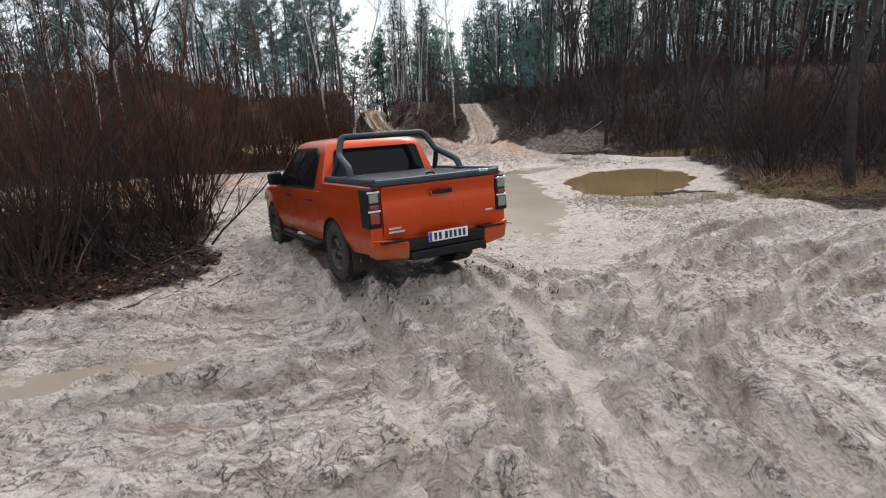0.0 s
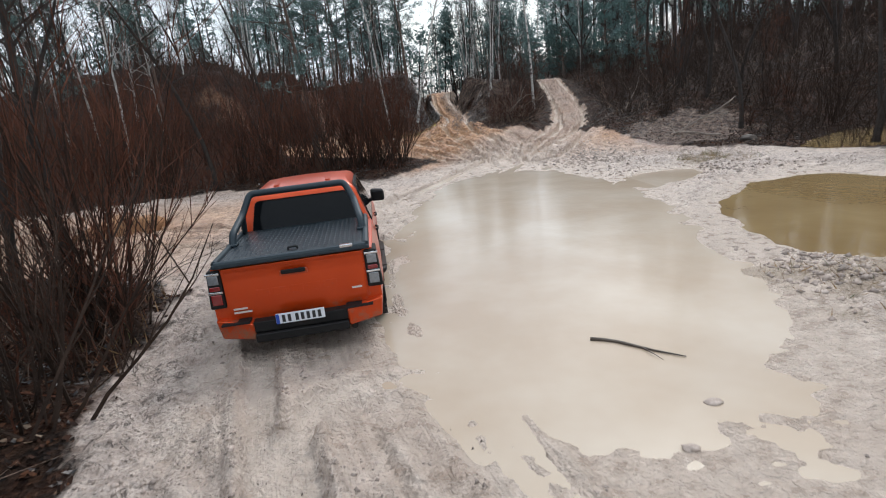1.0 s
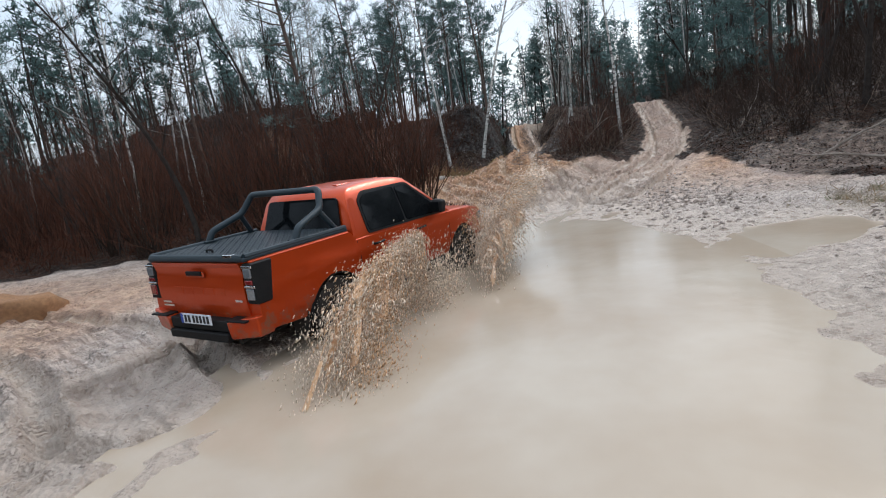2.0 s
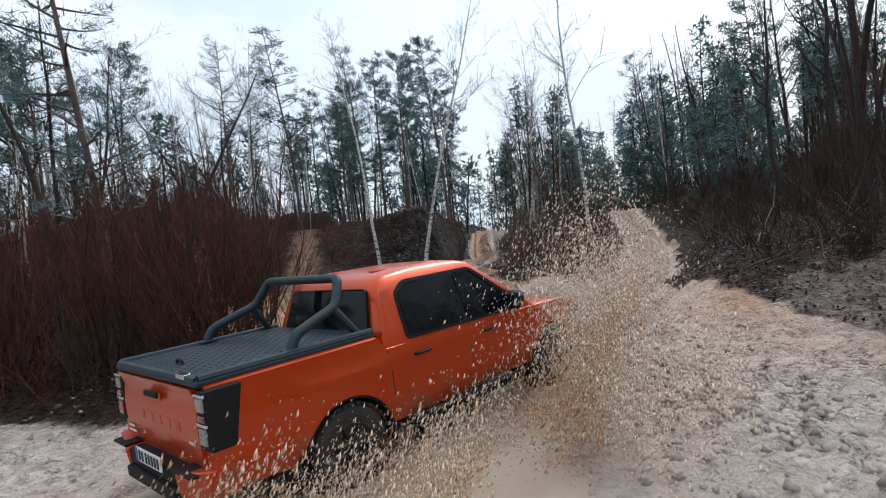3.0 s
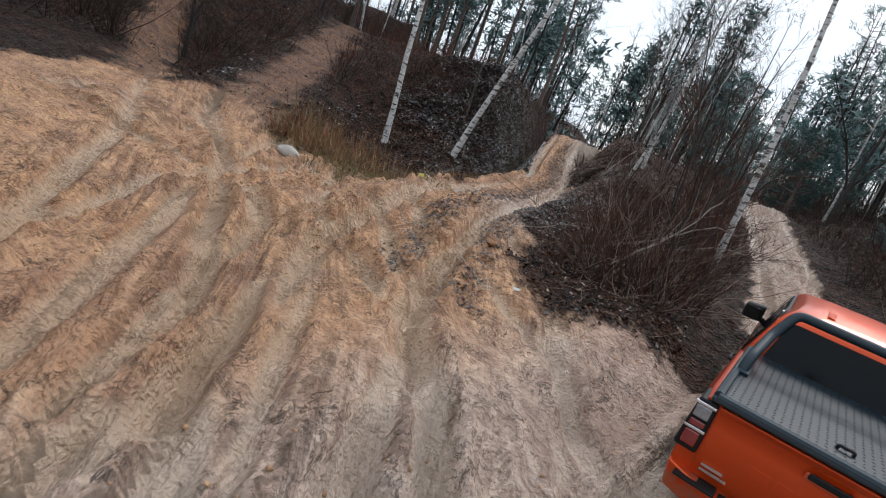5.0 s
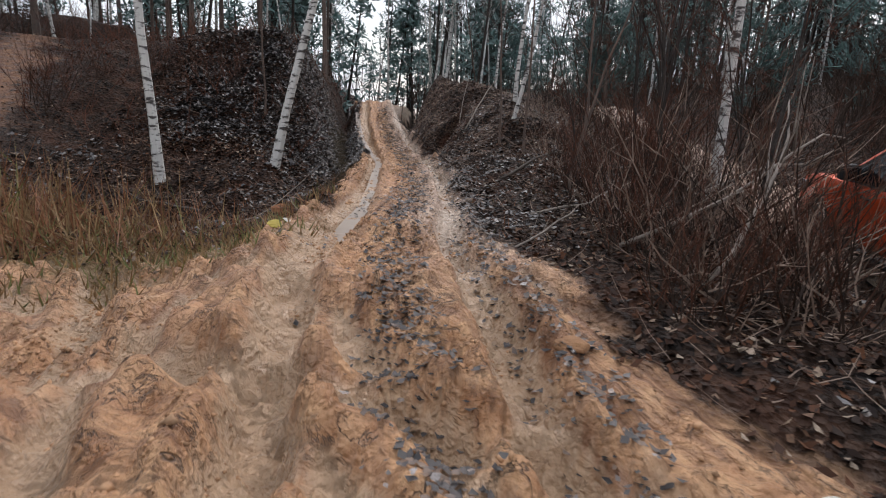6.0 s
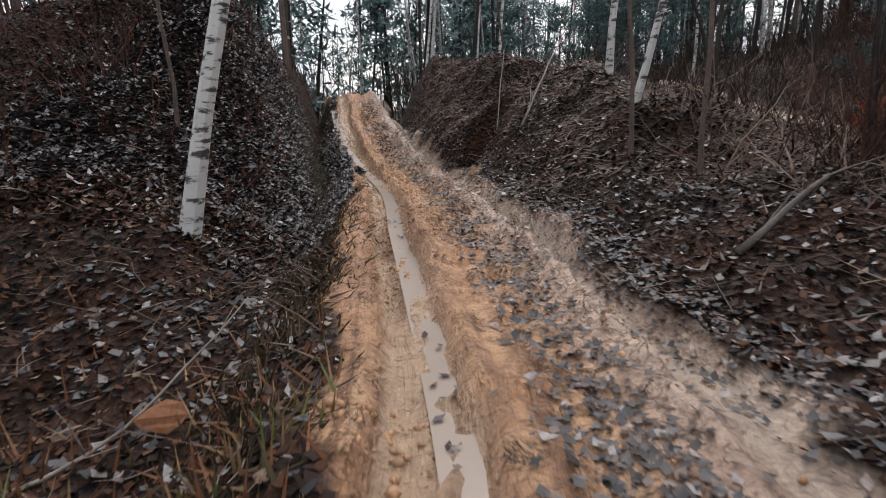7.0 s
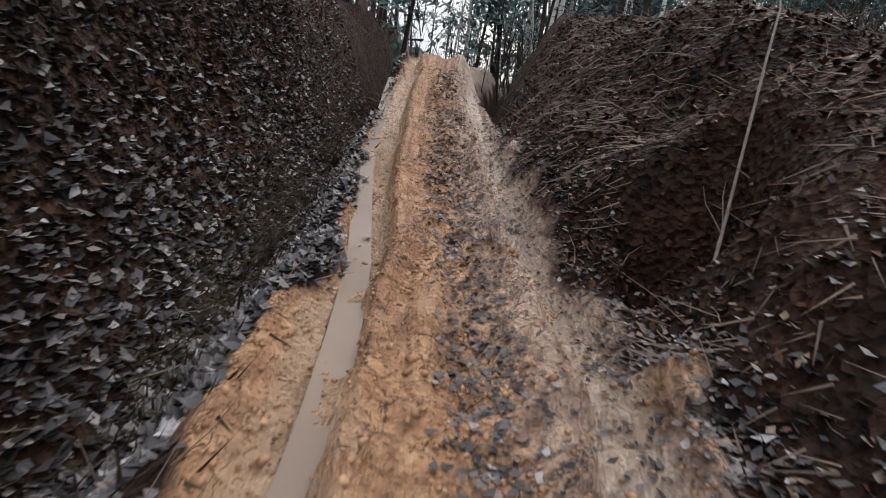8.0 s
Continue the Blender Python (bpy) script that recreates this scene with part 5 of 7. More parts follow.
def build_plants():
    rng = random.Random(5)
    red = [make_shrub(100 + k, 3.3, 22, 38, TWIG_RED, TWIG_DARK, "dense leafless shrub with red-brown twigs") for k in range(4)]
    dark = [make_shrub(200 + k, 2.6, 21, 52, TWIG_DARK, TWIG_DARK, "tangled leafless shrub with dark twigs") for k in range(4)]
    low = [make_shrub(300 + k, 1.3, 20, 42, TWIG_RED, TWIG_DARK, "low brown undergrowth on the leaf litter", 0.010) for k in range(3)]
    place(red, [(-5.6, 11.6)] + scatter(rng, NEAR_BANK, 10, 1.0) + [(-4.5, 27.0), (-5.2, 26.9), (-5.7, 27.6), (-4.9, 27.9), (-6.6, 27.6), (-5.4, 26.1), (-7.5, 28.2), (-4.5, 26.2), (-6.2, 26.6), (-8.2, 27.4), (-7.0, 26.2), (-8.8, 28.6)] + scatter(rng, WEST_THICKET, 44, 0.9), rng, (0.95, 1.35))
    place(dark, scatter(rng, NEAR_BANK, 18, 0.9) + scatter(rng, EAST_SLOPE, 48, 1.0) + scatter(rng, EAST_WOOD, 34, 1.0) + scatter(rng, WEST_HILL, 12, 1.2), rng, (0.6, 1.25))
    place(low, scatter(rng, NEAR_BANK, 24, 0.6) + scatter(rng, RIDGE[:4] + RIDGE[-1:], 22, 0.5, 1.6, 1.9) + scatter(rng, EAST_SLOPE, 24, 0.7, 1.9) + scatter(rng, MOUND, 8, 1.0), rng, (0.6, 1.25))
    bare = [make_bare_tree(400 + k, 9.5, 0.10, BARK_DARK, TWIG_DARK, "leafless dark-barked forest tree", forks=k % 3) for k in range(5)]
    spots = [(-8.4, 9.8), (-7.2, 12.2), (-6.9, 8.0), (-11, 24.8), (8.0, 34.6), (8.6, 37.0), (8.4, 31.8), (10.4, 23.5), (8.3, 27.8), (9.4, 12.6)]
    spots += scatter(rng, WEST_HILL, 10, 1.8) + scatter(rng, NEAR_BANK, 6, 1.8) + scatter(rng, EAST_SLOPE, 20, 1.8) + scatter(rng, EAST_WOOD, 26, 1.6) + scatter(rng, WEST_THICKET, 9, 2.0) + scatter(rng, FAR_WEST, 14, 3.0) + scatter(rng, FAR_EAST, 24, 2.4)
    place(bare, spots, rng, (0.7, 1.25))
    birch = [make_bare_tree(500 + k, 11.5, 0.062, BIRCH_BARK, TWIG_DARK, "slender white-barked birch, leafless", "birch_tree", 0.05, 18, 0.4, 0.0, "birch trees") for k in range(4)]
    spots = scatter(rng, [(-10, 30.2), (-13.6, 33.2), (-24, 38), (-30, 25), (-16, 25)], 8, 2.4) + scatter(rng, WEST_HILL, 9, 2.0) + scatter(rng, CREST_WOOD, 12, 2.0) + scatter(rng, CREST_MID, 12, 1.1) + scatter(rng, CREST_EAST, 8, 2.4)
    place(birch, spots, rng, (0.75, 1.2), tilt=7)
    # three birches that lean over the ways
    for x, y, lean_x, turn, size in ((-7.85, 41.4, -0.04, 0, 1.0), (-6.32, 42.7, 0.21, 0, 1.05), (1.27, 40.25, -0.02, 0, 0.95), (-1.35, 45.7, -0.03, 0, 0.72), (-1.55, 44.2, 0.16, 0, 0.66)):
        ob = make_bare_tree(int(900 + y * 10), 12.5 * size, 0.088 * size**1.4, BIRCH_BARK, TWIG_DARK, "leaning white-barked birch on the bank", "birch_tree", 0.05, 16, 0.5, lean_x, "birch trees")
        ob.matrix_basis = pose(x, y, ground_z(x, y) - 0.05)
    for x, y, tall, lean_x in ((-1.8, 43.3, 5.5, 0.03), (-1.35, 42.6, 6.5, -0.05), (-0.6, 41.2, 6.0, 0.08), (-1.0, 39.8, 5.0, 0.02), (-7.1, 44.6, 7.0, 0.1), (-2.2, 50.5, 4.5, -0.1)):
        ob = make_bare_tree(int(700 + y * 10), tall, 0.028, BARK_PINE, TWIG_DARK, "thin grey-barked sapling beside the trail", "bare_tree", 0.0, 10, 0.35, lean_x)
        ob.matrix_basis = pose(x, y, ground_z(x, y) - 0.05)
    sapling = [make_bare_tree(450 + k, 5.5, 0.03, BARK_DARK, TWIG_RED, "thin young leafless tree among the brush", "young_tree", 0.0, 20, 0.12, 0.0, "young trees", forks=2) for k in range(5)]
    place(sapling, scatter(rng, WEST_THICKET, 40, 0.9) + scatter(rng, NEAR_BANK, 16, 0.9) + scatter(rng, FAR_WEST, 26, 1.4) + scatter(rng, EAST_WOOD, 22, 1.0) + scatter(rng, EAST_SLOPE, 22, 1.0, 2.4) + scatter(rng, [(-1.3, 35.4), (0.3, 35.2), (1.2, 38), (1.3, 42.5), (-0.7, 42.5)], 7, 0.7, 1.6, 2.2), rng, (0.5, 1.1), tilt=12)
    pine = [make_pine(600 + k, 13.0, "tall pine with a blue-green crown", 2.5 + 0.3 * k, 0.28 + 0.08 * k) for k in range(4)]
    spots = [(-14.5, 53.0), (-17.4, 51.5), (-20.5, 49.0), (-12.0, 58.0), (-16.0, 60.0), (-23, 55)] + scatter(rng, CREST_WOOD, 8, 2.6) + scatter(rng, FAR_WEST, 5, 4.6) + scatter(rng, CREST_EAST, 7, 2.6) + scatter(rng, FAR_EAST, 5, 3.5) + scatter(rng, WEST_THICKET, 4, 3)
    place(pine, spots, rng, (0.8, 1.25), tilt=2)
    # young conifers in the notch of the road
    young = [make_pine(700 + k, 5.0, "young bushy blue-green conifer in the gap", 1.5, 0.05) for k in range(2)]
    place(young, scatter(rng, [(-2, 66), (12, 62), (14, 80), (-2, 80)], 12, 1.6, 0.0, 1.0, 2.0) + [(7.5, 52), (8.6, 47)], rng, (0.8, 1.3))


def thicket(name, rng, areas, mat, label, lean=(0, 58)):
    """Undergrowth too dense to count: thin leaning stems with side twigs."""
    sticks = Sticks()
    for poly, count, lo, hi, trail_gap, road_gap in areas:
        xs, ys = [p[0] for p in poly], [p[1] for p in poly]
        px = np.array([rng.uniform(min(xs), max(xs)) for _ in range(count * 3)])
        py = np.array([rng.uniform(min(ys), max(ys)) for _ in range(count * 3)])
        z, mud = ground_many(px, py)[:2]
        ok = inside(px, py, poly) & (mud < 0.3) & (line_distance(px, py, TRAIL)[0] > trail_gap) & (line_distance(px, py, ROAD)[0] > road_gap)
        ok &= fbm(px * 0.5, py * 0.5, 2, 333) > -0.42
        tall = np.clip(0.85 + 1.5 * fbm(px[ok] * 0.35, py[ok] * 0.35, 2, 351), 0.4, 1.7)
        for k, (x, y, g) in enumerate(list(zip(px[ok], py[ok], z[ok]))[:count]):
            h = rng.uniform(lo, hi) * rng.choice((0.4, 0.6, 0.8, 1.0, 1.25)) * tall[k]
            s = Vector((x, y, g - 0.1))
            pts = curve_pts(rng, s, rand_dir(rng, *lean), h, 3, 0.26, 0.0)
            r = rng.uniform(0.006, 0.014)
            sticks.stick(pts, [r, r * 0.8, r * 0.5, r * 0.15])
            for _ in range(4):
                i = rng.randint(0, 2)
                a = pts[i].lerp(pts[i + 1], rng.uniform(0.3, 1))
                sticks.spike(a, a + ((pts[i + 1] - pts[i]).normalized() + rand_dir(rng, 20, 110) * 1.1).normalized() * h * rng.uniform(0.12, 0.34), r * 0.5)
    return tagged(new(name, sticks.mesh(name, mat)), label, "undergrowth", kind="stuff")


def build_far_woods():
    """Trunks, crowns and brush of the woods behind, joined."""
    rng = random.Random(77)
    wood, needles, brush, pale = Sticks(), Sticks(), Sticks(), Sticks()
    spots = []
    while len(spots) < 1050:
        a = rng.uniform(-0.35, math.pi + 0.35) if rng.random() < 0.85 else rng.uniform(0, 2 * math.pi)
        ring = rng.uniform(40, 100) if rng.random() < 0.6 else rng.uniform(36, 56)
        x, y = ring * math.cos(a), 28 + ring * math.sin(a)
        near_road = y > 54 and abs(x - 2.4) < 2.6 and y < 84
        near_trail = y > 54 and abs(x + 7.0) < 2.4 and y < 76
        open_sky = -32 < x < -9 and 58 < y < 84 and rng.random() < 0.55
        if not (near_road or near_trail or open_sky or (y < 66 and -34 < x < 24 and y > 2) or (x < -24 and y < 72 and rng.random() < 0.8)):
            spots.append((x, y))
    heights = ground_many([p[0] for p in spots], [p[1] for p in spots])[0]
    for (x, y), z in zip(spots, heights):
        z = float(z)
        kind = rng.choice(("pine", "pine", "spruce", "bare", "birch"))
        h = rng.uniform(9, 15) * (0.75 if kind == "spruce" else 1.0)
        pts = curve_pts(rng, Vector((x, y, z - 0.3)), Vector((rng.gauss(0, 0.05), rng.gauss(0, 0.05), 1)).normalized(), h, 4, 0.03)
        (pale if kind == "birch" else wood).stick(pts, [0.13, 0.11, 0.085, 0.055, 0.02], 4)
        conifer = kind in ("pine", "spruce")
        first = {"pine": 0.36, "spruce": 0.04, "bare": 0.35, "birch": 0.4}[kind]
        for _ in range(44 if conifer else 22):
            t = rng.uniform(first, 1.0) * 4
            i = min(int(t), 3)
            s = pts[i].lerp(pts[i + 1], t - i)
            reach = 2.3 * (1.06 - t / 4) ** 0.7 * rng.uniform(0.4, 1.1) + 0.2
            e = s + rand_dir(rng, 55 if conifer else 18, 98 if conifer else 55) * reach
            wood.spike(s, e, 0.025)
            for _ in range(7 if conifer else 4):
                b = s.lerp(e, rng.uniform(0.3, 1.08)) + Vector((rng.gauss(0, 0.24), rng.gauss(0, 0.24), rng.gauss(0, 0.16)))
                n = rand_dir(rng, 20, 130)
                if conifer:
                    needles.blade(b, b + n * rng.uniform(0.35, 0.7), n.orthogonal().normalized() * 0.11)
                else:
                    wood.spike(b, b + n * rng.uniform(0.4, 0.9), 0.012)
        for _ in range(12):
            b = Vector((x + rng.gauss(0, 2.0), y + rng.gauss(0, 2.0), z - 0.5))
            brush.spike(b, b + rand_dir(rng, 2, 40) * rng.uniform(1.2, 3.6), 0.03)
    for name, sticks, mat, label in (("far_trunks", wood, BARK_DARK, "bare trunks and limbs of the woods behind"), ("far_needles", needles, NEEDLES, "blue-green pine foliage of the woods behind"), ("far_brush", brush, TWIG_DARK, "brown brush of the woods behind"), ("far_birches", pale, BIRCH_BARK, "pale birch trunks of the woods behind")):
        tagged(new(name, sticks.mesh(name, mat)), label, "woods", kind="stuff")


build_plants()
build_far_woods()

thicket("dark_undergrowth", random.Random(41), ((RIDGE, 700, 0.2, 0.6, 2.2, 1.5), ([(-1.0, 35.0), (0.4, 35.0), (1.4, 38), (1.6, 43), (-0.6, 43)], 420, 0.8, 2.0, 2.3, 1.6), ([(0.4, 42.5), (2.0, 42.5), (1.9, 56), (0.0, 56)], 800, 0.7, 1.7, 2.2, 1.5), (EAST_SLOPE, 5600, 0.8, 2.6, 1.5, 1.9), (EAST_WOOD, 3800, 1.0, 3.2, 1.5, 1.5), (NEAR_BANK, 1800, 0.8, 2.2, 1.5, 1.5), (WEST_HILL, 2600, 0.9, 2.6, 1.5, 1.5), (CREST_MID, 500, 1.0, 2.4, 1.8, 1.5), (CREST_EAST, 1200, 1.2, 3.0, 1.5, 2.5), (FAR_EAST, 2400, 1.5, 3.5, 1.5, 1.5)), TWIG_DARK, "tangle of thin dark stems over the forest floor")
thicket("red_undergrowth", random.Random(42), ((WEST_THICKET, 3400, 0.9, 2.9, 1.5, 1.5), (WEST_HILL, 900, 1.0, 2.2, 1.5, 1.5), (MOUND, 700, 0.3, 0.9, 2.2, 1.5), (FAR_WEST, 1000, 1.2, 3.2, 1.5, 1.5), (NEAR_BANK, 900, 0.8, 2.2, 1.5, 1.5), (CREST_WOOD, 700, 1.0, 2.6, 2.0, 1.5)), TWIG_RED, "tangle of red-brown stems and dry undergrowth")
thicket("brown_tangle", random.Random(43), ((RIDGE, 350, 0.2, 0.6, 2.0, 1.6), ([(-1.6, 35.0), (0.4, 35.0), (1.4, 38), (1.6, 44), (-1.2, 44)], 800, 0.6, 1.9, 2.3, 1.6), ([(0.4, 42.5), (2.0, 42.5), (1.9, 56), (0.0, 56)], 400, 0.6, 1.4, 2.2, 1.5), (EAST_SLOPE, 1200, 0.6, 1.8, 1.5, 2.0), (NEAR_BANK, 500, 0.5, 1.5, 1.5, 1.5)), TWIG_BROWN, "pale brown dead branches tangled in the thicket", (20, 92))


# ---- litter, grass and clods: real pieces past counting ----
def sample(rs, n, lo, hi):
    return rs.uniform(lo[0], hi[0], n), rs.uniform(lo[1], hi[1], n)


def flat_pieces(name, x, y, z, size, rs, mat, label, tilt=45, curl=0.3, stretch=1.5, category="leaves"):
    """Small curled quads strewn on the ground."""
    n = len(x)
    yaw, t1, t2 = rs.uniform(0, 2 * np.pi, n), np.radians(rs.normal(0, tilt / 2, n)), np.radians(rs.normal(0, tilt / 2, n))
    ux = np.stack([np.cos(yaw) * np.cos(t1), np.sin(yaw) * np.cos(t1), np.sin(t1)], -1)
    vx = np.stack([-np.sin(yaw) * np.cos(t2), np.cos(yaw) * np.cos(t2), np.sin(t2)], -1)
    base = np.stack([x, y, z + 0.012 + 0.3 * size * np.abs(np.sin(t1))], -1)
    u, v = ux * (size * stretch / 2)[:, None], vx * (size / 2)[:, None]
    up = np.zeros((n, 3))
    up[:, 2] = size * curl * rs.uniform(0.2, 1, n)
    co = np.stack([base - u + up * 0.5, base - v * 0.9, base + u + up, base + v], 1).reshape(-1, 3)
    i = np.arange(n)[:, None] * 4
    faces = np.concatenate([i + [[0, 1, 3]], i + [[1, 2, 3]]], 1).reshape(-1, 3)
    me = bpy.data.meshes.new(name)
    me.vertices.add(len(co))
    me.vertices.foreach_set("co", co.ravel())
    me.loops.add(faces.size)
    me.loops.foreach_set("vertex_index", faces.ravel().astype(np.int32))
    me.polygons.add(len(faces))
    me.polygons.foreach_set("loop_start", np.arange(0, faces.size, 3))
    me.polygons.foreach_set("loop_total", np.full(len(faces), 3))
    me.update(calc_edges=True)
    me.materials.append(mat)
    return tagged(new(name, me), label, category, kind="stuff")


def lumps(name, x, y, z, size, rs, mat, label):
    """Rough clods: squashed, jittered octahedra."""
    n = len(x)
    dirs = np.array([[1, 0, 0], [0, 1, 0], [-1, 0, 0], [0, -1, 0], [0, 0, 0.75], [0, 0, -0.6]], float)
    jit = rs.uniform(0.55, 1.25, (n, 6, 1)) * dirs[None] + rs.normal(0, 0.16, (n, 6, 3))
    a = rs.uniform(0, 2 * np.pi, n)
    c, s = np.cos(a)[:, None], np.sin(a)[:, None]
    jx, jy = jit[:, :, 0] * c - jit[:, :, 1] * s, jit[:, :, 0] * s + jit[:, :, 1] * c
    co = np.stack([x[:, None] + jx * size[:, None], y[:, None] + jy * size[:, None], z[:, None] + jit[:, :, 2] * size[:, None]], -1).reshape(-1, 3)
    tri = np.array([[0, 1, 4], [1, 2, 4], [2, 3, 4], [3, 0, 4], [1, 0, 5], [2, 1, 5], [3, 2, 5], [0, 3, 5]])
    faces = (np.arange(n)[:, None, None] * 6 + tri[None]).reshape(-1, 3)
    me = bpy.data.meshes.new(name)
    me.vertices.add(len(co))
    me.vertices.foreach_set("co", co.ravel())
    me.loops.add(faces.size)
    me.loops.foreach_set("vertex_index", faces.ravel().astype(np.int32))
    me.polygons.add(len(faces))
    me.polygons.foreach_set("loop_start", np.arange(0, faces.size, 3))
    me.polygons.foreach_set("loop_total", np.full(len(faces), 3))
    me.update(calc_edges=True)
    me.materials.append(mat)
    return tagged(new(name, me), label, "mud clods", kind="stuff")


CLOD_GREY = varied("grey_mud_clods", (0.22, 0.17, 0.14), (0.50, 0.415, 0.355), 0.75, 6, 0.3, island=True)
CLOD_SAND = varied("sandy_clods", (0.22, 0.105, 0.045), (0.50, 0.30, 0.165), 0.8, 6, 0.3, island=True)


def build_litter():
    rs = np.random.RandomState(8)
    # dead leaves off the mud, and a drift of them along the trail
    spots = []
    for lo, hi, n, least in (((-10, 33), (1, 57), 80000, 0.45), ((-18, 38), (-10, 54), 9000, 0.45), ((-9, 42.5), (-5.1, 52), 30000, 0.45), ((-12, 4.5), (-3.0, 14.5), 15000, 0.5), ((3.0, 24), (10, 40), 13000, 0.5), ((-13, 23), (-2.4, 40), 13000, 0.5), ((6.5, 11), (13, 27), 6000, 0.5)):
        x, y = sample(rs, n, lo, hi)
        mud = ground_many(x, y)[1]
        ok = mud + rs.uniform(-0.25, 0.25, n) < least
        spots.append((x[ok], y[ok]))
    x, y = sample(rs, 150000, (-7.5, 32), (-1, 56))
    d, s, a = line_distance(x, y, TRAIL)
    off = d * s
    ok = (1.25 * np.exp(-(((off - 0.12) / 0.26) ** 2)) + 1.1 * np.exp(-(((off - 0.95) / 0.26) ** 2)) + 0.25 * np.exp(-((line_distance(x, y, RUT)[0] / 0.12) ** 2)) + 0.5 * fbm(x * 1.2, y * 0.6, 3, 606) > rs.uniform(0.2, 1.4, len(x))) & (y > 32.5)
    trail_xy = (x[ok], y[ok])
    x, y = np.concatenate([p[0] for p in spots]), np.concatenate([p[1] for p in spots])
    z = ground_many(x, y)[0]
    grey = (fbm(x * 0.5, y * 0.5, 2, 555) + 1.0 * ((x < -5.0) & (x > -9.5)) * sstep((y - 42.0) / 3.5) + 0.2 * ((x > -3.2) & (x < -1.6) & (y > 36)) + rs.normal(0, 0.25, len(x))) > 0.42
    size = rs.uniform(0.026, 0.062, len(x)) * np.where(grey & (x < -5.0), 1.3, 1.0)
    flat_pieces("dead_leaves", x[~grey], y[~grey], z[~grey], size[~grey], rs, LEAF_LITTER, "brown dead leaves strewn over the forest floor")
    flat_pieces("wet_leaves", x[grey], y[grey], z[grey], size[grey], rs, LEAF_GREY, "wet grey leaves on the banks", 35)
    x, y = trail_xy
    flat_pieces("trodden_leaves", x, y, np.maximum(ground_many(x, y)[0], np.where((y > 37.5) & (line_distance(x, y, RUT)[0] < 0.2), np.interp(y, TRAIL_Y, TRAIL_H) - 0.07, -9)), rs.uniform(0.018, 0.048, len(x)), rs, LEAF_TROD, "grey leaves trodden into the trail", 25)
    # clods thrown up by wheels
    for name, lo, hi, n, mat, label in (("near_clods", (-5, 1.2), (7.5, 11), 60000, CLOD_GREY, "small grey crumbs of churned mud"), ("mud_clods", (-6, 8), (9, 27), 9000, CLOD_GREY, "grey clods of churned mud"), ("sandy_clods", (-9, 26), (5, 56), 24000, CLOD_SAND, "sandy clods on the tracks"), ("trail_clods", (-5.6, 32), (-2.2, 50), 42000, CLOD_SAND, "crumbs of orange sand along the trail")):
        x, y = sample(rs, n, lo, hi)
        z, mud, wet, sand, grass = ground_many(x, y)[:5]
        patch = fbm(x * 0.7, y * 0.7, 3, 808) + 0.5 * fbm(x * 2.5, y * 2.5, 2, 818)
        ok = (mud > 0.6) & (z > 0.03) & (patch + rs.normal(0, 0.12, n) > 0.08)
        x, y, z = x[ok], y[ok], z[ok]
        size = np.clip(rs.lognormal(-4.4 if name in ("mud_clods", "sandy_clods") else -4.5, 0.5, len(x)), 0.006, 0.035)
        lumps(name, x, y, z, size, rs, mat, label)
    # churned bank beside the pools
    x, y = np.concatenate([rs.normal(2.4, 0.8, 1000), rs.normal(3.6, 0.5, 500), rs.normal(4.6, 1.6, 500)]), np.concatenate([rs.normal(24.6, 1.3, 1000), rs.normal(13.0, 1.0, 500), rs.normal(20.8, 0.6, 500)])
    z = ground_many(x, y)[0]
    ok = z > 0.02
    lumps("churned_clods", x[ok], y[ok], z[ok], rs.uniform(0.02, 0.07, int(ok.sum())), rs, CLOD_GREY, "large wet clods of churned mud beside the puddle")


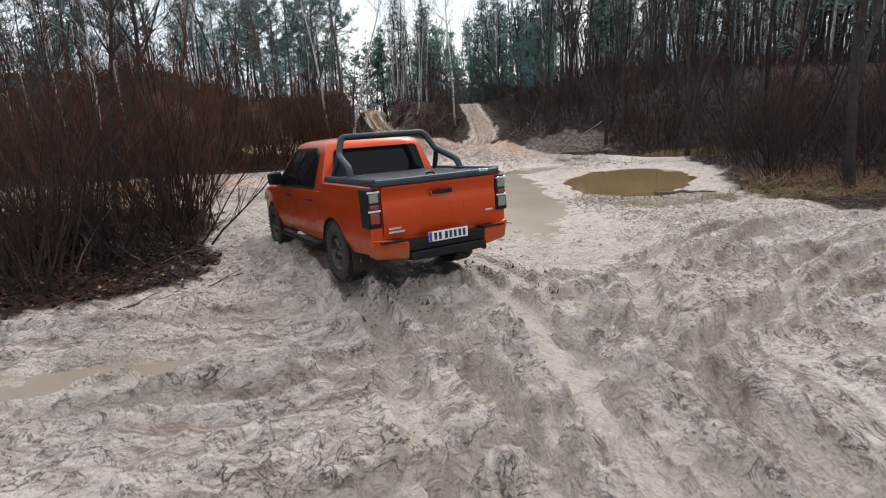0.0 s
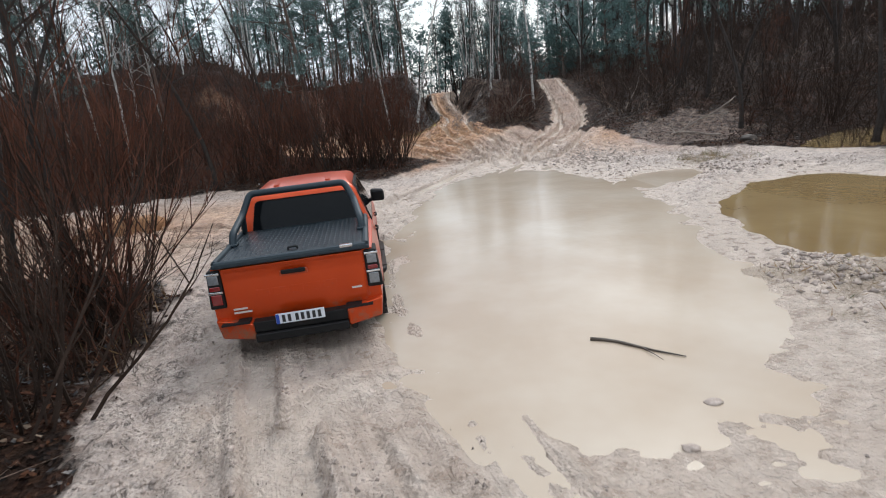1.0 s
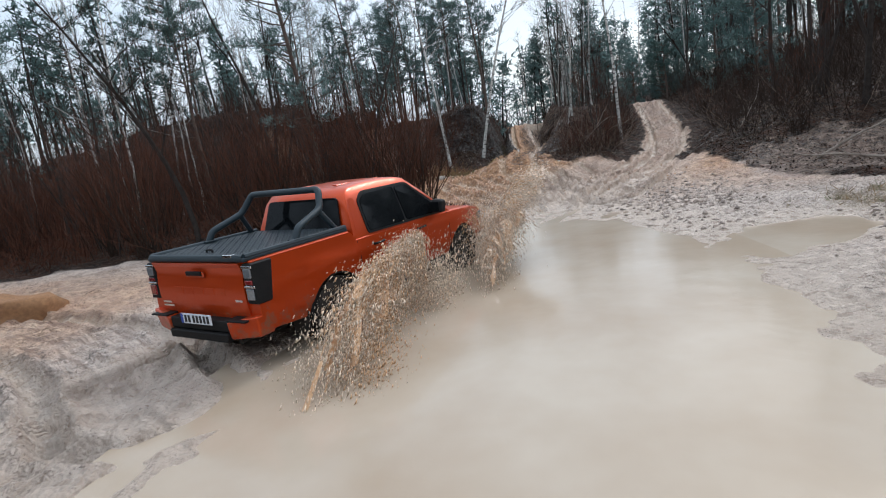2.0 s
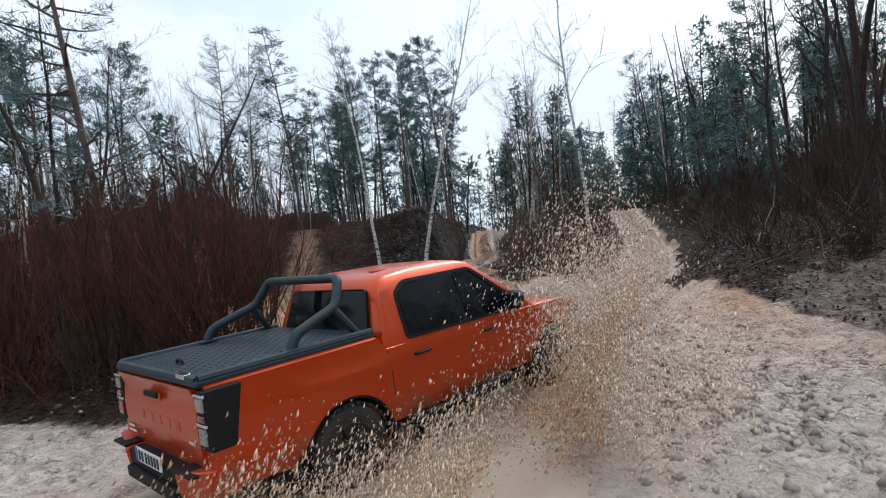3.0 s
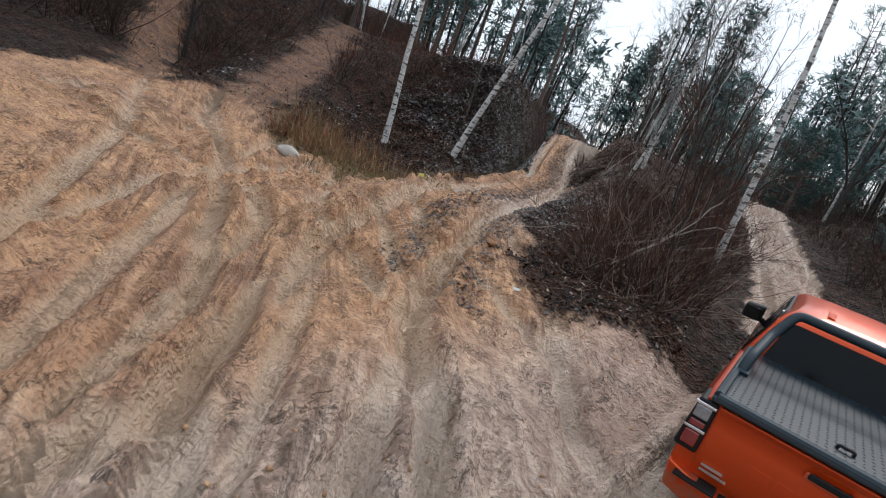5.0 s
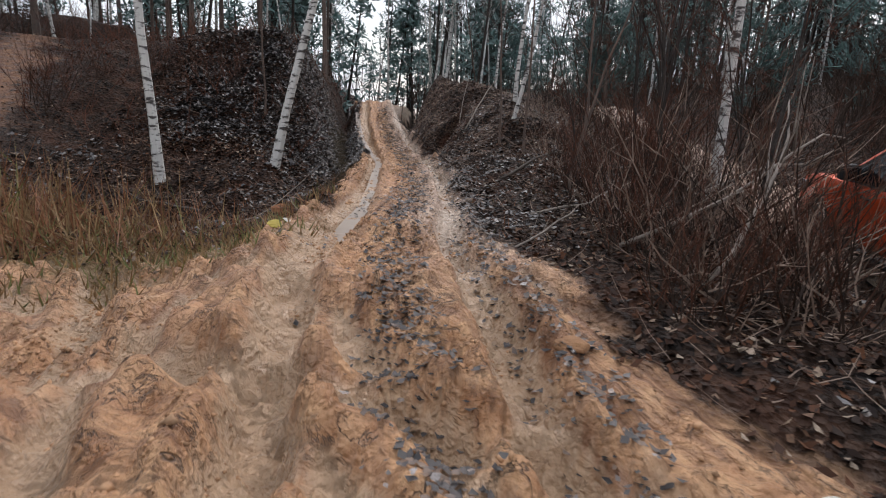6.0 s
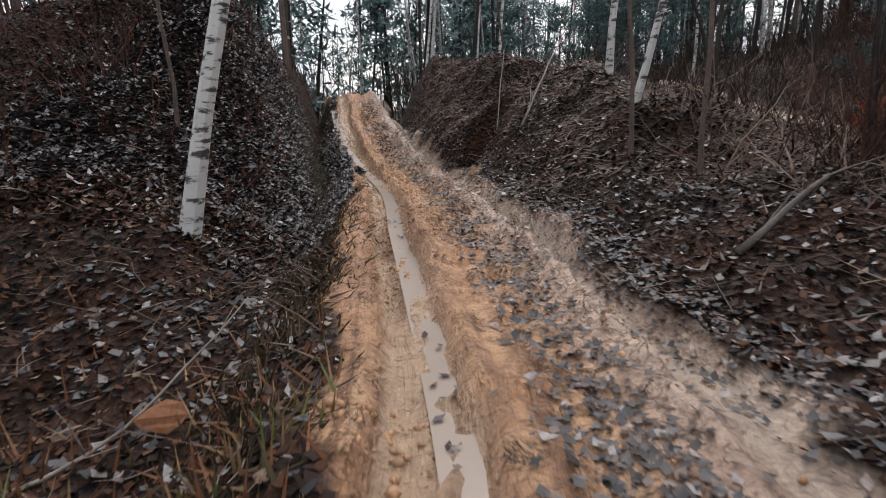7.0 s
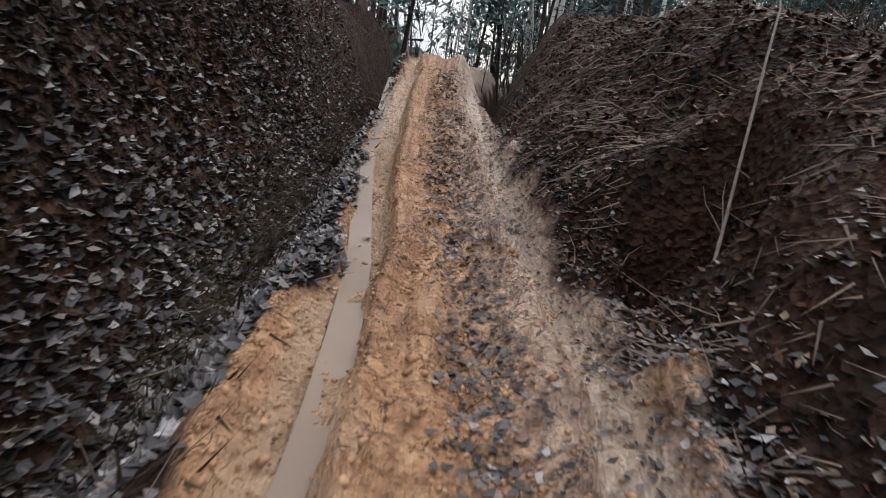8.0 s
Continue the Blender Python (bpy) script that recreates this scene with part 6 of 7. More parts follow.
def build_grass():
    rs, rng = np.random.RandomState(9), random.Random(9)
    green, dry, rust = Sticks(), Sticks(), Sticks()
    ax, ay = sample(rs, 9000, (-9.5, 35), (-3.6, 41))
    bx, by = sample(rs, 12000, (1.5, 10), (11, 24))
    x, y = np.concatenate([ax, bx]), np.concatenate([ay, by])
    z, mud, wet, sand, grass = ground_many(x, y)[:5]
    for px, py, pz, g in zip(x, y, z, grass):
        if g < 0.2 + rng.random() * 0.5 or pz < 0.02:
            continue
        b = Vector((px, py, pz - 0.01))
        tall = rng.uniform(0.06, 0.24)
        n = rand_dir(rng, 5, 60)
        (green if rng.random() < 0.3 else dry).blade(b, b + n * tall, n.orthogonal().normalized() * 0.009)
    for cx, cy, rx, ry, n, lo, hi in ((-7.9, 38.7, 0.9, 0.7, 420, 0.4, 1.1), (9.2, 13.0, 1.3, 0.9, 900, 0.25, 0.75), (-6.4, 37.6, 1.9, 0.9, 3200, 0.05, 0.20), (-8.1, 37.2, 0.9, 0.8, 1500, 0.2, 0.6), (-6.6, 38.4, 1.8, 0.4, 600, 0.1, 0.3), (-4.75, 39.2, 0.16, 0.7, 260, 0.05, 0.2), (-6.2, 39.6, 1.5, 0.6, 500, 0.1, 0.3), (-4.7, 12.6, 0.8, 1.2, 150, 0.15, 0.4)):
        px, py = rs.normal(cx, rx, n), rs.normal(cy, ry, n)
        pz = ground_many(px, py)[0]
        keep = ground_many(px, py)[1] < 0.45
        for a, b_, c in zip(px[keep], py[keep], pz[keep]):
            b = Vector((a, b_, c - 0.02))
            n_ = rand_dir(rng, 0, 72)
            (rust if rng.random() < 0.55 else dry if rng.random() < 0.86 else green).blade(b, b + n_ * rng.uniform(lo, hi), n_.orthogonal().normalized() * 0.009)
    tagged(new("green_grass", green.mesh("green_grass", GREEN_GRASS)), "sparse moss-green grass at the puddle and trail edge", "grass", kind="stuff")
    tagged(new("dry_grass", dry.mesh("dry_grass", DRY_GRASS)), "dry straw-coloured grass tufts", "grass", kind="stuff")
    tagged(new("rusty_stalks", rust.mesh("rusty_stalks", RUST_STEMS)), "rust-brown dry stalks and reeds", "grass", kind="stuff")


def build_twigs():
    """Fallen twigs and rootlets over the litter, and moss hanging from the cut bank."""
    rs, rng = np.random.RandomState(19), random.Random(19)
    brown, moss = Sticks(), Sticks()
    x, y = sample(rs, 5200, (-9.5, 34), (1.2, 56))
    z, mud = ground_many(x, y)[:2]
    for a, b, c in zip(x[mud < 0.4], y[mud < 0.4], z[mud < 0.4]):
        s = Vector((a, b, c + 0.015))
        e = rng.uniform(0, 2 * math.pi)
        length = rng.uniform(0.08, 0.45)
        pts = curve_pts(rng, s, Vector((math.cos(e), math.sin(e), rng.uniform(0, 0.5))), length, 2, 0.2)
        r = rng.uniform(0.002, 0.006)
        brown.stick(pts, [r, r * 0.8, r * 0.3])
    # dry fibres and root hair matted on the mound beside the trail
    fibre = Sticks()
    x, y = sample(rs, 12000, (-4.2, 43), (0.8, 56))
    z, mud = ground_many(x, y)[:2]
    low = ground_many(x - 0.12, y)[0]
    thin = fbm(x * 0.8, y * 0.8, 3, 919) + rs.normal(0, 0.15, len(x))
    for a, b, c, e in zip(*(q[(mud < 0.35) & (thin > -0.02) & (np.hypot(x - HOLLOW[0], y - HOLLOW[1]) > 0.55)] for q in (x, y, z, low))):
        s = Vector((a, b, c + 0.02))
        d = Vector((-0.12 + rng.gauss(0, 0.1), rng.gauss(0, 0.16), e - c + rng.uniform(0, 0.1))).normalized()
        fibre.blade(s, s + d * rng.uniform(0.08, 0.3), d.orthogonal().normalized() * rng.uniform(0.003, 0.008))
    tagged(new("dry_fibres", fibre.mesh("dry_fibres", TWIG_BROWN)), "matted dry grass and root fibres on the mound", "dry grass", kind="stuff")
    line = [p for p in TRAIL if 38 < p[1] < 57]
    for _ in range(17000):
        i = rng.randint(0, len(line) - 2)
        p = Vector(line[i]).lerp(Vector(line[i + 1]), rng.random())
        off = 1.42 + 0.35 * float(value_noise(np.array([p.y * 0.9]), np.array([0.5]), 4)[0]) + rng.gauss(0, 0.17)
        moss.v.append((p.x - off, p.y, rng.random()))
    base = np.array(moss.v)
    moss.v = []
    for (a, b, q), c in zip(base, ground_many(base[:, 0], base[:, 1])[0]):
        s = Vector((a, b, c))
        d = Vector((rng.gauss(0.5, 0.4), rng.gauss(0, 0.4), rng.gauss(0.1, 0.5))).normalized()
        moss.blade(s, s + d * (0.05 + 0.14 * q), d.orthogonal().normalized() * rng.uniform(0.004, 0.011))
    tagged(new("fallen_twigs", brown.mesh("fallen_twigs", TWIG_BROWN)), "thin brown twigs scattered over the leaf litter", "twigs", kind="stuff")
    tagged(new("bank_moss", moss.mesh("bank_moss", MOSS)), "dark moss and rootlets hanging over the cut bank", "moss", kind="stuff")


build_litter()
build_grass()
build_twigs()

PALE_WOOD = varied("weathered_wood", (0.14, 0.11, 0.09), (0.36, 0.30, 0.25), 0.8, 6, 0.4)
DARK_WOOD = varied("wet_dark_wood", (0.03, 0.024, 0.02), (0.11, 0.085, 0.065), 0.7, 6, 0.5)
PALE_STONE = varied("pale_stone", (0.36, 0.32, 0.27), (0.58, 0.53, 0.47), 0.8, 6, 0.4)
ORANGE_SOIL = varied("orange_soil", (0.20, 0.095, 0.045), (0.42, 0.22, 0.10), 0.9, 14, 0.9)
BARK_PIECE = varied("orange_bark", (0.16, 0.06, 0.025), (0.34, 0.15, 0.07), 0.8, 6, 0.5)
YELLOW_RAG = varied("yellow_leaf", (0.48, 0.36, 0.05), (0.62, 0.50, 0.12), 0.6, 6, 0.2)
WHITE_RAG = varied("white_scrap", (0.34, 0.32, 0.28), (0.5, 0.48, 0.43), 0.7, 6, 0.2)


def branch(x, y, turn, length, radius, mat, label, seed, rise=0.0, twigs=3, name="fallen_branch"):
    rng = random.Random(seed)
    bm = bmesh.new()
    d = Vector((math.cos(radians(turn)), math.sin(radians(turn)), rise))
    pts = curve_pts(rng, Vector((0, 0, 0)), d, length, 7, 0.13)
    zs = ground_many([x + p.x for p in pts], [y + p.y for p in pts])[0]
    pts = [Vector((p.x, p.y, max(p.z, 0) + max(float(z), WATER_Z) + radius * 0.5)) for p, z in zip(pts, zs)]
    tube(bm, pts, [radius * (1 - 0.75 * k / 7) for k in range(8)], 6)
    for _ in range(twigs):
        i = rng.randint(1, 5)
        q = pts[i]
        tube(bm, curve_pts(rng, q, (pts[i + 1] - pts[i]).normalized() + rand_dir(rng, 20, 80) * 0.8, length * rng.uniform(0.15, 0.35), 3, 0.15), [radius * 0.4, radius * 0.3, radius * 0.2, radius * 0.08], 4)
    ob = new(name, finish(name, bm, mat, True))
    ob.location = (x, y, 0)
    return tagged(ob, label, "branch", "fallen branches")


branch(0.55, 11.05, -28, 0.95, 0.022, DARK_WOOD, "wet dark stick lying in the shallow puddle", 1, 0, 1)
branch(5.2, 13.4, -38, 1.5, 0.05, DARK_WOOD, "dark wet log on the mossy bank", 2, 0, 1)
branch(-3.9, 6.3, 62, 1.7, 0.016, DARK_WOOD, "thin bent stick on the mud edge", 3, 0, 1)
branch(-5.3, 4.4, 8, 1.3, 0.018, DARK_WOOD, "thin dark stick on the mud", 4, 0, 1)
branch(6.0, 27.9, 12, 2.6, 0.045, PALE_WOOD, "pale dead branch leaning at the forest edge", 5, 0.35, 4)
branch(7.4, 27.2, 165, 2.2, 0.04, PALE_WOOD, "bleached fallen limb among brush", 6, 0.2, 4)
branch(-2.0, 36.9, 40, 1.4, 0.014, PALE_WOOD, "pale bent twig beside the trail", 7, 0.3, 2)
branch(-1.7, 38.3, 15, 1.9, 0.022, PALE_WOOD, "pale fallen branch beside the trail", 8, 0.12, 2)
branch(-1.9, 40.9, 20, 1.6, 0.03, DARK_WOOD, "rotting branch on the leaf litter", 9, 0.05, 2)
branch(-2.9, 47.3, 62, 1.7, 0.016, PALE_WOOD, "pale twig leaning on the bank", 10, 0.5, 2)
branch(-2.5, 46.2, 40, 1.5, 0.02, PALE_WOOD, "crooked pale branch on the bank", 11, 0.3, 2)
branch(-1.0, 37.0, -10, 2.6, 0.028, PALE_WOOD, "long arched pale branch in the thicket", 12, 0.5, 3)
branch(-0.6, 36.0, 25, 2.8, 0.026, PALE_WOOD, "arched bare branch across the thicket", 13, 0.7, 3)
branch(-0.2, 38.5, 5, 2.4, 0.03, PALE_WOOD, "crooked bleached branch in the thicket", 14, 0.6, 3)
branch(-5.9, 39.6, 30, 1.3, 0.014, PALE_WOOD, "pale stick in the grass", 15, 0.1, 1)
branch(-6.6, 40.2, 170, 1.6, 0.03, DARK_WOOD, "dark rotting branch on the mound foot", 16, 0.05, 1)
branch(4.4, 31.0, 20, 1.8, 0.03, DARK_WOOD, "dark branch on leaf litter", 17, 0.1, 3)
branch(5.3, 33.6, 60, 2.0, 0.022, PALE_WOOD, "pale branch on the slope", 18, 0.5, 3)


def lump_thing(name, x, y, size, mat, label, category, seed, flat=0.6, lift=0.0):
    bm = bmesh.new()
    bmesh.ops.create_icosphere(bm, subdivisions=3, radius=1.0)
    off = Vector((seed * 3.1, seed * 1.7, 0))
    for v in bm.verts:
        k = 1 + 0.35 * noise.noise(v.co * 1.3 + off) + 0.16 * noise.noise(v.co * 4 + off)
        v.co = Vector((v.co.x * size[0], v.co.y * size[1], v.co.z * size[2])) * k
    ob = new(name, finish(name, bm, mat, True))
    ob.location = (x, y, ground_z(x, y) + size[2] * flat + lift)
    return tagged(ob, label, category)


lump_thing("stone", -6.75, 36.0, (0.22, 0.16, 0.13), PALE_STONE, "pale stone at the foot of the chute", "stone", 1)
lump_thing("soil_clod", -1.9, 34.6, (0.10, 0.09, 0.035), ORANGE_SOIL, "orange clod at the trail edge", "clod", 3)
lump_thing("mud_heap", 1.35, 9.8, (0.075, 0.05, 0.03), CLOD_GREY, "lump of grey mud in the puddle", "mud heap", 4)
lump_thing("mud_heap", 1.0, 9.2, (0.06, 0.04, 0.025), CLOD_GREY, "small lump of wet mud", "mud heap", 5)
lump_thing("sand_mound", -10.2, 18.6, (1.1, 0.8, 0.5), ORANGE_SOIL, "low sandy mound behind the shrubs", "mound", 6, 0.2)
lump_thing("tree_stump", 7.9, 26.0, (0.28, 0.2, 0.13), DARK_WOOD, "dark root stump at the flooded edge", "stump", 7, 0.5)


def scrap(name, x, y, size, mat, label, category, turn, lean):
    bm = bmesh.new()
    rng = random.Random(int(x * 100))
    rim = [(size * math.cos(a) * rng.uniform(0.6, 1.1), size * 0.7 * math.sin(a) * rng.uniform(0.6, 1.1)) for a in np.linspace(0, 2 * math.pi, 9)[:-1]]
    prism(bm, rim, lambda u, v: (u, v, 0.3 * u * u / size), lambda u, v: (0, 0, 0.006))
    ob = new(name, finish(name, bm, mat))
    ob.matrix_basis = pose(x, y, ground_z(x, y) + size * math.sin(radians(abs(lean))) * 0.6 + 0.01, lean, 0, turn)
    return tagged(ob, label, category)


scrap("bark_piece", -5.24, 39.93, 0.15, BARK_PIECE, "orange-brown slab of bark on dark leaves", "bark", 10, 70)
scrap("fallen_leaf", -4.35, 37.0, 0.09, YELLOW_RAG, "bright yellow leaf at the trail edge", "leaf", 30, 50)
scrap("fallen_leaf", -4.25, 37.05, 0.07, WHITE_RAG, "pale dry leaf at the trail edge", "leaf", 80, 40)
scrap("pale_leaf", -5.85, 44.4, 0.05, WHITE_RAG, "single pale leaf on the dark bank", "leaf", 20, 50)
scrap("pale_leaf", -1.1, 33.6, 0.06, WHITE_RAG, "white scrap on the leaf litter", "scrap", 20, 20)


# ---- thrown water and mud ----
SPLASH_LIGHT = varied("splash_light", (0.66, 0.49, 0.345), (0.86, 0.72, 0.58), 0.3, 6, 0, island=True)
SPLASH_BROWN = varied("splash_brown", (0.50, 0.26, 0.115), (0.72, 0.48, 0.29), 0.3, 6, 0, island=True)
SPRAY_MUD = varied("thrown_mud", (0.05, 0.038, 0.03), (0.17, 0.125, 0.095), 0.6, 6, 0, island=True)


def drop_mesh(name, seed, count, spread, size, mat, streak=2.2):
    """A cloud of separate drops, stretched along the way they fly."""
    rs = np.random.RandomState(seed)
    p = rs.normal(0, 1, (count, 3)) * np.array(spread)
    p[:, 2] += 0.5 * p[:, 1]
    s = np.clip(rs.lognormal(math.log(size), 0.6, count), 0.003, size * 3.5)
    way = np.array([0.25, 0.3, 0.92])
    dirs = np.array([[1, 0, -0.4], [-0.5, 0.87, -0.4], [-0.5, -0.87, -0.4], [0, 0, 1.0]], float)
    off = dirs[None] * s[:, None, None] * rs.uniform(0.6, 1.3, (count, 4, 1))
    along = (off @ way)[..., None] * way * (streak - 1)
    co = (p[:, None] + off + along).reshape(-1, 3)
    tri = np.array([[0, 1, 3], [1, 2, 3], [2, 0, 3], [0, 2, 1]])
    faces = (np.arange(count)[:, None, None] * 4 + tri[None]).reshape(-1, 3)
    me = bpy.data.meshes.new(name)
    me.from_pydata(co.tolist(), [], faces.tolist())
    me.polygons.foreach_set("use_smooth", np.ones(len(faces), bool))
    me.materials.append(mat)
    return me


def fan_point(fan, u, age):
    """Where water thrown at fan share u stands, age seconds later, beside the moving truck."""
    origin, first, last = fan
    ahead, out, up = (p + (q - p) * u for p, q in zip(first, last))
    return np.stack([origin[0] + out * age, origin[1] + ahead * age, origin[2] + up * age - 4.9 * age * age], -1)


def fan_sheet(fan, seed, longest, n_u=150, n_a=56, mat=None):
    """A torn, rippled sheet of water along a fan of throws."""
    u, a = np.meshgrid(np.linspace(0, 1, n_u), np.linspace(0.02, 1, n_a))
    age = a * (longest[0] + (longest[1] - longest[0]) * u)
    co = fan_point(fan, u, age)
    for k in range(3):
        co[..., k] += (0.02 + 0.16 * a) * fbm(u * 9 + 3 * k, a * 3, 3, seed + 7 * k) + 0.05 * fbm(u * 34 + 5 * k, a * 2.5, 2, seed + 11 * k)
    keep = (0.95 - 0.95 * a + 1.2 * fbm(u * 24, a * 3, 3, seed + 31) + 0.5 * fbm(u * 48, a * 6, 2, seed + 37) > 0) & (co[..., 2] > -0.15)
    index = np.arange(n_u * n_a).reshape(n_a, n_u)
    full = keep[:-1, :-1] & keep[1:, :-1] & keep[:-1, 1:] & keep[1:, 1:]
    faces = np.stack([index[:-1, :-1][full], index[:-1, 1:][full], index[1:, 1:][full], index[1:, :-1][full]], -1)
    me = bpy.data.meshes.new("sheet")
    me.from_pydata(co.reshape(-1, 3).tolist(), [], faces.tolist())
    me.polygons.foreach_set("use_smooth", np.ones(len(faces), bool))
    me.materials.append(mat or SPLASH_BROWN)
    return me


def fan_drops(name, fan, seed, longest, count, size, young, mat):
    """Drops along the same throws, drawn out the way they fly."""
    rs = np.random.RandomState(seed)
    u = rs.uniform(0, 1, count)
    a = np.clip(rs.beta(1.6 if young else 2.4, 1.5, count), 0.03, 1.0) * (0.9 if young else 1.08)
    thick = np.clip(1.2 + 2.0 * fbm(u * 14, a * 3, 3, seed + 3), 0.2, 2.2)
    age = a * (longest[0] + (longest[1] - longest[0]) * u)
    p = fan_point(fan, u, age) + rs.normal(0, 1, (count, 3)) * (0.015 + 0.07 * a * thick)[:, None]
    way = fan_point(fan, u, age + 0.02) - fan_point(fan, u, age)
    way /= np.linalg.norm(way, axis=1)[:, None]
    s = np.clip(rs.lognormal(math.log(size), 0.55, count), 0.0025, size * 3.2)
    dirs = np.array([[1, 0, -0.4], [-0.5, 0.87, -0.4], [-0.5, -0.87, -0.4], [0, 0, 1.0]], float)
    off = dirs[None] * s[:, None, None] * rs.uniform(0.6, 1.3, (count, 4, 1))
    off = off + np.einsum("nij,nj->ni", off, way)[..., None] * way[:, None] * 4.5
    low = p[:, 2] > -0.1
    co = (p[:, None] + off)[low].reshape(-1, 3)
    tri = np.array([[0, 1, 3], [1, 2, 3], [2, 0, 3], [0, 2, 1]])
    faces = (np.arange(int(low.sum()))[:, None, None] * 4 + tri[None]).reshape(-1, 3)
    me = bpy.data.meshes.new(name)
    me.from_pydata(co.tolist(), [], faces.tolist())
    me.polygons.foreach_set("use_smooth", np.ones(len(faces), bool))
    me.materials.append(mat)
    return me


def build_wave(fan, seed, longest, label):
    """Water that a wheel throws up all the while it ploughs through the puddle."""
    wave = new("bow_wave")
    for name, mesh in (("sheet", fan_sheet(fan, seed, longest)), ("sheet", fan_sheet(fan, seed + 100, [0.8 * q for q in longest], mat=SPLASH_LIGHT)),
                       ("brown_spray", fan_drops("brown_spray", fan, seed + 1, longest, 12000, 0.0042, True, SPLASH_BROWN)),
                       ("pale_spray", fan_drops("pale_spray", fan, seed + 2, longest, 18000, 0.0034, False, SPLASH_LIGHT))):
        piece = new(name, mesh)
        piece.parent = wave
        if "spray" in name:
            tagged(piece, kind="stuff")
    return tagged(wave, label, "splash", "wheel splashes")


SPLASH_MESHES = [drop_mesh("splash", 20 + k, 1900, (0.17, 0.26, 0.17), 0.0042, SPLASH_BROWN if k == 1 else SPLASH_LIGHT, 2.6) for k in range(3)]
MIST_MESHES = [drop_mesh("splash_mist", 40 + k, 2200, (0.30, 0.36, 0.26), 0.0036, SPLASH_LIGHT, 2.4) for k in range(2)]
MUD_MESHES = [drop_mesh("thrown_mud", 50 + k, 70, (0.16, 0.16, 0.13), 0.010, SPRAY_MUD, 1.3) for k in range(2)]


# ---- what moves ----
TRUCK_ROWS = (  # seconds, x, y, z, yaw, pitch, roll
    (0.0, -0.54, 7.27, 0.11, 30.0, -2.4, 0.1),
    (0.6, -1.93, 10.05, -0.04, 21.6, -0.2, 0.9),
    (1.0, -2.81, 12.17, -0.15, 14.6, -0.0, 0.5),
    (1.2, -3.10, 13.25, -0.07, 9.3, 0.2, 0.0),
    (2.3, -2.66, 18.76, -0.06, -21.7, -0.7, -1.6),
    (2.5, -2.27, 19.92, -0.06, -25.9, 0.6, -1.4),
    (3.0, -1.31, 22.95, -0.08, -27.3, 1.6, -0.8),
    (3.5, -0.57, 25.56, 0.12, -25.4, 2.2, -0.0),
    (4.0, 0.25, 27.46, 0.11, -22.4, 3.9, 0.2),
    (4.5, 1.25, 29.90, 0.13, -13.7, 3.7, -0.8),
    (4.7, 1.67, 31.25, 0.10, -9.0, 3.7, 0.6),
    (5.2, 2.15, 33.10, 0.14, -13.5, 3.4, 0.3),
    (5.8, 2.65, 35.40, 0.27, -11.0, 3.6, 0.0),
    (6.0, 2.82, 36.40, 0.35, -9.5, 4.0, 0.0),
    (6.5, 3.20, 39.10, 0.54, -6.0, 5.0, 0.0),
    (7.0, 3.46, 42.50, 0.80, -2.5, 6.5, 0.0),
    (7.5, 3.60, 45.60, 1.16, -1.0, 8.0, 0.0),
    (8.0, 3.58, 48.80, 1.66, 1.0, 9.5, 0.0),
)


def truck_pose(x, y, z, yaw, pitch, roll):
    return pose(x, y, z, 0, 0, yaw) @ pose(0, 0, 0, pitch) @ pose(0, 0, 0, 0, -roll)


def truck_at(t):
    ts = [r[0] for r in TRUCK_ROWS]
    x, y, z, yaw = (float(np.interp(t, ts, [r[k] for r in TRUCK_ROWS])) for k in (1, 2, 3, 4))
    fwd = Vector((-math.sin(radians(yaw)), math.cos(radians(yaw)), 0))
    return Vector((x, y, 0)), fwd, Vector((fwd.y, -fwd.x, 0))


def flight(start, speed, born, turn):
    """Rows of a thrown clump: under the surface, up in an arc, and back under it."""
    under = start + Vector((0, 0, -1.3))
    rows = [(0.0, pose(*under, 0, 0, turn))] if born > 0.05 else []
    if born > 0.15:
        rows.append((born - 0.07, pose(*under, 0, 0, turn)))
    tau = max(0.0, -born)
    while tau < 2.2:
        p = start + speed * tau + Vector((0, 0, -4.9 * tau * tau))
        rows.append((born + tau, pose(*p, 0, 0, turn)))
        if p.z < -0.9:
            break
        tau += 0.1
    rows.append((8.0, rows[-1][1]))
    return rows


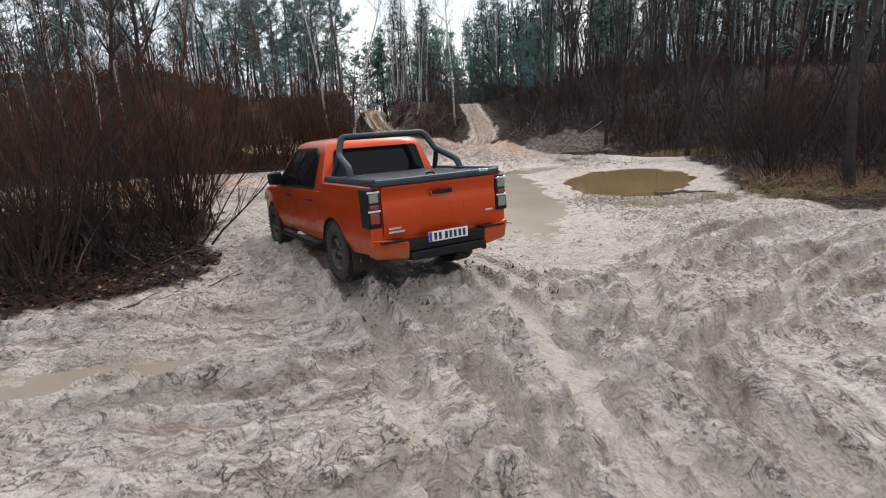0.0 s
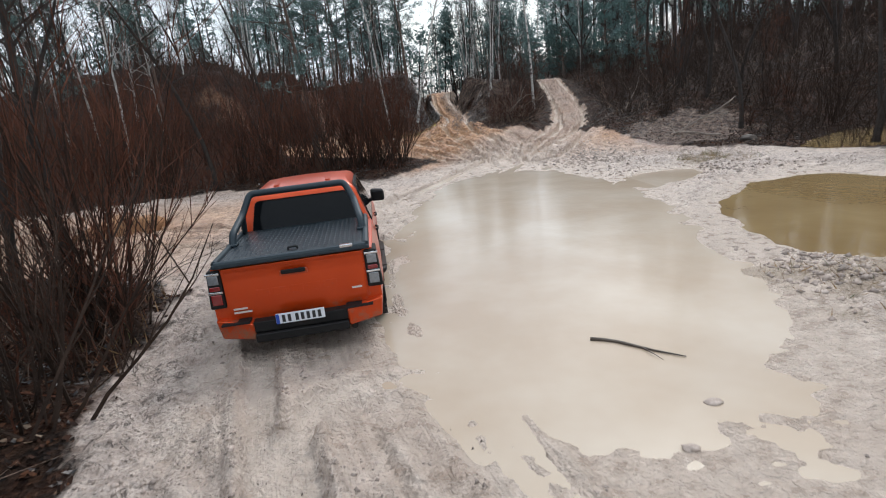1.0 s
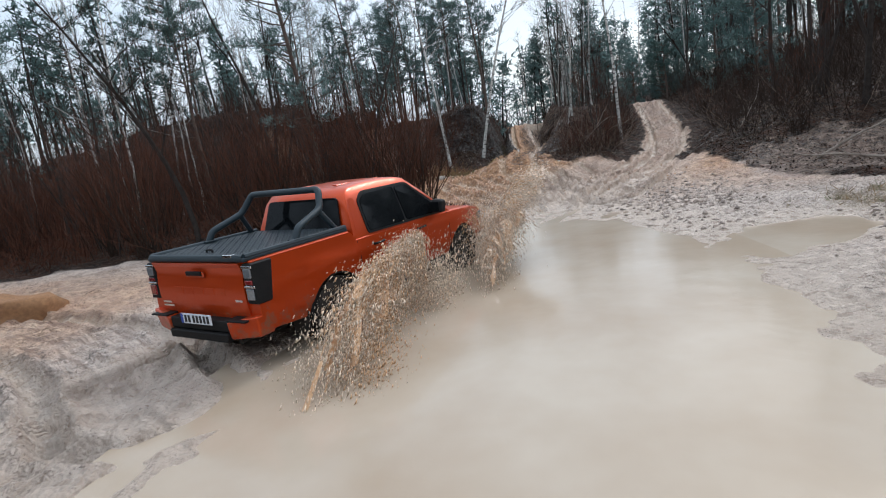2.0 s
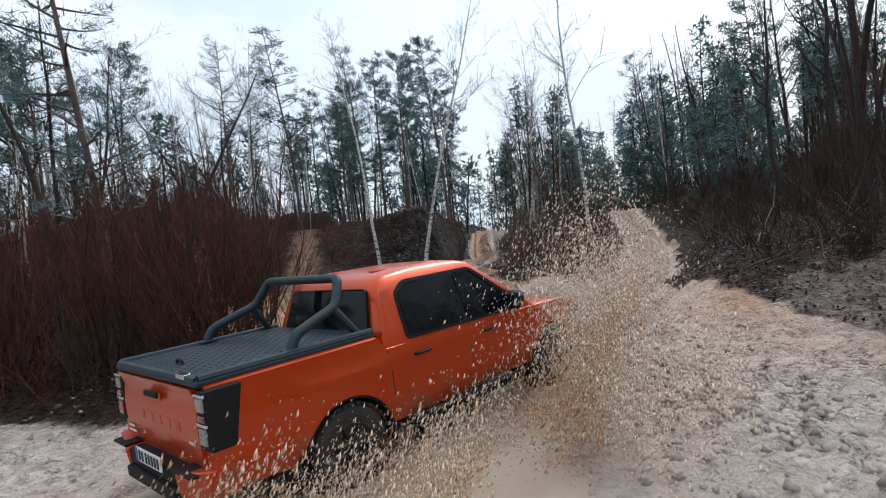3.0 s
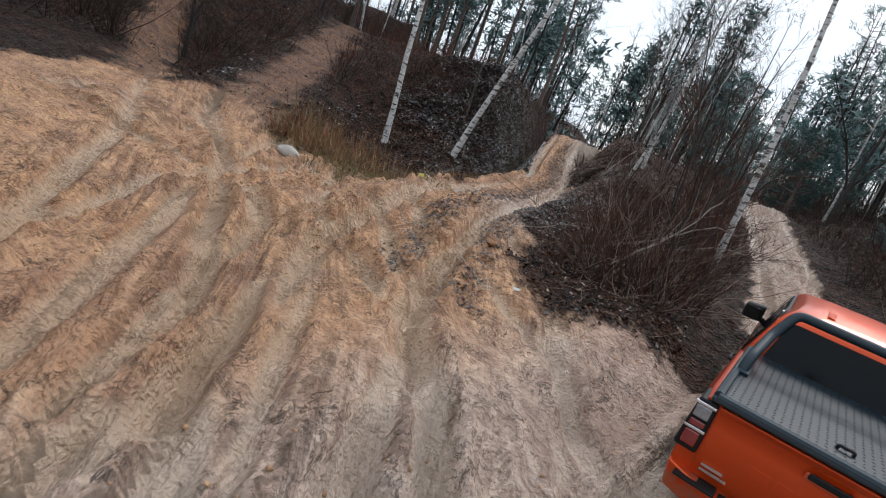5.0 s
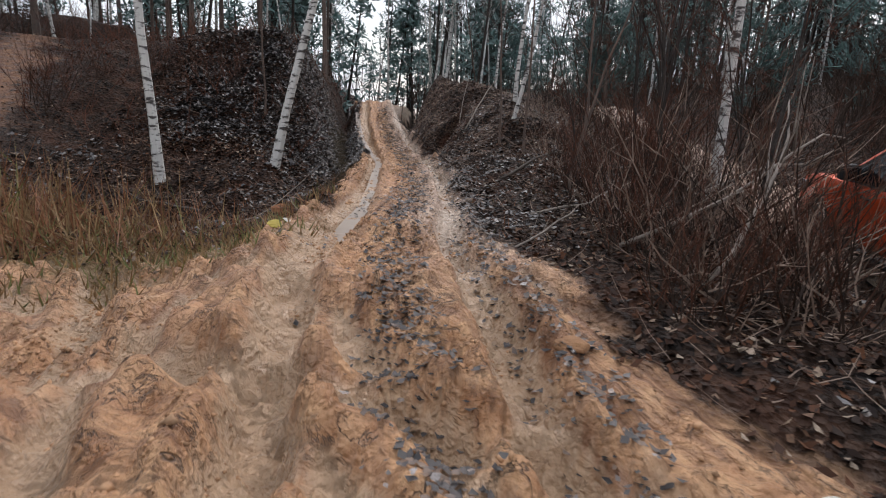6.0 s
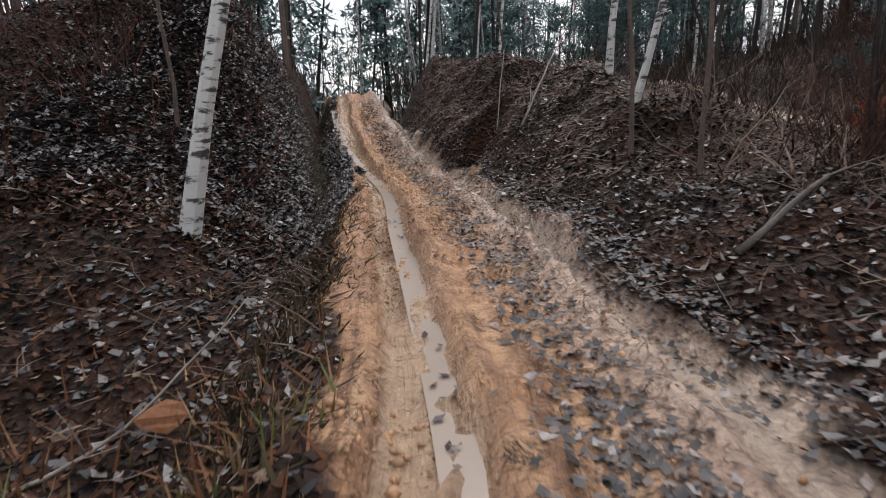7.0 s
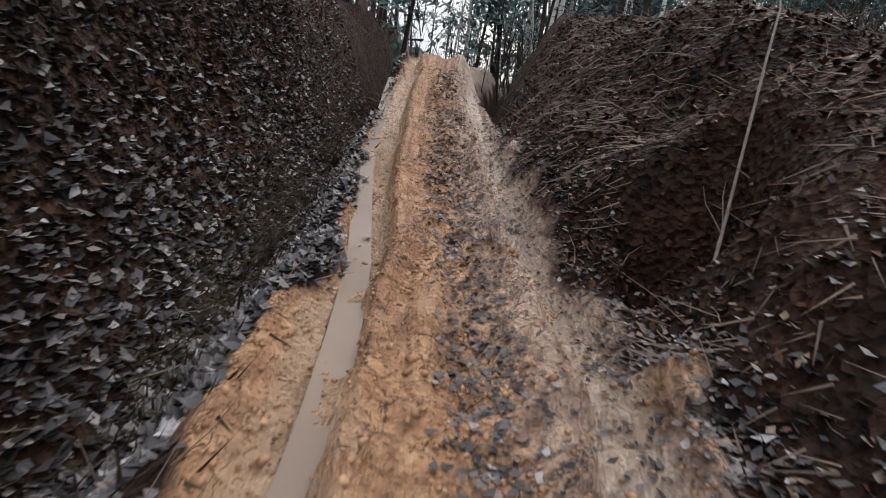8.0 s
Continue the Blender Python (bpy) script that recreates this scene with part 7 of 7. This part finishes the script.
def build_throws():
    """Splashes from the wheels in the puddle, and mud from the rear wheels before it."""
    rng = random.Random(12)
    made = []

    def throw(name, mesh, label, group, start, speed, born):
        made.append((tagged(new(name, mesh), label, name.replace("_", " "), group), flight(start, speed, born, rng.uniform(-38, -2))))

    t = 1.55
    while t < 3.12:
        base, fwd, right = truck_at(t)
        power = float(np.interp(t, [1.5, 1.8, 2.6, 2.9, 3.15], [0.55, 1.0, 1.0, 0.75, 0.35]))
        for along, side, strength in ((3.7, 0.95, 1.0), (1.9, 0.95, 0.52), (0.1, 0.95, 0.62)):
            wheel = base + fwd * along + right * side
            out = right * (1 if side > 0 else -1)
            k = power * strength
            kinds = ((SPLASH_MESHES, "splash", 1.0, 1.7, 1.6), (SPLASH_MESHES, "splash", 0.8, 2.9, 1.0), (MIST_MESHES, "splash_mist", 1.12, 1.4, 1.9))
            for meshes, name, up, away, ahead in (kinds if along > 3 else kinds[:2]):
                speed = fwd * ((ahead * 1.9 if along > 2 else ahead * 0.3) * rng.uniform(0.8, 1.3)) + out * (away * k * (1.0 if along > 2 else 1.5) * rng.uniform(0.8, 1.25)) + Vector((0, 0, 5.3 * up * k * rng.uniform(0.85, 1.1)))
                throw(name, rng.choice(meshes), "muddy brown water thrown up by the wheel", "wheel splashes", wheel + Vector((rng.gauss(0, 0.08), rng.gauss(0, 0.08), -0.1)), speed, t + rng.uniform(-0.04, 0.04))
        t += 0.12
    t = -0.25
    while t < 0.55:
        base, fwd, right = truck_at(max(t, 0.0))
        base = base + fwd * (5.0 * min(t, 0.0))
        for side in (-0.78, 0.78):
            speed = -fwd * rng.uniform(0.2, 1.2) + right * rng.gauss(0, 0.4) + Vector((0, 0, rng.uniform(1.6, 2.6)))
            throw("thrown_mud", rng.choice(MUD_MESHES), "crumbs of dark mud thrown by the tyre", "thrown mud", base - fwd * 0.35 + right * side + Vector((0, 0, 0.06)), speed, t)
        t += 0.12
    return made


THROWS = build_throws()
# throws: start beside the wheel, then speed ahead, out and up at the fan's two ends
WAVES = [(build_wave(((0.98, 3.5, 0.0), (2.3, 1.0, 5.7), (-3.2, 1.5, 3.4)), 61, (0.58, 0.66), "fan of muddy brown water thrown up by the front wheel"), 2.72, 3.12),
         (build_wave(((0.98, 1.5, 0.0), (-1.0, 0.7, 4.3), (-4.2, 1.15, 3.9)), 67, (0.72, 0.80), "long low curtain of brown water trailing beside the truck"), 2.80, 3.16)]


def wave_rows(k, fall, gone):
    """The wave rises as the wheel enters the puddle, goes with the truck and sinks back."""
    rows = []
    ts = [r[0] for r in TRUCK_ROWS]
    for i in range(0, 81):
        t = i / 10
        held = min(t, gone)
        x, y, yaw = (float(np.interp(held, ts, [r[q] for r in TRUCK_ROWS])) for q in (1, 2, 4))
        depth = float(np.interp(t, [1.45, 1.8, fall, gone], [-2.6, -0.03, -0.03, -2.6]))
        rows.append((t, pose(x, y, depth, 0, 0, yaw) @ pose(0, 0, 0, 2.5 * math.sin(9 * t + k), 3.0 * math.sin(7 * t + 2 * k))))
    return rows


def motions():
    rows = [(r[0], truck_pose(*r[1:])) for r in TRUCK_ROWS]
    walk(TRUCK, rows)
    times = [k / 30 for k in range(241)]
    px = np.interp(times, [r[0] for r in TRUCK_ROWS], [r[1] for r in TRUCK_ROWS])
    py = np.interp(times, [r[0] for r in TRUCK_ROWS], [r[2] for r in TRUCK_ROWS])
    run = np.concatenate([[0], np.cumsum(np.hypot(np.diff(px), np.diff(py)))])
    for wheel in WHEELS:
        x, y, z = wheel.location
        walk(wheel, [(t, pose(x, y, z, -math.degrees(d / WHEEL_R))) for t, d in zip(times, run)])

    for ob, rows in THROWS:
        walk(ob, rows)
    for k, (ob, fall, gone) in enumerate(WAVES):
        walk(ob, wave_rows(k, fall, gone))


motions()
